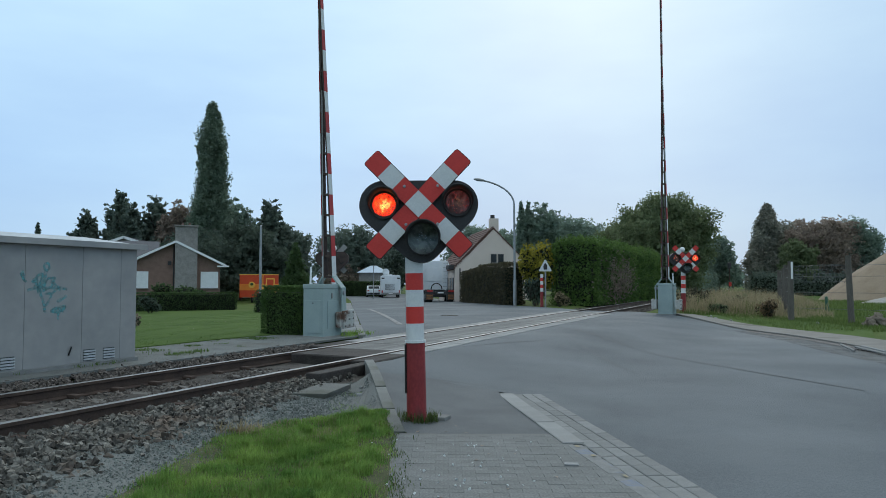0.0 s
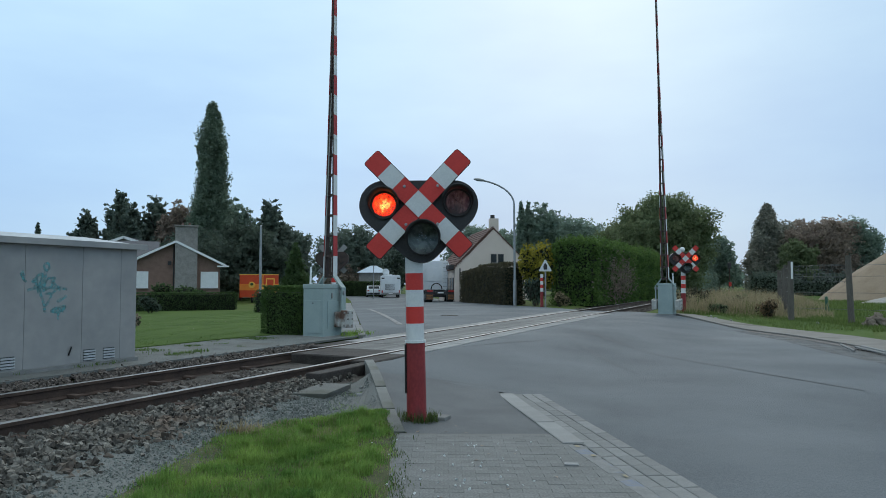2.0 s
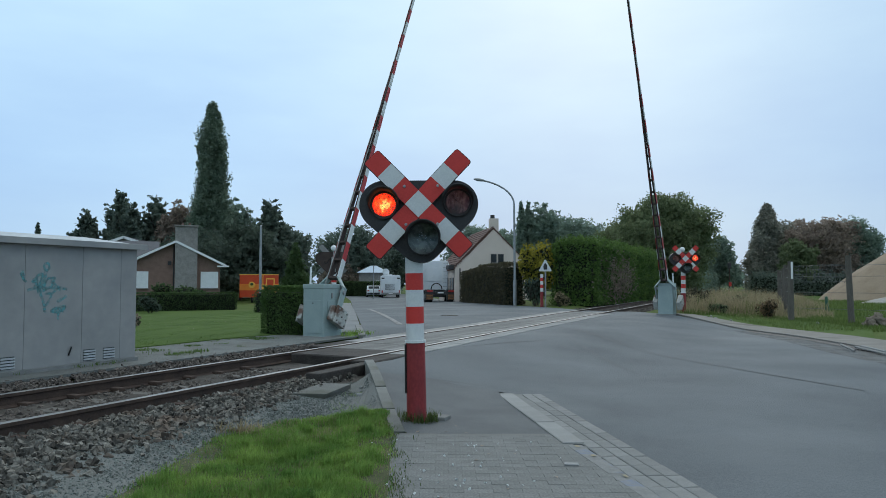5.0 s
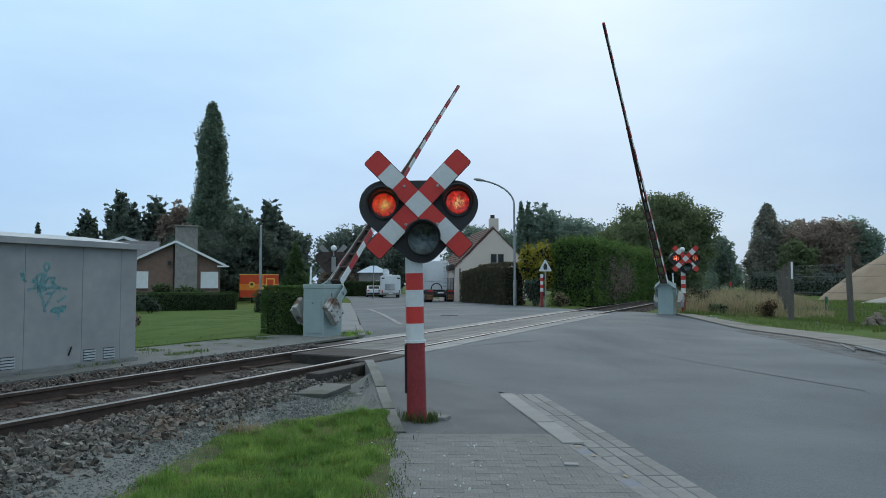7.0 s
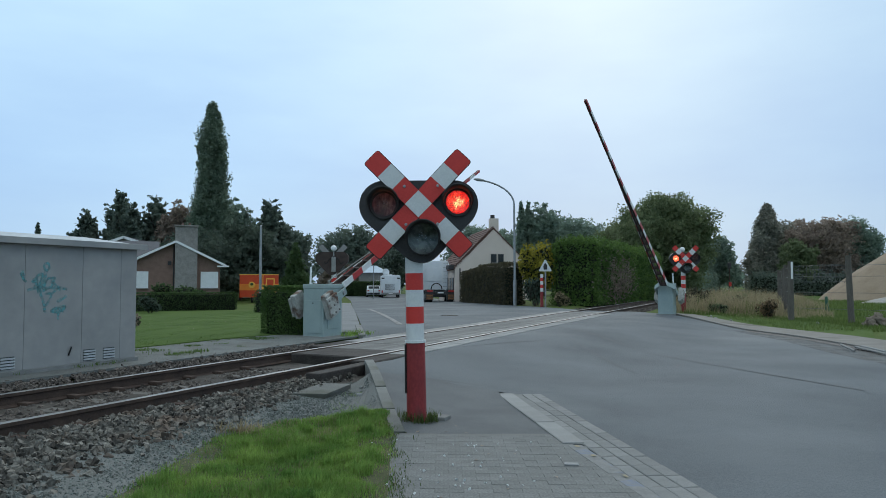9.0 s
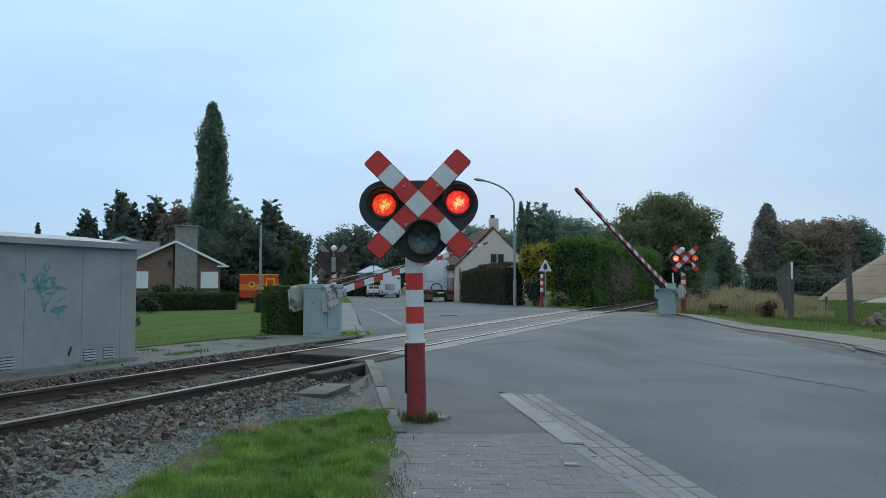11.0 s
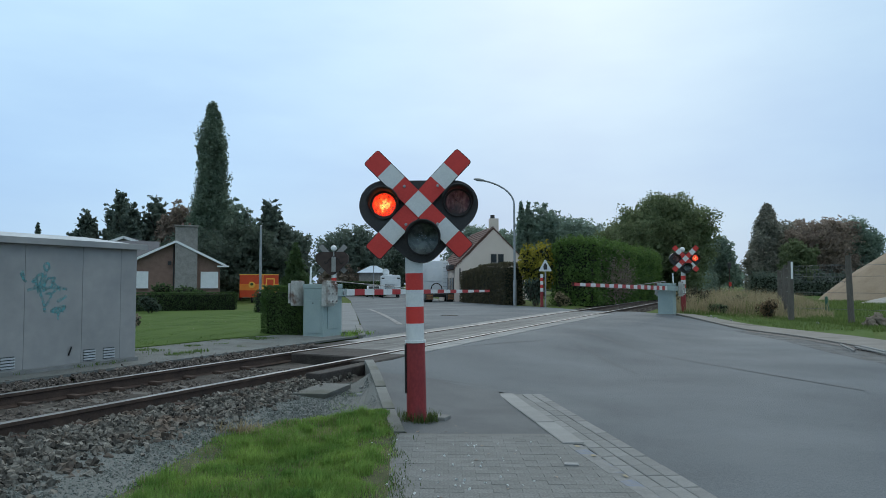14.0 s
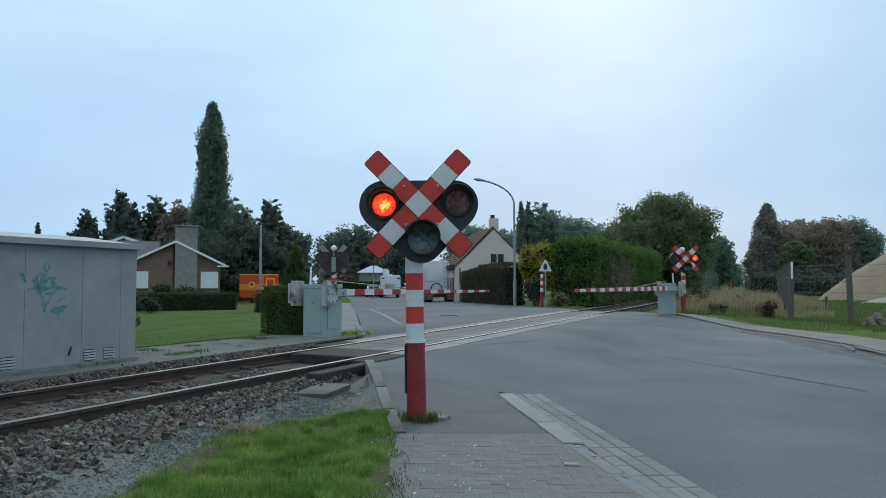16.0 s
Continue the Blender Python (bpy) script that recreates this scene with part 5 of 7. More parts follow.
def brick_house():
    top = empty("bungalow", pose(-20.9, 57, -0.2, 0, 0, 21), "brown brick bungalow with a slate roof and broad grey chimney", "house", "houses")
    body = part("wall", gable_wall_bm(-3.35, 3.35, 0, 9, 3.3, 4.95), M["brick_wall"], top, "brown brick gable wall")
    part("wall", box_bm(13.0, 7.4, 3.5, (-9.9, 4.4, 1.55)), M["brick_wall"], top, "brown brick side wing")
    part("roof", gable_roof_bm(-3.35, 3.35, 0, 9, 3.34, 5.0, 0.45), M["slate"], top, "dark slate roof")
    wing = gable_roof_bm(-3.75, 3.75, -7.0, 8.0, 3.38, 5.15, 0.4)
    part("roof", wing, M["slate"], top, "dark slate roof of the wing", Matrix.Translation((-8.6, 4.4, 0)) @ pose(0, 0, 0, 0, 0, 90))
    k = (5.0 - 3.34) / 3.35
    for sx in (-1, 1):
        ln = math.hypot(3.8, 3.8 * k)
        part("verge_board", box_bm(ln, 0.05, 0.17, (sx * 1.9, -0.47, 4.93 - 1.9 * k), 0.0, None, Matrix.Rotation(math.atan(k) * sx, 4, "Y")), M["white_paint"], top, "white verge board")
    part("gutter", box_bm(0.9, 0.1, 0.12, (3.55, -0.42, 3.02), 0.02), M["white_paint"], top, "white boxed eave end")
    part("chimney", box_bm(1.65, 0.5, 6.3, (0.78, -0.18, 3.0), 0.01), M["stone_wall"], top, "broad grey stone chimney stack")
    part("chimney_cap", box_bm(1.8, 0.75, 0.10, (0.78, -0.18, 6.16), 0.01), M["stone_wall"], top)
    for px in (0.5, 1.0):
        part("chimney_pot", cyl_bm(0.09, 0.08, (px, -0.1, 6.2), (px, -0.1, 6.42), 10), M["brick_wall"], top)
    window(top, 2.55, -0.02, 1.95, 1.32, 1.28, "shutter", "window with a closed white roller shutter")
    window(top, -2.6, -0.02, 1.95, 1.32, 1.28, "shutter", "window with a closed white roller shutter")
    part("downpipe", cyl_bm(0.05, 0.05, (-0.12, -0.05, 0), (-0.12, -0.05, 4.7), 8), M["chassis"], top, "dark downpipe")
    part("lantern", box_bm(0.25, 0.2, 0.3, (-0.42, -0.12, 3.25), 0.04), M["chassis"], top, "dark wall lantern")


brick_house()


def white_gable_house():
    top = empty("house", pose(-32.3, 74, 0.25, 0, 0, 0), "low house with a white-edged gable behind the bungalow", "house", "houses")
    part("wall", gable_wall_bm(-3, 3, 0, 8, 4.9, 5.9), M["stone_wall"], top, "grey gable wall")
    part("roof", gable_roof_bm(-3, 3, 0, 8, 4.95, 5.95, 0.3), M["slate"], top, "grey roof")
    for sx in (-1, 1):
        part("verge_board", box_bm(3.5, 0.06, 0.26, (sx * 1.65, -0.34, 5.36), 0.0, None, Matrix.Rotation(math.atan(1 / 3) * sx, 4, "Y")), M["white_paint"], top, "white verge board")


white_gable_house()


def cream_house():
    top = empty("house", pose(4.3, 62, -0.15, 0, 0, 7.5), "cream rendered house with a steep red tiled roof", "house", "houses")
    part("wall", gable_wall_bm(-3.3, 3.3, 0, 11, 3.0, 6.25), M["render_wall"], top, "cream rendered gable wall")
    roof = part("roof", gable_roof_bm(-3.3, 3.3, 0.12, 11, 3.06, 6.4, 0.12, 0.2), M["red_tile"], top, "red-brown tiled roof")
    k = (6.4 - 3.06) / 3.3
    pitch = math.atan(k)
    for i in range(14):
        q = (i + 0.5) / 14
        part("tile_course", box_bm(0.30, 11.1, 0.05, (-3.4 + 3.4 * q, 5.56, 3.06 - 0.1 + 3.44 * k * q + 0.06), 0, None, Matrix.Rotation(-pitch + 0.08, 4, "Y")), M["red_tile"], roof)
    for py in (2.6, 4.2):
        part("roof_window", box_bm(0.9, 0.75, 0.08, (-1.9, py, 4.72), 0.01, None, Matrix.Rotation(-pitch, 4, "Y")), M["steel"], roof, "roof light with a pale frame")
    ch = part("chimney", box_bm(0.75, 0.6, 1.25, (0.1, 0.45, 6.55), 0.01), M["render_wall"], top, "cream chimney stack")
    part("chimney_pot", box_bm(0.32, 0.3, 0.35, (0.0, 0.45, 7.3), 0.02), M["chassis"], ch, "dark chimney pot")
    for wx in (0.0, 0.62):
        window(top, wx, -0.02, 3.75, 0.48, 0.72, "dark", "small dark attic window")
    for i, wy in enumerate((1.2, 2.6, 4.6, 6.4)):
        part("window", box_bm(0.08, 0.8, 1.6, (-3.32, wy, 1.3), 0.01), M["dark_glass"], top, "tall dark side window")
    part("flat_canopy", box_bm(0.7, 1.6, 0.35, (-3.5, 0.9, 3.0), 0.02), M["chassis"], top, "dark boxed eave")
    part("downpipe", cyl_bm(0.05, 0.05, (-2.9, -0.06, 0), (-2.9, -0.06, 2.9), 8), M["chassis"], top, "dark downpipe")
    part("garden_wall", box_bm(1.5, 0.2, 1.9, (-2.3, -0.9, 0.8), 0.01), M["render_wall"], top, "cream yard wall")


cream_house()


def far_bungalow():
    top = empty("bungalow", pose(-9.7, 100, -0.22), "far bungalow with a pale blue hipped roof", "house", "houses")
    part("wall", box_bm(3.6, 4, 3.2, (0, 2, 1.6)), M["stone_wall"], top, "shaded wall")
    bm = bmesh.new()
    b = [bm.verts.new(v) for v in ((-2.1, -0.3, 3.2), (2.1, -0.3, 3.2), (2.1, 4.3, 3.2), (-2.1, 4.3, 3.2))]
    r = [bm.verts.new(v) for v in ((-0.4, 2, 4.2), (0.4, 2, 4.2))]
    for q in ((b[0], b[1], r[1], r[0]), (b[1], b[2], r[1]), (b[2], b[3], r[0], r[1]), (b[3], b[0], r[0]), b[::-1]):
        bm.faces.new(q)
    part("roof", bm, M["blue_metal"], top, "pale blue hipped roof")
    window(top, 1.2, -0.03, 1.5, 1.4, 1.2, "glass", "window")


far_bungalow()


# ---- vehicles ----
def wheel(parent, x, y, z, r, w):
    t = part("wheel", cyl_bm(r, r, (x - w / 2, y, z), (x + w / 2, y, z), 22), M["rubber"], parent, "black tyre")
    part("rim", cyl_bm(r * 0.6, r * 0.55, (x - w / 2 - 0.01, y, z), (x + w / 2 + 0.01, y, z), 16), M["steel"], t, "steel rim")


def camper():
    top = empty("motorhome", pose(-6.15, 86, -0.2, 0, 0, 6), "white motorhome parked at the roadside, seen from behind", "motorhome")
    prof = [(-1.14, 0.42), (1.14, 0.42), (1.16, 0.9), (1.14, 2.5), (1.0, 2.66), (-1.0, 2.66), (-1.14, 2.5), (-1.16, 0.9)]
    part("body", prism_bm(prof, 6.2, bevel=0.03), M["van_white"], top, "white coach body")
    part("skirt", box_bm(2.2, 0.08, 0.24, (0, -0.02, 0.5), 0.02), M["greyback"], top, "grey rear skirt")
    part("rear_window", box_bm(1.5, 0.04, 0.55, (0, -0.03, 1.9), 0.03), M["van_white"], top, "white covered rear window")
    rack = part("bike_rack", box_bm(1.15, 0.1, 0.03, (-0.1, -0.15, 0.95)), M["chassis"], top, "folded dark cycle rack")
    for i in range(9):
        part("rack_bar", cyl_bm(0.02, 0.02, (-0.6 + 0.125 * i, -0.12, 0.95), (-0.6 + 0.125 * i, -0.12, 1.62), 6), M["chassis"], rack)
    for sx in (-1, 1):
        part("tail_lamp", box_bm(0.14, 0.05, 0.32, (sx * 1.0, -0.03, 0.72), 0.01), M["tail_red"], top, "red tail lamp")
        part("top_marker", box_bm(0.34, 0.04, 0.14, (sx * 0.9, -0.03, 2.3), 0.02), M["chassis"], top, "small dark mark")
        for y in (1.2, 4.9):
            wheel(top, sx * 0.95, y, 0.32, 0.32, 0.24)
    part("number_plate", box_bm(0.5, 0.03, 0.11, (0, -0.07, 0.52)), M["white_paint"], top, "white plate with plain bars")
    part("roof_hatch", box_bm(0.6, 0.6, 0.12, (0, 3.0, 2.72), 0.03), M["van_white"], top)
    dish = part("satellite_dish", disc_bm(0.42, 0.1), M["van_white"], top, "round white satellite dish", pose(-0.55, 0.9, 3.05, 12, 0, 0))
    part("dish_arm", cyl_bm(0.03, 0.03, (0, 0.05, -0.1), (0, 0.1, -0.42), 6), M["greyback"], dish)


camper()


def car(m, label):
    top = empty("car", m, label, "car", "parked cars")
    prof = [(-2.0, 0.3), (2.1, 0.3), (2.15, 0.7), (1.3, 0.86), (0.7, 1.36), (-1.5, 1.42), (-2.0, 0.95), (-2.08, 0.6)]
    body = prism_bm(prof, 1.7, bevel=0.05)
    part("body", body, M["van_white"], top, "white car body", pose(0.85, 0, 0, 0, 0, 90))
    part("rear_window", box_bm(1.3, 0.05, 0.38, (0, -1.78, 1.2), 0.02, None, Matrix.Rotation(-0.8, 4, "X")), M["dark_glass"], top, "dark rear window")
    for sx in (-1, 1):
        part("side_window", box_bm(0.04, 1.9, 0.36, (sx * 0.85, -0.3, 1.14), 0.015), M["dark_glass"], top, "dark side window")
        part("tail_lamp", box_bm(0.22, 0.06, 0.16, (sx * 0.68, -2.05, 0.8), 0.02), M["tail_red"], top, "red tail lamp")
        for y in (-1.25, 1.3):
            wheel(top, sx * 0.78, y, 0.31, 0.31, 0.2)
    part("bumper", box_bm(1.6, 0.1, 0.2, (0, -2.05, 0.45), 0.03), M["chassis"], top, "dark bumper")
    part("number_plate", box_bm(0.5, 0.03, 0.11, (0, -2.11, 0.62)), M["white_paint"], top, "white plate with plain bars")


car(pose(-8.75, 92, -0.2, 0, 0, 7), "small white car parked before the motorhome")


def tractor_unit():
    top = empty("truck", pose(-0.25, 62.5, -0.2, 0, 0, 6.5), "white articulated-lorry tractor unit parked, seen from behind", "truck")
    prof = [(-1.24, 1.0), (1.24, 1.0), (1.24, 3.2), (1.1, 3.72), (-1.1, 3.72), (-1.24, 3.2)]
    part("cab", prism_bm(prof, 2.1, bevel=0.04), M["van_white"], top, "white high cab", pose(0, 3.4, 0))
    part("cab_back_panel", box_bm(1.6, 0.05, 1.3, (-0.1, 3.37, 2.5), 0.03), M["van_white"], top)
    for sx in (-1, 1):
        part("side_fairing", box_bm(0.06, 0.7, 2.3, (sx * 1.22, 3.1, 2.2), 0.02), M["van_white"], top, "white side fairing")
        part("chassis_rail", box_bm(0.12, 6.0, 0.28, (sx * 0.42, 2.2, 0.85), 0.01), M["chassis"], top, "dark frame rail")
        part("mudguard", box_bm(0.62, 1.2, 0.06, (sx * 0.92, 0.35, 1.12), 0.02), M["chassis"], top, "dark mudguard")
        fl = part("mud_flap", box_bm(0.62, 0.04, 0.70, (sx * 0.92, -0.32, 0.62), 0.01), M["chassis"], top, "dark mud flap")
        for i in range(3):
            part("flap_stripe", box_bm(0.56, 0.012, 0.07, (sx * 0.92, -0.346, 0.36 + 0.16 * i)), M["flap"], fl, "orange reflective stripe")
        part("tail_lamp", box_bm(0.5, 0.06, 0.14, (sx * 0.9, -0.36, 1.02), 0.02), M["tail_red"], top, "red tail lamp")
        wheel(top, sx * 0.95, 0.5, 0.5, 0.5, 0.6)
        wheel(top, sx * 1.05, 4.3, 0.5, 0.5, 0.34)
    part("under_body", box_bm(2.3, 1.9, 0.62, (0, 4.3, 0.75), 0.04), M["chassis"], top, "dark tanks and steps under the cab")
    part("rear_beam", box_bm(1.0, 0.12, 0.25, (0, -0.3, 0.85), 0.02), M["chassis"], top, "dark rear beam")
    part("fifth_wheel", cyl_bm(0.46, 0.5, (0, 0.8, 1.0), (0, 0.8, 1.14), 20), M["chassis"], top, "dark coupling plate")
    bm = bmesh.new()
    for i in range(6):
        a = math.pi * i / 5
        cyl_bm(0.05, 0.05, (0.5 * math.cos(a), 2.9, 1.15 + 0.55 * math.sin(a)), (0.5 * math.cos(a + 0.6), 2.9, 1.15 + 0.55 * math.sin(a + 0.6)), 6, bm)
    part("air_lines", bm, M["rubber"], top, "coiled black air lines")
    lad = part("ladder", box_bm(0.04, 0.04, 2.4, (0.55, 2.9, 2.45)), M["white_paint"], top, "pale steel ladder")
    part("ladder_rail", box_bm(0.04, 0.04, 2.4, (1.02, 2.9, 2.45)), M["steel"], lad)
    for i in range(7):
        part("rung", box_bm(0.44, 0.03, 0.03, (0.785, 2.9, 1.4 + 0.34 * i)), M["steel"], lad)
    part("number_plate", box_bm(0.5, 0.03, 0.11, (0, -0.38, 0.88)), M["white_paint"], top, "white plate with plain bars")


tractor_unit()


def ad_trailer():
    top = empty("food_trailer", pose(-16.1, 64, -0.2, 0, 0, 13), "red and orange food trailer parked by the street", "trailer")
    part("side", box_bm(3.3, 2.0, 2.0, (0, 1.0, 1.45), 0.03), M["poster_red"], top, "red painted side")
    part("band", box_bm(3.32, 0.02, 0.55, (0, -0.006, 1.35)), M["poster_orange"], top, "orange painted band")
    part("edge", box_bm(3.34, 0.04, 0.07, (0, -0.01, 2.45)), M["poster_yellow"], top, "yellow edge trim")
    part("edge", box_bm(0.07, 0.04, 2.0, (0.32, -0.012, 1.45)), M["poster_yellow"], top, "yellow edge trim")
    hatch = part("hatch", box_bm(0.75, 0.03, 1.15, (0.95, -0.018, 1.55)), M["poster_yellow"], top, "yellow outlined hatch")
    part("hatch_panel", box_bm(0.55, 0.03, 0.95, (0.95, -0.030, 1.55)), M["poster_red"], hatch)
    for px, pz in ((-0.62, 1.55), (0.52, 1.25), (1.45, 1.15)):
        part("emblem", cyl_bm(0.28, 0.28, (px, -0.03, pz), (px, -0.045, pz), 16), M["poster_yellow"], top, "plain round emblem")
        part("emblem_mark", cyl_bm(0.13, 0.13, (px, -0.046, pz + 0.06), (px, -0.055, pz + 0.06), 12), M["hedge_dark"], top)
    for i in range(3):
        wheel(top, -0.6 + 0.35 * i, 0.3, 0.28, 0.28, 0.15)
    part("drawbar", box_bm(1.2, 0.1, 0.1, (2.2, 0.6, 0.5)), M["chassis"], top, "dark drawbar")


ad_trailer()


# ---- street furniture ----
def street_lamp():
    top = empty("street_lamp", pose(3.98, 40.5, ground_z(3.98, 40.5)), "grey curved street lamp standing at the kerb", "street lamp")
    part("base", cyl_bm(0.10, 0.09, (0, 0, -0.1), (0, 0, 1.4), 14), M["lamp_grey"], top, "wider grey lower pole")
    part("pole", cyl_bm(0.065, 0.055, (0, 0, 1.4), (-0.02, 0, 5.6), 14), M["lamp_grey"], top)
    bm = bmesh.new()
    pts = [(-0.02, 0, 5.6)]
    for i in range(1, 12):
        a = 1.25 * i / 11
        pts.append((-0.02 - 1.75 * (1 - math.cos(a)) * 1.45, 0, 5.6 + 1.42 * math.sin(a)))
    for a, b in zip(pts, pts[1:]):
        cyl_bm(0.05, 0.048, a, b, 10, bm, False)
    part("arm", bm, M["lamp_grey"], top, "curved grey arm")
    e = Vector(pts[-1])
    head = bmesh.new()
    bmesh.ops.create_uvsphere(head, u_segments=14, v_segments=8, radius=1.0, matrix=Matrix.Translation(e + Vector((-0.2, 0, 0.04))) @ Matrix.Rotation(0.15, 4, "Y") @ Matrix.Diagonal((0.33, 0.12, 0.085, 1)))
    part("head", head, M["lamp_grey"], top, "oval lamp head")
    part("bracket", box_bm(0.14, 0.1, 0.16, (0.02, -0.08, 4.45), 0.01), M["lamp_grey"], top)
    part("bracket", box_bm(0.16, 0.1, 0.14, (0.02, -0.08, 3.9), 0.01), M["lamp_grey"], top)


street_lamp()


def sign_post():
    x, y = 5.33, 38.1
    top = empty("road_sign", pose(x, y, ground_z(x, y)), "white triangular sign with a dark symbol on a grey pole", "road sign")
    part("pole", cyl_bm(0.04, 0.04, (0, 0, -0.1), (0.02, 0, 2.4), 10), M["lamp_grey"], top, "grey pole")
    tri = [(-0.31, 1.83), (0.31, 1.83), (0.33, 1.87), (0.03, 2.44), (-0.03, 2.44), (-0.33, 1.87)]
    pl = part("plate", prism_bm(tri, 0.03), M["white"], top, "white triangular plate", pose(0, -0.07, 0))
    sym = [(-0.09, 1.92), (0.09, 1.92), (0.10, 2.1), (0.05, 2.22), (0, 2.26), (-0.05, 2.22), (-0.10, 2.1)]
    part("symbol", prism_bm(sym, 0.01), M["black"], pl, "black symbol", pose(0, -0.012, 0))
    top2 = empty("marker_post", pose(5.12, 37.9, ground_z(5.12, 37.9)), "short red and white banded marker post", "marker post")
    part("lower", cyl_bm(0.085, 0.08, (0, 0, -0.1), (0, 0, 0.78), 14), M["red_worn"], top2, "dull red lower part")
    for i in range(5):
        part("band", cyl_bm(0.08, 0.08, (0, 0, 0.78 + 0.18 * i), (0, 0, 0.96 + 0.18 * i), 14), M["white" if i % 2 == 0 else "red"], top2)


sign_post()


def plain_pole(x, y, h, r, mat, label, name="utility_pole"):
    top = empty(name, pose(x, y, ground_z(x, y)), label, name.replace("_", " "))
    part("shaft", cyl_bm(r, r * 0.75, (0, 0, -0.1), (0, 0, h), 12), mat, top)
    part("cap", cyl_bm(r * 0.9, r * 0.4, (0, 0, h), (0, 0, h + 0.06), 12), mat, top)
    return top


plain_pole(-12.5, 50.0, 5.6, 0.10, M["lamp_grey"], "plain grey pole at the lawn's edge")
plain_pole(-7.6, 80.0, 3.6, 0.06, M["lamp_grey"], "thin far pole by the street")
plain_pole(2.05, 53.5, 2.0, 0.05, M["lamp_grey"], "low pale post before the hedge", "bollard")


def track_signal():
    p = at_track(76, 4.0)
    top = empty("railway_signal", pose(p.x, p.y, 0.1), "far railway signal mast beside the track", "railway signal")
    part("mast", cyl_bm(0.06, 0.06, (0, 0, 0), (0, 0, 3.0), 8), M["rail_side"], top, "dark mast")
    part("head", box_bm(0.34, 0.25, 0.6, (0, 0, 3.1), 0.1), M["black"], top, "black signal head")
    part("plate", box_bm(0.26, 0.05, 0.4, (0, -0.12, 1.3), 0.01), M["red"], top, "small red plate")


track_signal()


# ---- right-hand verge: fence, heap of sand, rubbish ----
def fence():
    top = empty("wire_fence", pose(0, 0, 0), "old wire fence on leaning grey posts round the meadow", "fence")
    spots = [(13.5, 28.4, 2.3, 0.5), (14.72, 26.4, 2.45, -2.0), (15.35, 32.7, 2.25, 0), (17.25, 37.0, 2.2, 0), (19.1, 41.5, 2.2, 0)]
    for x, y, h, lean in spots:
        part("post", cyl_bm(0.115, 0.095, (0, 0, -0.1), (0, 0, h), 12), M["post_wood"], top, "weathered grey post", pose(x, y, ground_z(x, y), 0, lean, 12))
    part("white_plate", box_bm(0.08, 0.02, 0.66, (0, 0, 0), 0.005), M["white_paint"], top, "white strip on the post", pose(13.52, 28.3, 1.95))
    for z in (0.5, 1.1, 1.7, 2.1):
        bm = bmesh.new()
        for a, b in (((13.5, 28.4), (14.72, 26.4)), ((14.72, 26.4), (17.5, 22.0)), ((13.5, 28.4), (15.35, 32.7)), ((15.35, 32.7), (17.25, 37.0)), ((17.25, 37.0), (19.1, 41.5))):
            cyl_bm(0.007, 0.007, (*a, z), (*b, z), 4, bm)
        part("wire", bm, M["wire"], top, "thin grey fence wire")
    mesh = bmesh.new()
    a, b = Vector((13.5, 28.4, 0)), Vector((14.72, 26.4, 0))
    for i in range(26):
        q = a.lerp(b, (i + 0.5) / 26)
        bow = 0.10 * math.sin(i * 0.9)
        last = None
        for z in (1.45, 1.62, 1.80, 1.98, 2.12):
            now = (q.x + bow * math.sin((z - 1.45) * 4.6), q.y, z + 0.04 * math.sin(i * 0.55))
            if last:
                cyl_bm(0.006, 0.006, last, now, 4, mesh)
            last = now
    for z in (1.47, 1.62, 1.78, 1.94, 2.10):
        cyl_bm(0.006, 0.006, (a.x, a.y, z), (b.x, b.y, z + 0.05), 4, mesh)
    part("wire_mesh", mesh, M["wire"], top, "slack rusty wire netting")
    p = new("protection_tube")
    p.matrix_basis = pose(17.6, 33.5, 0.0, 0, -4, 0)
    tagged(p, "green plastic tube leaning in the grass", "tube")
    part("tube", cyl_bm(0.10, 0.06, (0, 0, 0), (0, 0, 0.85), 10), M["green_wire"], p)


fence()


def heap(name, x, y, rx, ry, h, material, label, category, seed, rough=0.25):
    vs, fs, n, k = [], [], 40, 16
    vs.append((x, y, h + ground_z(x, y)))
    for i in range(1, k + 1):
        q = i / k
        for j in range(n):
            a = 2 * math.pi * j / n
            px, py = x + rx * q * math.cos(a), y + ry * q * math.sin(a)
            z = h * max(0.0, (1 - q ** 1.5)) + rough * h * 0.25 * noise.noise(Vector((px * 0.55 + seed, py * 0.55, 0))) * (1 - q) - 0.12 * (i == k)
            vs.append((px, py, z + ground_z(px, py) - 0.05))
    for j in range(n):
        fs.append((0, 1 + j, 1 + (j + 1) % n))
    for i in range(k - 1):
        for j in range(n):
            a, b = 1 + i * n + j, 1 + i * n + (j + 1) % n
            fs.append((a, a + n, b + n, b))
    return tagged(mesh_ob(name, vs, fs, material, None, True), label, category)


heap("sand_mound", 43.2, 61.5, 11.0, 9.0, 6.2, M["sand"], "large heap of brown sand beyond the fence", "sand heap", 3)
heap("rubble_mound", 35.0, 53.5, 4.6, 2.2, 0.85, M["rubble"], "pale rubble at the foot of the sand heap", "rubble", 5, 1.2)


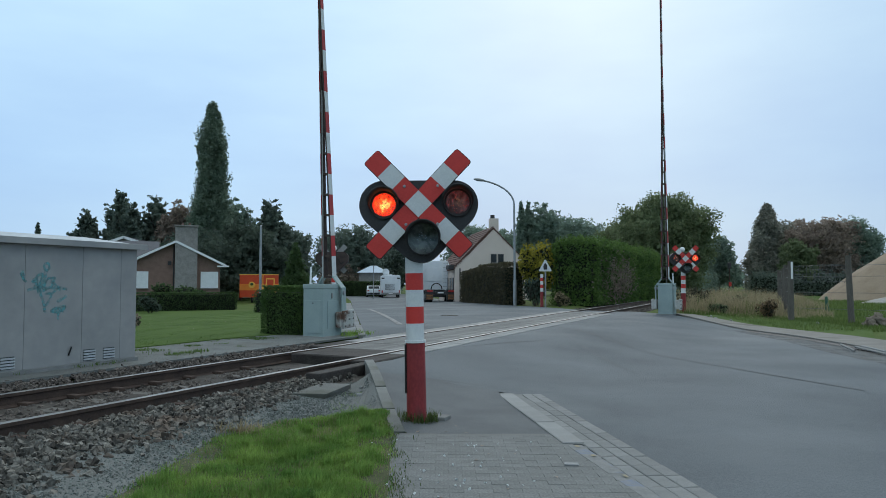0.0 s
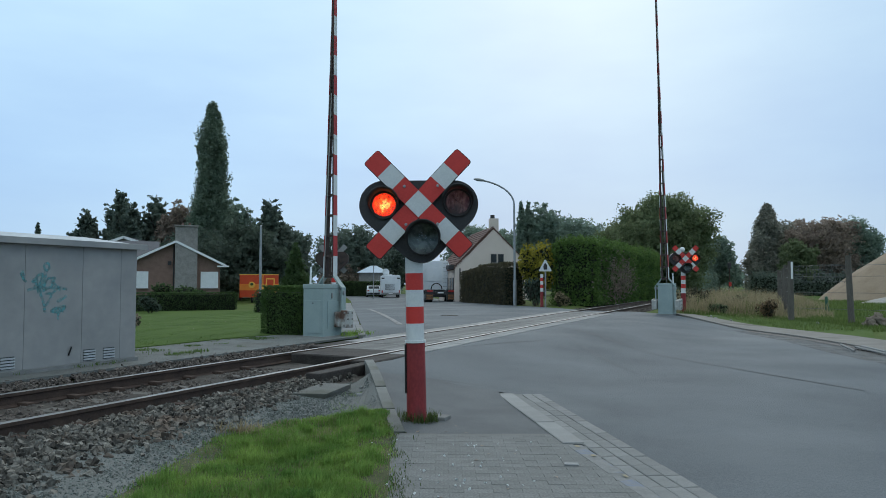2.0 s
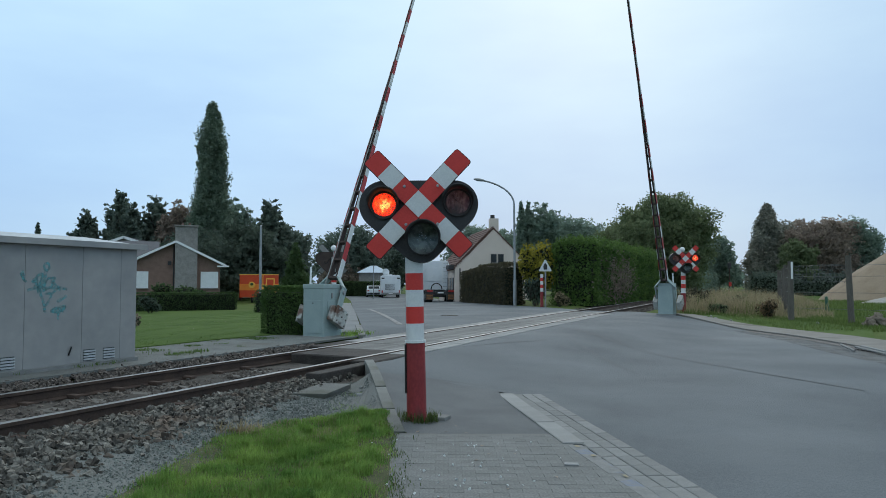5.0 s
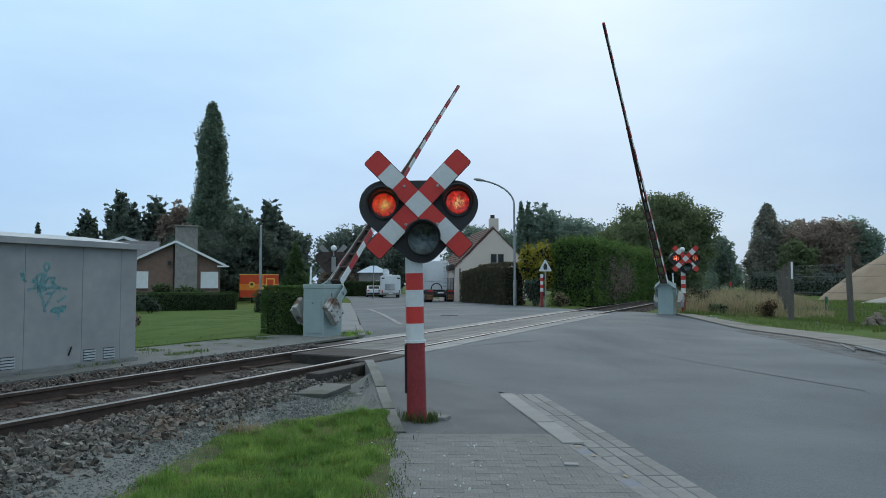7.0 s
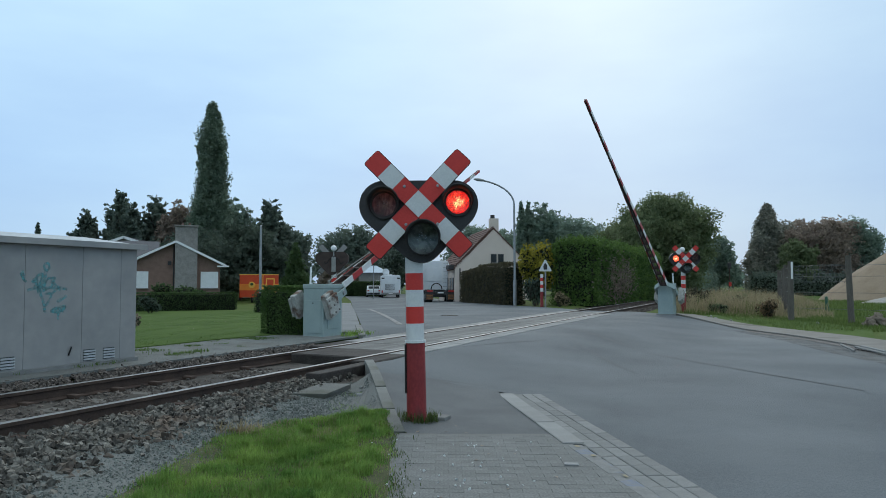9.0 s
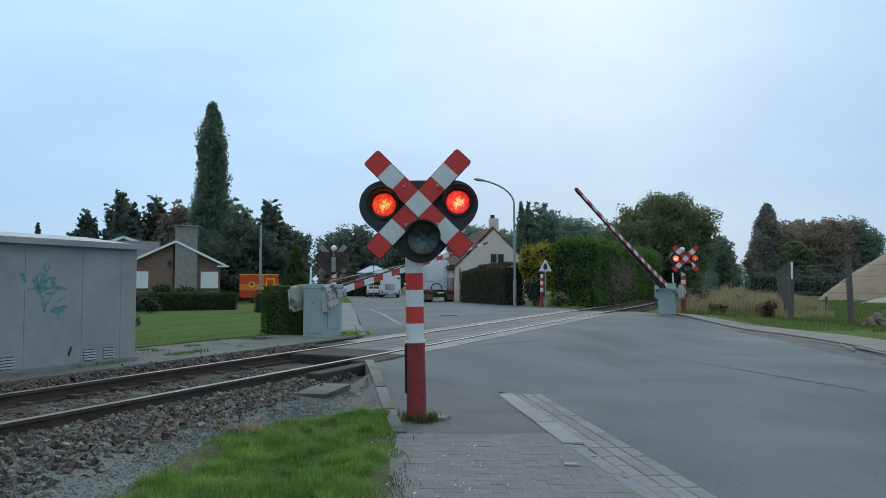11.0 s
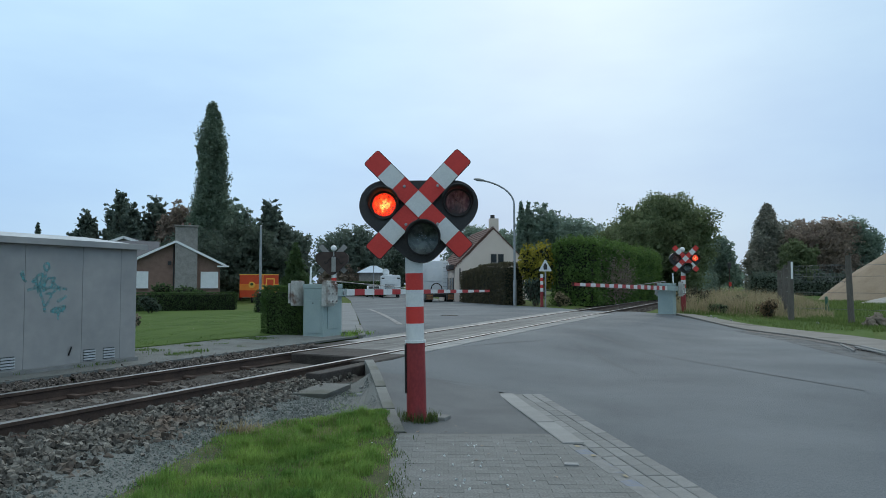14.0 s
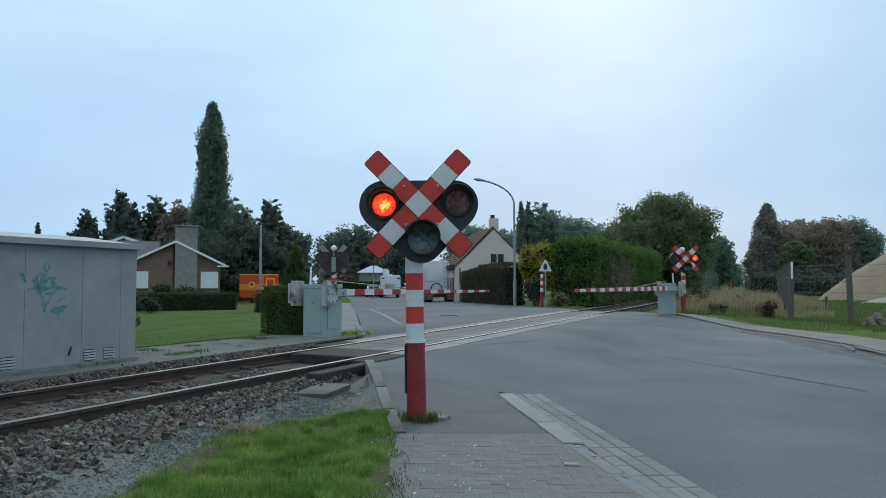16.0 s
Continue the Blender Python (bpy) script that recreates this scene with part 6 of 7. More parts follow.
def earth_clod():
    """A torn lump of earth and roots."""
    rnd, bm = random.Random(61), bmesh.new()
    for i in range(26):
        p = Vector((rnd.gauss(0, 0.16), rnd.gauss(0, 0.14), abs(rnd.gauss(0.16, 0.13))))
        r = bmesh.ops.create_icosphere(bm, subdivisions=2, radius=rnd.uniform(0.07, 0.17), matrix=Matrix.Translation(p))
        for v in r["verts"]:
            v.co += (v.co - p) * 0.7 * noise.noise(v.co * 9)
    for i in range(14):
        a = Vector((rnd.gauss(0, 0.15), rnd.gauss(0, 0.15), rnd.uniform(0.1, 0.4)))
        cyl_bm(0.012, 0.004, a, a + Vector((rnd.gauss(0, 0.2), rnd.gauss(0, 0.2), rnd.uniform(-0.1, 0.15))), 5, bm)
    ob = part("earth_clod", bm, M["dirt"], None)
    ob.matrix_basis = pose(14.72, 24.9, ground_z(14.72, 24.9) - 0.05)
    tagged(ob, "torn clod of earth and roots by the fence", "earth clod")


earth_clod()
heap("earth_bank", 16.6, 24.0, 1.9, 1.2, 0.25, M["dirt"], "low bank of bare earth", "earth bank", 9, 2.5)


def pipes():
    for a, b in (((8.68, 16.0, 0.10), (8.52, 15.2, 0.04)), ((8.94, 15.9, 0.06), (8.67, 14.3, 0.05)), ((9.02, 15.8, 0.08), (8.80, 14.2, 0.06))):
        ob = part("white_pipe", cyl_bm(0.026, 0.026, (a[0], a[1], ground_z(a[0], a[1]) + a[2]), (b[0], b[1], ground_z(b[0], b[1]) + b[2]), 8), M["kerb"], None)
        tagged(ob, "thin white pipe lying on the kerb", "pipe", "white pipes at the kerb")


pipes()


# ---- stones, grass and small ground things ----
def scatter_stones(name, spots, size, material, label, seed, category="stones", flat=0.75):
    """Broken stones as one heap: each a dented eight-cornered lump."""
    rng = np.random.default_rng(seed)
    spots = np.array(spots)
    n = len(spots)
    base = np.array([(-1, -1, -1), (1, -1, -1), (1, 1, -1), (-1, 1, -1), (-1, -1, 1), (1, -1, 1), (1, 1, 1), (-1, 1, 1)], float)
    tris = np.array([(0, 2, 1), (0, 3, 2), (4, 5, 6), (4, 6, 7), (0, 1, 5), (0, 5, 4), (1, 2, 6), (1, 6, 5), (2, 3, 7), (2, 7, 6), (3, 0, 4), (3, 4, 7)])
    v = base[None] * rng.uniform(0.45, 1.0, size=(n, 8, 3))
    v[:, 4:, :2] *= rng.uniform(0.35, 0.95, size=(n, 4, 2))
    s = size * rng.uniform(0.55, 1.35, size=(n, 1, 1)) / 1.6
    v = v * s * np.stack([rng.uniform(0.8, 1.3, n), rng.uniform(0.6, 1.0, n), rng.uniform(0.5, flat + 0.25, n)], 1)[:, None, :]
    q = rng.normal(size=(n, 4))
    q[:, 1:3] *= 0.45
    q /= np.linalg.norm(q, axis=1)[:, None]
    w, x, y, z = q.T
    R = np.stack([1 - 2 * (y * y + z * z), 2 * (x * y - w * z), 2 * (x * z + w * y), 2 * (x * y + w * z), 1 - 2 * (x * x + z * z), 2 * (y * z - w * x), 2 * (x * z - w * y), 2 * (y * z + w * x), 1 - 2 * (x * x + y * y)], 1).reshape(n, 3, 3)
    v = np.einsum("nij,nkj->nki", R, v) + spots[:, None, :]
    f = (tris[None] + 8 * np.arange(n)[:, None, None]).reshape(-1, 3)
    me = bpy.data.meshes.new(name)
    me.vertices.add(8 * n)
    me.vertices.foreach_set("co", v.astype(np.float32).ravel())
    me.loops.add(3 * len(f))
    me.loops.foreach_set("vertex_index", f.astype(np.int32).ravel())
    me.polygons.add(len(f))
    me.polygons.foreach_set("loop_start", np.arange(0, 3 * len(f), 3, dtype=np.int32))
    me.polygons.foreach_set("loop_total", np.full(len(f), 3, dtype=np.int32))
    me.materials.append(material)
    me.update(calc_edges=True)
    me.shade_flat()
    return tagged(new(name, me), label, category, kind="stuff")


def ballast():
    rng = np.random.default_rng(91)
    near, far, fine = [], [], []
    for i in range(36000):
        s, d = rng.uniform(-1.0, 9.8), rng.uniform(0.78, 2.75)
        edge = 2.02 - 0.13 * max(0.0, s - 3.0) + 0.22 * noise.noise(Vector((s * 1.3, d, 0)))
        p = at_track(s, d)
        if p.x > -0.62 - 0.179 * (p.y - 7.4) - 0.1:
            continue
        keep = 1.0 - smooth(edge - 0.35, edge + 0.25, d)
        if rng.random() > keep:
            continue
        z = max(bed_z(p.x, p.y) if d < 1.75 else -1, ground_z(p.x, p.y) - 0.02)
        near.append((p.x, p.y, z + rng.uniform(-0.01, 0.045)))
    for i in range(9000):
        s, d = rng.uniform(1.0, 12.5), rng.uniform(-2.05, -0.78)
        p = at_track(s, d)
        far.append((p.x, p.y, 0.10 + 0.09 * smooth(1.15, 1.8, -d) + rng.uniform(0, 0.05) - 0.03 * smooth(1.8, 2.05, -d)))
    for i in range(5000):
        s, d = rng.uniform(-1.0, 9.2), rng.uniform(-0.66, 0.66)
        p = at_track(s, d)
        far.append((p.x, p.y, 0.10 + rng.uniform(-0.03, 0.03)))
    for i in range(7000):
        s, d = rng.uniform(30, 60), rng.uniform(-2.2, 2.2)
        if abs(abs(d) - 0.75) < 0.12:
            continue
        p = at_track(s, d)
        far.append((p.x, p.y, 0.12 + rng.uniform(-0.02, 0.05)))
    for i in range(26000):
        s, d = rng.uniform(-1.5, 8.5), rng.uniform(1.5, 3.2)
        p = at_track(s, d)
        if p.x > -0.6 - 0.179 * (p.y - 7.4):
            continue
        fine.append((p.x, p.y, ground_z(p.x, p.y) + 0.004))
    scatter_stones("ballast_stones", near, 0.052, M["ballast"], "loose grey-brown broken ballast stones beside the rail", 92)
    scatter_stones("ballast_stones_rear", far, 0.055, M["ballast_rear"], "dark brown ballast stones along the track", 93)
    scatter_stones("gravel_chips", fine, 0.017, M["chips"], "small pale grey gravel chips", 94)


M["ballast_rear"] = surface("ballast_rusty", (0.065, 0.053, 0.045), (0.15, 0.13, 0.115), 0.9, scale=9, fine=60, bump=0.5, vary=0.4)
M["chips"] = surface("gravel_chip", (0.10, 0.112, 0.104), (0.21, 0.228, 0.214), 0.95, scale=9, fine=60, bump=0.3, vary=0.35)
M["meadow_grass"] = leafy("meadow_blades", (0.075, 0.125, 0.03), (0.165, 0.215, 0.07), 0.6)
M["lawn_blade"] = leafy("lawn_blades", (0.078, 0.135, 0.036), (0.125, 0.19, 0.055), 0.6)
M["weed"] = leafy("weed_leaves", (0.05, 0.085, 0.025), (0.11, 0.15, 0.05), 4.0)
ballast()


def blades(name, spots, heights, widths, material, label, seed, lean=0.35, category="grass"):
    """Bent grass blades, two faces each, as one growth."""
    rng = np.random.default_rng(seed)
    p = np.array(spots)
    n = len(p)
    a = rng.uniform(0, 2 * np.pi, n)
    dirv = np.stack([np.cos(a), np.sin(a), np.zeros(n)], 1)
    side = np.stack([-np.sin(a), np.cos(a), np.zeros(n)], 1)
    h, w = np.array(heights)[:, None], np.array(widths)[:, None]
    bend = rng.uniform(0.1, 1.0, size=(n, 1)) * lean
    up = np.array([0, 0, 1.0])
    m = p + up * h * 0.55 + dirv * h * bend * 0.35
    t = p + up * h * (1 - 0.25 * bend) + dirv * h * bend
    v = np.stack([p - side * w, p + side * w, m + side * w * 0.7, m - side * w * 0.7, t], 1).reshape(-1, 3)
    me = bpy.data.meshes.new(name)
    me.vertices.add(5 * n)
    me.vertices.foreach_set("co", v.astype(np.float32).ravel())
    k = 5 * np.arange(n, dtype=np.int32)[:, None]
    li = np.concatenate([k + np.array([[0, 1, 2, 3]]), k + np.array([[3, 2, 4]])], 1).astype(np.int32)
    me.loops.add(7 * n)
    me.loops.foreach_set("vertex_index", li.ravel())
    me.polygons.add(2 * n)
    st = np.stack([7 * np.arange(n), 7 * np.arange(n) + 4], 1).astype(np.int32)
    me.polygons.foreach_set("loop_start", st.ravel())
    me.polygons.foreach_set("loop_total", np.tile(np.array([4, 3], dtype=np.int32), n))
    me.materials.append(material)
    me.update(calc_edges=True)
    return tagged(new(name, me), label, category, kind="stuff")


def lerp_line(line, y):
    for a, b in zip(line, line[1:]):
        if a[1] <= y <= b[1]:
            return a[0] + (b[0] - a[0]) * (y - a[1]) / (b[1] - a[1])
    return line[-1][0]


grass_left = [(-3.6, -8), (-2.7, 2.2), (-2.14, 4.8), (-2.03, 6.0), (-1.90, 6.8), (-1.50, 7.3), (-0.98, 7.68), (-0.72, 7.8)]
grass_right = [(0.4, -8), (-0.28, 2.2), (-0.37, 4.9), (-0.44, 6.3), (-0.56, 7.4), (-0.62, 7.8)]
tagged(sheet("grass_bed", grass_left, grass_right, 24, 10, 0.012, M["grass_soil"], 0.05, 0.02), "soil under the tufted green grass", "grass bed", kind="structure")


def near_grass():
    rng = np.random.default_rng(95)
    g, gh, gw, dr, dh, dw = [], [], [], [], [], []
    for i in range(120000):
        y = rng.uniform(3.0, 7.85)
        a, b = lerp_line(grass_left, y), lerp_line(grass_right, y)
        x = rng.uniform(a - 0.06, b + 0.05)
        tuft = noise.noise(Vector((x * 3.1, y * 3.1, 0.3)))
        thick = noise.noise(Vector((x * 0.9, y * 0.9, 5.3)))
        rag = 0.42 * noise.noise(Vector((x * 2.3, y * 2.3, 7.7)))
        edge = smooth(0, 0.3, x - a + rag) * smooth(0, 0.22, b - x + 0.7 * rag) * (1 - 0.9 * smooth(7.5, 8.0, y))
        if rng.random() > 0.15 + 0.85 * edge * (0.75 + 0.5 * thick):
            continue
        z = ground_z(x, y) + 0.005
        clump = max(0.0, noise.noise(Vector((x * 7.5, y * 7.5, 2.1))))
        h = (0.02 + 0.10 * max(0, tuft + 0.2) ** 1.5 + 0.12 * clump ** 1.5 + rng.uniform(0, 0.035)) * (0.5 + 0.5 * edge)
        if rng.random() < 0.08 + 0.9 * max(0.0, -thick - 0.1) + 0.5 * max(0.0, -tuft - 0.25) + 0.3 * (1 - edge):
            dr.append((x, y, z)), dh.append(h * 0.8), dw.append(0.0022)
        else:
            g.append((x, y, z)), gh.append(h), gw.append(rng.uniform(0.0018, 0.0038))
    # taller tufts and broad weeds, here and there
    for k in range(34):
        cy = rng.uniform(3.9, 7.6)
        cx = rng.uniform(lerp_line(grass_left, cy) + 0.12, lerp_line(grass_right, cy) - 0.06)
        rr, hh = rng.uniform(0.03, 0.10), rng.uniform(0.08, 0.17)
        for i in range(int(90 * rr / 0.06)):
            a, q = rng.uniform(0, 6.28), rr * math.sqrt(rng.random())
            x, y = cx + q * math.cos(a), cy + q * math.sin(a)
            g.append((x, y, ground_z(x, y))), gh.append(hh * rng.uniform(0.5, 1.1)), gw.append(rng.uniform(0.002, 0.005))
    for i in range(2600):
        x, y = rng.normal(-0.92, 0.14), rng.uniform(7.7, 9.3)
        if x > -0.68 - 0.179 * (y - 7.4) or noise.noise(Vector((x * 4, y * 4, 1))) < -0.1:
            continue
        g.append((x, y, ground_z(x, y))), gh.append(rng.uniform(0.01, 0.035)), gw.append(0.002)
    blades("grass", g, gh, gw, M["grass"], "lush green tufted grass beside the pavement", 96, 0.7)
    blades("dry_grass", dr, dh, dw, M["straw"], "dry yellowed blades among the grass", 97, 0.9)
    # weeds creeping over the pavement edge, and round the post
    w, wh, ww = [], [], []
    for i in range(1100):
        y = rng.uniform(4.2, 7.5)
        x = lerp_line(grass_right, y) + abs(rng.normal()) * 0.09
        if noise.noise(Vector((x * 5, y * 1.7, 8))) < 0.12:
            continue
        w.append((x, y, ground_z(x, y) + 0.01)), wh.append(rng.uniform(0.012, 0.04)), ww.append(0.003)
    for i in range(520):
        a, r = rng.uniform(0, 6.28), 0.10 + abs(rng.normal()) * 0.05
        x, y = -0.25 + r * math.cos(a) * 1.2, 7.60 + r * math.sin(a)
        w.append((x, y, 0.01)), wh.append(rng.uniform(0.03, 0.15)), ww.append(rng.uniform(0.0018, 0.0042))
    blades("weeds", w, wh, ww, M["weed"], "straggling weeds at the foot of the signal post", 98, 0.8)
    t, th, tw = [], [], []
    for i in range(160):
        a, r = rng.uniform(0, 6.28), rng.uniform(0, 0.16)
        t.append((-1.86 + r * math.cos(a) * 1.6, 6.75 + r * math.sin(a), ground_z(-1.86, 6.75))), th.append(rng.uniform(0.06, 0.16)), tw.append(0.004)
    blades("straw_tuft", t, th, tw, M["straw"], "dry straw tuft at the grass edge", 99, 1.3)


near_grass()


def verge_grass():
    rng = np.random.default_rng(101)
    s1, h1, w1, s2, h2, w2 = [], [], [], [], [], []
    for i in range(52000):
        s, d = rng.uniform(30.5, 62), rng.uniform(2.6, 9.4)
        p = at_track(s, d)
        if p.y < 28.6 or p.x < 9.6:
            continue
        front = smooth(29.0, 31.5, p.y - 0.0 * p.x)
        hgt = (0.14 + 0.72 * front * (0.75 + 0.9 * noise.noise(Vector((p.x * 0.45, p.y * 0.3, 9))))) * rng.uniform(0.35, 1.3)
        if d > 7.2 and p.y < 33:
            hgt *= 0.5
        green = noise.noise(Vector((p.x * 0.5, p.y * 0.5, 2))) + (0.5 if front < 0.3 else -0.35)
        q = (p.x, p.y, ground_z(p.x, p.y) - 0.03)
        if green > rng.uniform(-0.35, 0.5):
            s2.append(q), h2.append(hgt * 0.8), w2.append(rng.uniform(0.006, 0.012))
        else:
            s1.append(q), h1.append(hgt), w1.append(rng.uniform(0.004, 0.010))
    for i in range(26000):
        x, y = rng.uniform(9.9, 19.0), rng.uniform(22.0, 31)
        if x < 10.75 + max(0, (24 - y) * 0.02):
            continue
        s2.append((x, y, ground_z(x, y) - 0.03)), h2.append(rng.uniform(0.05, 0.16)), w2.append(0.007)
    blades("tall_dry_grass", s1, h1, w1, M["straw"], "tall straw-coloured dry grass beside the railway", 102, 1.0)
    blades("verge_grass", s2, h2, w2, M["meadow_grass"], "green verge grass beside the footway", 103, 0.6)
    mg, mh, mw = [], [], []
    for i in range(30000):
        y = rng.uniform(26, 62)
        x = rng.uniform(0.47 * y + 0.8, 0.47 * y + 16)
        mg.append((x, y, ground_z(x, y))), mh.append(rng.uniform(0.08, 0.26) * (1 + 0.8 * noise.noise(Vector((x * 0.4, y * 0.3, 4))))), mw.append(rng.uniform(0.008, 0.016))
    blades("meadow_grass", mg, mh, mw, M["meadow_grass"], "uneven meadow grass behind the fence", 105, 0.8)
    lg, lh, lw = [], [], []
    for i in range(95000):
        s, dd = 6.5 + 29 * rng.random() ** 1.5, -3.9 - 17 * rng.random() ** 1.3
        p = at_track(s, dd)
        if p.x > -3.5 - 0.12 * (p.y - 17):
            continue
        lg.append((p.x, p.y, ground_z(p.x, p.y) + 0.025)), lh.append(rng.uniform(0.006, 0.018)), lw.append(rng.uniform(0.004, 0.008))
    for i in range(2600):
        s, dd = rng.uniform(3, 11), -2.35 + abs(rng.normal()) * 0.12
        if noise.noise(Vector((s * 1.1, 3, 1))) < 0.0:
            continue
        p = at_track(s, dd)
        lg.append((p.x, p.y, ground_z(p.x, p.y) + 0.02)), lh.append(rng.uniform(0.02, 0.07)), lw.append(0.005)
    for i in range(3500):
        s, dd = rng.uniform(8.5, 13), rng.normal(-3.3, 0.2)
        if noise.noise(Vector((s * 1.3, dd * 2, 6))) < 0.1:
            continue
        p = at_track(s, dd)
        lg.append((p.x, p.y, ground_z(p.x, p.y) + 0.015)), lh.append(rng.uniform(0.02, 0.05)), lw.append(0.005)
    blades("lawn_grass", lg, lh, lw, M["lawn_blade"], "short mown lawn grass", 106, 0.7)
    t, th, tw = [], [], []
    for i in range(500):
        x, y = rng.normal(-2.05, 0.18), rng.normal(16.9, 0.4)
        t.append((x, y, ground_z(x, y))), th.append(rng.uniform(0.03, 0.12)), tw.append(0.006)
    blades("grass_patch", t, th, tw, M["grass"], "small patch of grass by the barrier machine", 104, 0.7)


tagged(sheet("meadow", [(13.8, 30), (15.2, 38), (17.5, 47), (30, 88)], [(34, 22), (40, 40), (60, 60), (80, 100)], 30, 16, 0.02, M["lawn"], 0.05, 0.06), "rough green meadow behind the wire fence", "meadow", kind="structure")
tagged(sheet("verge_lawn", [(10.65, 18.0), (10.75, 22), (10.3, 25.6), (9.9, 28.4)], [(13.2, 22.6), (13.6, 24.6), (13.9, 27.5), (13.4, 30.5)], 14, 6, 0.02, M["lawn"], 0.05, 0.03), "strip of grass between footway and fence", "verge", kind="structure")
verge_grass()


# seams of tar and a damp gutter in the road
def seam(points, width, label):
    pts = [Vector((*p, 0)) for p in points]
    L, R = [], []
    for i, p in enumerate(pts):
        t = (pts[min(i + 1, len(pts) - 1)] - pts[max(i - 1, 0)]).normalized()
        n = Vector((-t.y, t.x, 0)) * width / 2 * (0.6 + 0.8 * random.random())
        L.append((p + n).xy[:])
        R.append((p - n).xy[:])
    tagged(sheet("tar_seam", L, R, 60, 2, 0.0085, M["tar"]), label, "tar seam", "tar seams of the road", "structure")


M["panel_light"] = surface("crossing_edge_slab", (0.19, 0.192, 0.188), (0.31, 0.31, 0.302), 0.85, scale=1.6, fine=40, bump=0.3, vary=0.15, stain=(0.12, 0.117, 0.112), stain_at=0.54, aniso=(5.0, 0.35, 1.0))
M["kerb_dark"] = surface("mossy_kerb", (0.115, 0.12, 0.112), (0.19, 0.195, 0.185), 0.9, scale=3, fine=80, bump=0.4, stain=(0.10, 0.105, 0.085), stain_at=0.52, vary=0.15)
M["tar"] = surface("tar_seam", (0.078, 0.088, 0.095), (0.125, 0.136, 0.143), 0.84, scale=3, fine=60, bump=0.4)
M["damp"] = surface("damp_gutter", (0.055, 0.052, 0.05), (0.10, 0.095, 0.088), 0.7, scale=2, fine=50, bump=0.3)
M["sandy"] = surface("sandy_roadside", (0.15, 0.145, 0.135), (0.21, 0.20, 0.185), 0.9, scale=1.2, fine=60, bump=0.3)
seam([(2.95, 20.0), (3.45, 17.9), (3.95, 15.8), (4.5, 13.7), (5.05, 11.7), (5.6, 9.8)], 0.06, "dark tar seam along the road")
seam([(2.73, 16.4), (2.85, 14.6), (3.0, 12.8), (3.09, 11.6)], 0.05, "dark crack in the asphalt")
seam([(0.2, 13.2), (1.2, 14.4), (2.1, 15.2)], 0.03, "thin crack in the asphalt")
tagged(sheet("damp_gutter", [(8.80, 6), (8.82, 12), (8.92, 15.4), (9.12, 18.5), (9.0, 22)], [(9.10, 6), (9.12, 12), (9.2, 15.4), (9.42, 18.5), (9.25, 22)], 24, 3, 0.014, M["damp"]), "dark damp gutter along the kerb", "gutter", kind="structure")
sd_n, sd_l = M["sandy"].node_tree.nodes, M["sandy"].node_tree.links
sd_noise, sd_map = sd_n.new("ShaderNodeTexNoise"), sd_n.new("ShaderNodeMapRange")
sd_noise.inputs["Scale"].default_value, sd_noise.inputs["Detail"].default_value = 2.2, 6.0
sd_map.inputs["From Min"].default_value, sd_map.inputs["From Max"].default_value = 0.30, 0.78
sd_map.inputs["To Max"].default_value = 0.75
sd_l.new(sd_n["Texture Coordinate"].outputs["Object"], sd_noise.inputs["Vector"])
sd_l.new(sd_noise.outputs["Fac"], sd_map.inputs["Value"])
sd_l.new(sd_map.outputs["Result"], sd_n["Principled BSDF"].inputs["Alpha"])
tagged(sheet("sandy_edge", [(7.7, 6), (7.7, 12), (8.0, 15.4), (8.5, 18.5), (8.7, 22)], [(8.79, 6), (8.81, 12), (8.91, 15.4), (9.11, 18.5), (8.98, 22)], 60, 4, 0.0085, M["sandy"]), "sandy dusty edge of the road", "road edge", kind="structure")


tagged(sheet("edge_line", [(-1.30, 21.0), (-2.2, 27.0), (-4.1, 39.5)], [(-1.14, 21.0), (-2.04, 27.0), (-3.94, 39.5)], 30, 2, 0.014, M["panel_light"]), "worn pale edge line on the far street", "road marking", kind="structure")


def drain_cover():
    ob = part("drain_cover", cyl_bm(0.32, 0.32, (0, 0, -0.02), (0, 0, 0.012), 24), M["damp"], None)
    ob.matrix_basis = pose(0.23, 27.1, ground_z(0.23, 27.1) + 0.012)
    tagged(ob, "dark iron drain cover in the far road", "drain cover")


drain_cover()


def concrete_slab():
    bm = box_bm(0.43, 0.80, 0.07, (0, 0, 0), 0.008)
    for v in bm.verts:
        v.co.x += 0.05 * noise.noise(v.co * 9)
        v.co.y += 0.05 * noise.noise(v.co * 7 + Vector((4, 0, 0)))
    ob = part("concrete_slab", bm, M["kerb_dark"], None)
    ob.matrix_basis = pose(-1.46, 8.95, ground_z(-1.46, 8.95) + 0.012, 1.0, -1, -16)
    tagged(ob, "loose weathered concrete slab lying on the gravel", "concrete slab")
    bm = box_bm(0.24, 0.18, 0.06, (0, 0, 0), 0.012)
    ob = part("concrete_block", bm, M["concrete"], None)
    ob.matrix_basis = pose(-0.06, 7.72, 0.015, 0, 0, -20)
    tagged(ob, "small concrete footing block beside the signal post", "concrete block")
    for i, (x, y) in enumerate(((-1.02, 9.2), (-1.0, 8.8), (9.9, 26.6), (10.3, 26.2), (13.4, 26.2), (10.1, 27.6))):
        bm = bmesh.new()
        bmesh.ops.create_icosphere(bm, subdivisions=1, radius=(0.03 if y < 20 else 0.06) + 0.01 * (i % 3))
        for v in bm.verts:
            v.co *= random.uniform(0.6, 1.1)
        ob = part("pale_stone", bm, M["kerb"], None)
        ob.matrix_basis = pose(x, y, ground_z(x, y) + 0.03)
        tagged(ob, "pale loose stone lying on the ground", "stone", "pale stones")


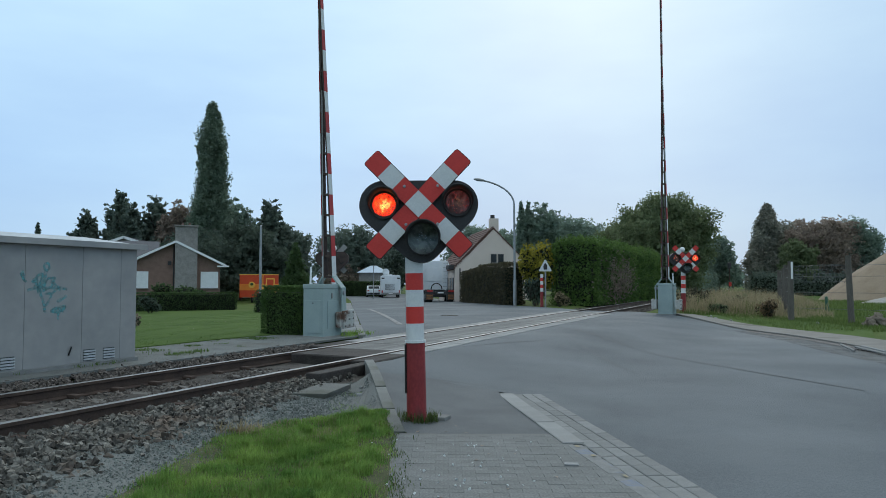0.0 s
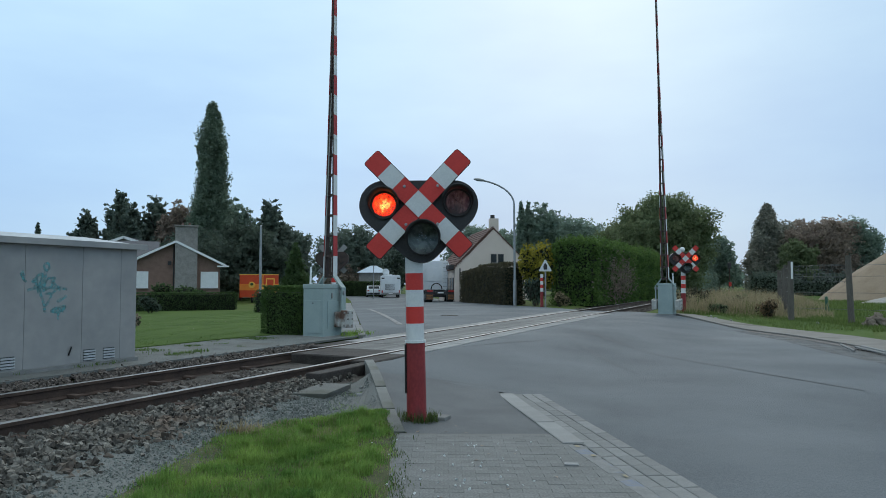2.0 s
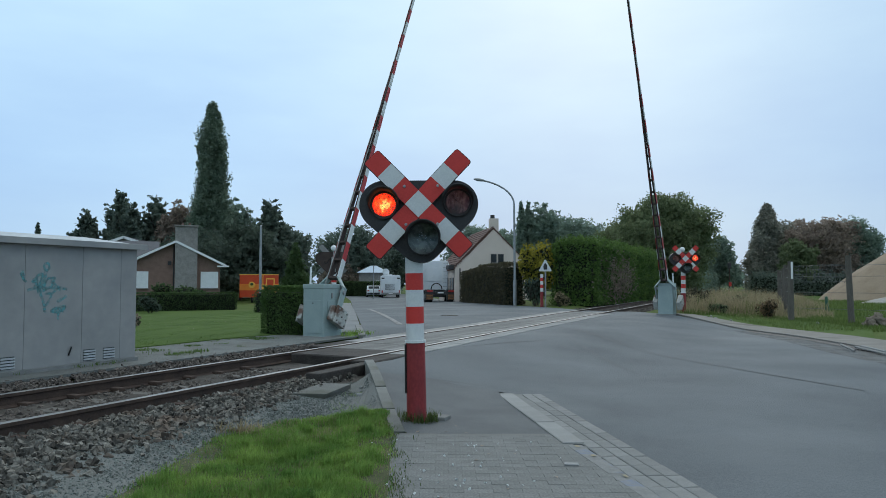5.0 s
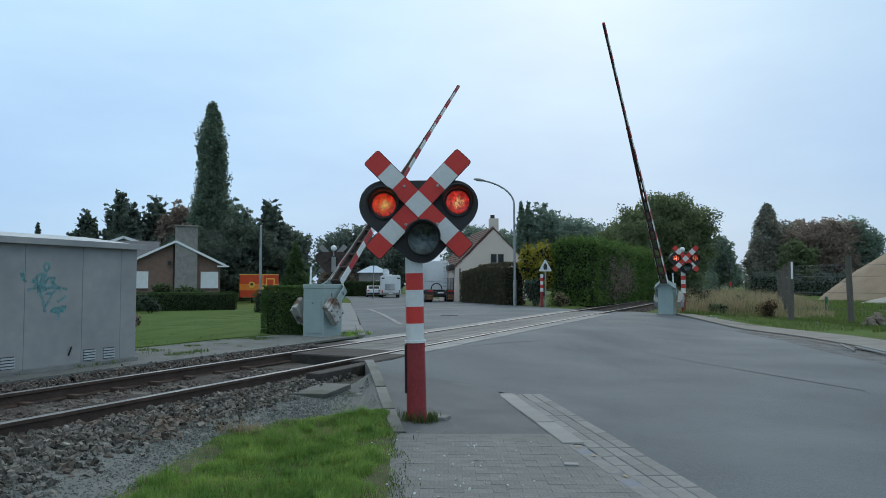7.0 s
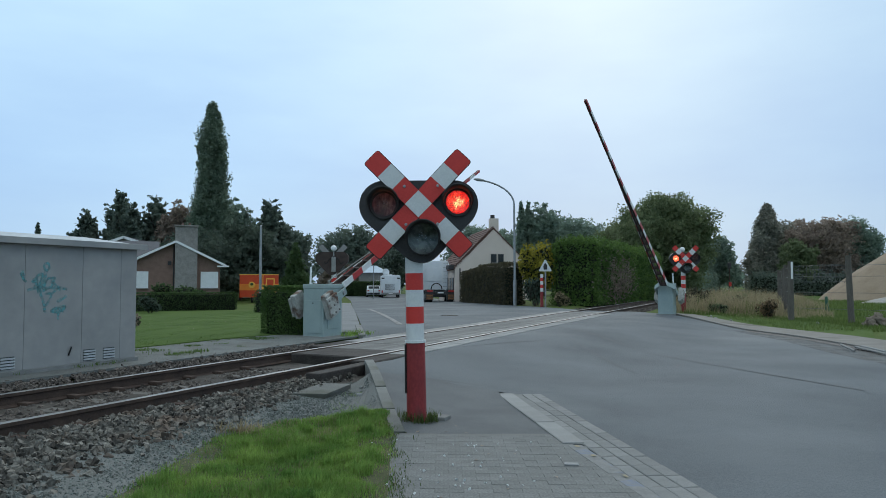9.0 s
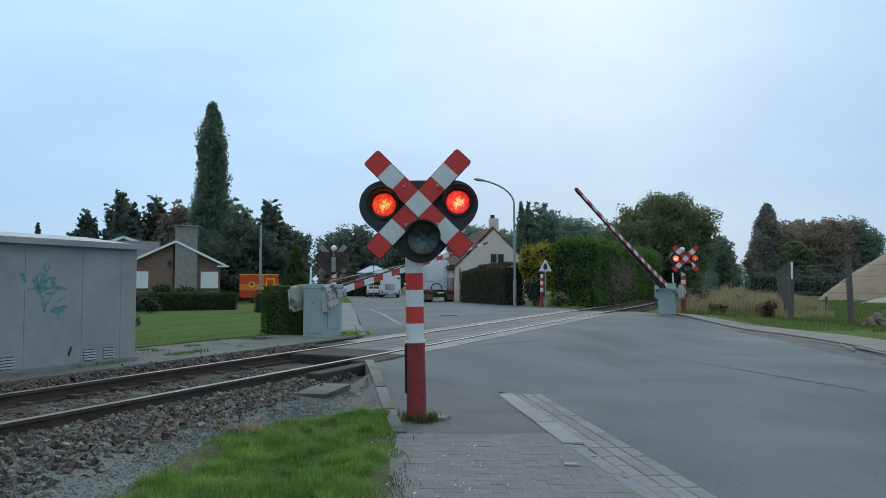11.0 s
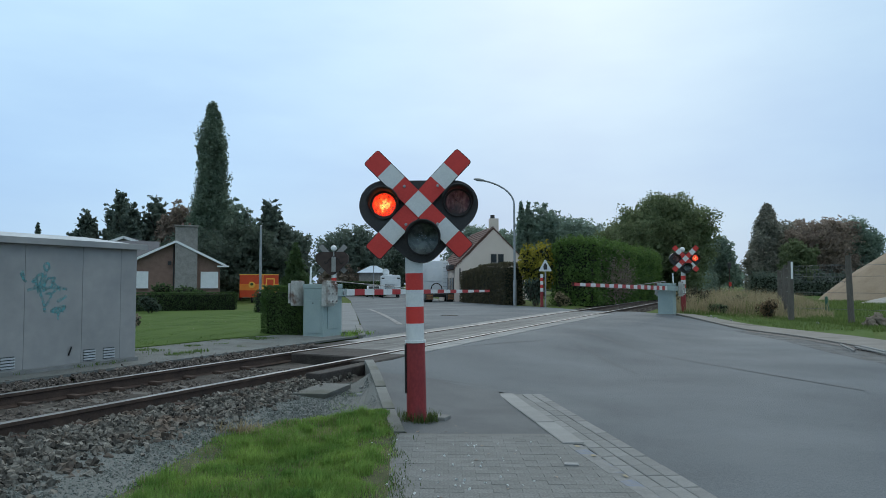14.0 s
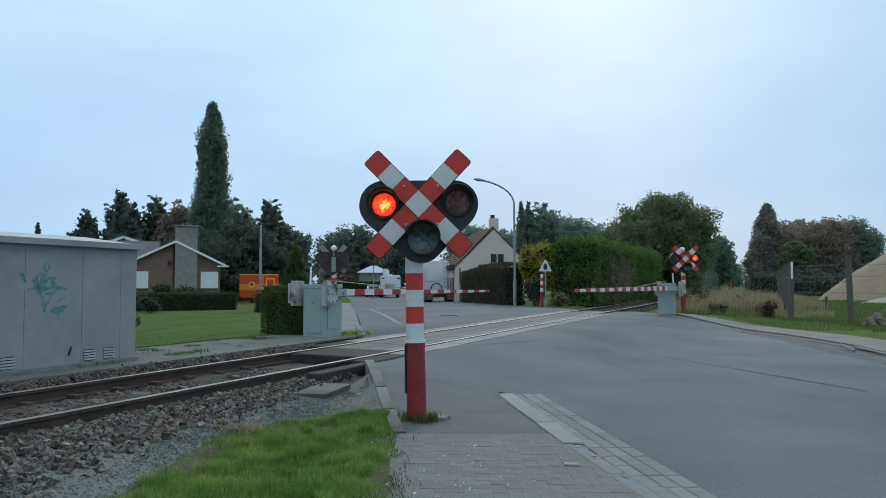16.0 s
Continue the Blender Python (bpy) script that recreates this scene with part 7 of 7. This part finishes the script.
concrete_slab()


def fallen_leaves():
    """Brown leaves blown over lawn and pavement."""
    rng = np.random.default_rng(131)
    c = []
    for i in range(70):
        x, y = rng.uniform(-9.5, -4.6), rng.uniform(18.5, 27)
        c.append((x, y, ground_z(x, y) + 0.05))
    for i in range(14):
        x, y = rng.uniform(-0.5, 1.3), rng.uniform(4.2, 7.4)
        c.append((x, y, ground_z(x, y) + 0.014))
    ob = leaf_mesh("fallen_leaves", np.array(c), np.tile([0.0, 0.0, 1.0], (len(c), 1)), 0.022, M["rust_leaf"], None, 132, 0.2)
    tagged(ob, "brown fallen leaves on lawn and pavement", "fallen leaves", kind="stuff")


fallen_leaves()


# ---- kerbs, gutter, pavers and crossing panels: single pieces ----
def pieces(parent, name, size, spots, material, bevel=0.006, label=""):
    """Alike pieces on one shared mesh. spots: centre, turn in degrees, and how it tips."""
    bm = box_bm(*size, (0, 0, 0), 0.0)
    top = [v for v in bm.verts if v.co.z > 0]
    tv = set(top)
    bmesh.ops.bevel(bm, geom=[e for e in bm.edges if e.verts[0] in tv and e.verts[1] in tv], offset=bevel, segments=1, affect="EDGES")
    me = bpy.data.meshes.new(name)
    bm.to_mesh(me)
    bm.free()
    me.materials.append(material)
    for x, y, z, rx, ry, rz in spots:
        ob = new(name, me)
        ob.parent = parent
        ob.matrix_basis = pose(x, y, z, rx, ry, rz)
        if label:
            ob["label"] = label


rk = random.Random(12)


def slope_of(x, y, turn):
    """Pitch of the land along a piece turned so that its length runs along its own y."""
    a = radians(turn)
    dx, dy = -math.sin(a) * 0.4, math.cos(a) * 0.4
    return math.degrees(math.atan2(ground_z(x + dx, y + dy) - ground_z(x - dx, y - dy), 0.8))


M["gutter_tile"] = surface("gutter_tile", (0.165, 0.17, 0.168), (0.24, 0.245, 0.24), 0.88, scale=5, fine=110, bump=0.4, vary=0.14, stain=(0.15, 0.15, 0.14), stain_at=0.58)


def kerb_row(name, a, b, size, material, label, lift, category="kerb", cross=0.0):
    top = tagged(new(name), label, category, kind="structure")
    a, b = Vector((*a, 0)), Vector((*b, 0))
    t = (b - a).normalized()
    n = Vector((t.y, -t.x, 0))
    turn = math.degrees(math.atan2(-t.x, t.y))
    count = int((b - a).length / (size[1] + 0.008))
    spots = []
    for i in range(count):
        p = a + t * (i + 0.5) * (size[1] + 0.008) + n * cross
        spots.append((p.x, p.y, ground_z(p.x + 0.1, p.y) - size[2] / 2 + lift + rk.uniform(-0.002, 0.003), slope_of(p.x + 0.15, p.y, turn) + rk.uniform(-0.2, 0.2), rk.uniform(-0.5, 0.5), turn + rk.uniform(-0.25, 0.25)))
    pieces(top, "kerb_stone" if size[1] > 0.6 else "gutter_tile", size, spots, material)
    return top


kerb_row("kerb_post", (-0.42, 7.0), (-1.10, 10.85), (0.13, 0.95, 0.30), M["kerb_dark"], "weathered concrete kerb running down from the crossing", 0.035)
kerb_row("kerb_far", (-1.80, 16.3), (-2.35, 20.3), (0.16, 0.95, 0.25), M["concrete"], "concrete kerb beyond the rails", 0.05)
kerb_row("kerb_dropped", (1.07, 6.52), (0.70, 9.45), (0.20, 0.96, 0.2), M["kerb"], "pale flush dropped kerb", 0.022, "kerb", 0.09)
kerb_row("kerb_painted", (1.37, 4.55), (1.07, 6.5), (0.13, 0.95, 0.2), M["kerb_blue"], "worn kerb with flecks of blue and yellow paint", 0.012, "kerb", 0.07)
kerb_row("kerb_painted", (1.74, 2.4), (1.38, 4.5), (0.13, 0.95, 0.2), M["kerb_yellow"], "worn kerb with flecks of yellow paint", 0.012, "kerb", 0.07)
for r in range(3):
    kerb_row("gutter", (2.06 - 0.13 * (r + 0.5), 3.0), (1.235 - 0.13 * (r + 0.5), 9.62), (0.124, 0.30, 0.10), M["gutter_tile"], "row of grey concrete gutter tiles beside the road", 0.012, "gutter")
tagged(sheet("gutter_bed", [(1.45, 2.4), (1.07, 6.4), (0.68, 9.5)], [(2.15, 2.4), (1.63, 6.5), (1.245, 9.62)], 30, 3, -0.006, M["joint"]), "dark sandy bedding under the gutter tiles", "gutter bed", kind="structure")
for i, (x, y, mat) in enumerate(((1.13, 6.38, "kerb_fleck"), (1.30, 5.42, "kerb_fleck"), (1.20, 6.05, "kerb_fleck"))):
    M.setdefault("kerb_fleck", surface("yellow_paint_fleck", (0.33, 0.26, 0.12), (0.25, 0.24, 0.20), 0.8, scale=20, fine=80, bump=0.2))
    bm = bmesh.new()
    ring = [bm.verts.new((0.025 * random.uniform(0.3, 1.2) * math.cos(a * 0.7), 0.05 * random.uniform(0.4, 1.2) * math.sin(a * 0.7), 0)) for a in range(9)]
    bm.faces.new(ring)
    ob = part("paint_fleck", bm, M[mat], None)
    ob.matrix_basis = pose(x + 0.03, y, ground_z(x, y) + 0.02, 0, 0, 8)
    tagged(ob, "worn fleck of yellow kerb paint", "paint fleck", "flecks of kerb paint", "structure")


def pavers():
    top = tagged(new("pavement"), "grey concrete block pavement with weedy joints", "pavement", kind="structure")
    spots = []
    y = 3.55
    row = 0
    while y < 6.97:
        right = 1.07 + (6.5 - y) * 0.146 + 0.22
        x = -0.56 + (0.10 if row % 2 else 0.0)
        while x + 0.2 < right:
            z = ground_z(x + 0.1, y) - 0.030 + rk.uniform(-0.001, 0.0015)
            spots.append((x + 0.1, y, z, rk.uniform(-0.25, 0.25), rk.uniform(-0.25, 0.25), rk.uniform(-0.5, 0.5)))
            x += 0.2008
        y += 0.1008
        row += 1
    pieces(top, "paving_block", (0.199, 0.099, 0.08), spots, M["paver"], 0.0012)
    bed = sheet("joint_sand", [(0.2, -8), (-0.40, 3.0), (-0.55, 6.99)], [(2.9, -8), (1.75, 1.5), (1.02, 6.99)], 24, 4, 0.0055, M["joint"], 0, 0, top)
    rng = np.random.default_rng(7)
    chips = []
    for i in range(48):
        chips.append((rng.normal(0.25, 0.35), rng.uniform(4.9, 6.7), 0.016))
    scatter_stones("stone_chips", chips, 0.016, M["white"], "small white chips on the pavement", 110, "chips", 0.4)
    bm = box_bm(0.11, 0.07, 0.012, (0, 0, 0), 0.004)
    ob = part("pale_tile", bm, M["kerb"], None)
    ob.matrix_basis = pose(1.0, 5.76, 0.020, 0, 0, -8)
    tagged(ob, "small pale tile fragment on the pavement", "tile fragment")


pavers()


def crossing_panels():
    top = tagged(new("crossing_deck"), "concrete slabs between and beside the rails", "crossing deck", kind="structure")
    turn = -math.degrees(TRACK)
    for d, w, s0, s1 in ((0.0, 1.30, 10.2, 29.6), (1.035, 0.41, 9.6, 28.6), (-1.035, 0.41, 11.6, 30.6)):
        spots = []
        s = s0
        while s < s1:
            p = at_track(s + 0.59, d)
            spots.append((p.x, p.y, RAIL_Z - 0.010 - 0.10 + rk.uniform(-0.003, 0.003), rk.uniform(-0.2, 0.2), rk.uniform(-0.3, 0.3), turn))
            s += 1.195
        old = 1
        pieces(top, "deck_slab", (w, 1.185, 0.20), spots[old:], M["panel_light"] if d else M["panel"], 0.012)
        pieces(top, "deck_plank", (w, 1.185, 0.20), spots[:old], M["timber"], 0.02, "dark worn timber deck")


crossing_panels()


def end_beam():
    ob = part("timber_beam", box_bm(0.22, 1.6, 0.24, (0, 0, 0), 0.015), M["timber"], None)
    p = at_track(8.95, 1.12)
    ob.matrix_basis = pose(p.x, p.y, 0.135, 0, 0, -math.degrees(TRACK))
    tagged(ob, "dark timber beam under the crossing edge", "timber beam")


end_beam()


# ---- what moves: booms and the lamps' added dimming strips ----
def boom_row(angle):
    return pose(0, 0.28, 0.99, angle, 0, 0)


def blink(face, profile, centres):
    """Slides the glowing strips out of the gaps between the added grey strips and back, to dim the lamp. profile:
    seconds about each centre and how far the lamp is lit.
    """
    rows = []
    for c in centres:
        for dt, level in profile:
            t = round(c + dt, 3)
            if 0.0 < t < 16.0 and (not rows or t > rows[-1][0] + 0.034):
                rows.append((t, level))
    rows = [(0.0, rows[0][1])] + rows + [(16.0, rows[-1][1])]
    walk(face, [(t, pose(0, 0.0405, -0.50 * PITCH * (1 - v))) for t, v in rows])


def motions():
    left = [(0, 94.0), (0.5, 93.8), (1, 92.9), (1.5, 91.4), (2, 89.2), (2.5, 86.0), (3, 82.2), (3.5, 78.0), (4, 73.6), (6.3, 49.9), (7, 42.4), (7.5, 37.9), (8, 33.5), (8.5, 29.2), (9, 24.5), (11.5, 6.6), (12, 3.8), (12.5, 1.7), (13, 0.3), (13.5, -0.3), (16, -0.3)]
    right = [(0, 89.4), (0.5, 89.2), (1, 88.2), (1.5, 86.8), (2, 84.8), (2.5, 81.6), (3, 77.6), (3.5, 73.6), (4, 69.0), (6.3, 49.0), (7, 42.7), (7.5, 38.8), (8, 34.3), (8.5, 30.3), (9, 26.3), (11.5, 10.2), (12, 7.5), (12.5, 5.3), (13, 3.4), (14, 0.8), (14.5, 0.2), (16, 0.0)]
    walk(left_arm, [(t, boom_row(a)) for t, a in left])
    walk(right_arm, [(t, boom_row(a)) for t, a in right])
    period = 0.927
    dips = [0.645 + period * k for k in range(-1, 18)]
    peaks = [0.705 + period * k for k in range(-1, 18)]
    mostly = [(-0.22, 1.0), (-0.12, 0.40), (-0.05, 0.17), (0.03, 0.05), (0.08, 0.12), (0.16, 0.70), (0.22, 1.0)]
    partly = [(-0.34, 0.02), (-0.22, 0.28), (-0.12, 0.75), (-0.02, 1.0), (0.10, 1.0), (0.18, 0.40), (0.25, 0.14), (0.35, 0.03)]
    for signal, swap in ((near_signal, False), (far_signal, True)):
        for ob in signal.children_recursive:
            if ob.name.startswith("glow_left"):
                blink(ob, partly if swap else mostly, peaks if swap else dips)
            if ob.name.startswith("glow_right"):
                blink(ob, mostly if swap else partly, dips if swap else peaks)


motions()
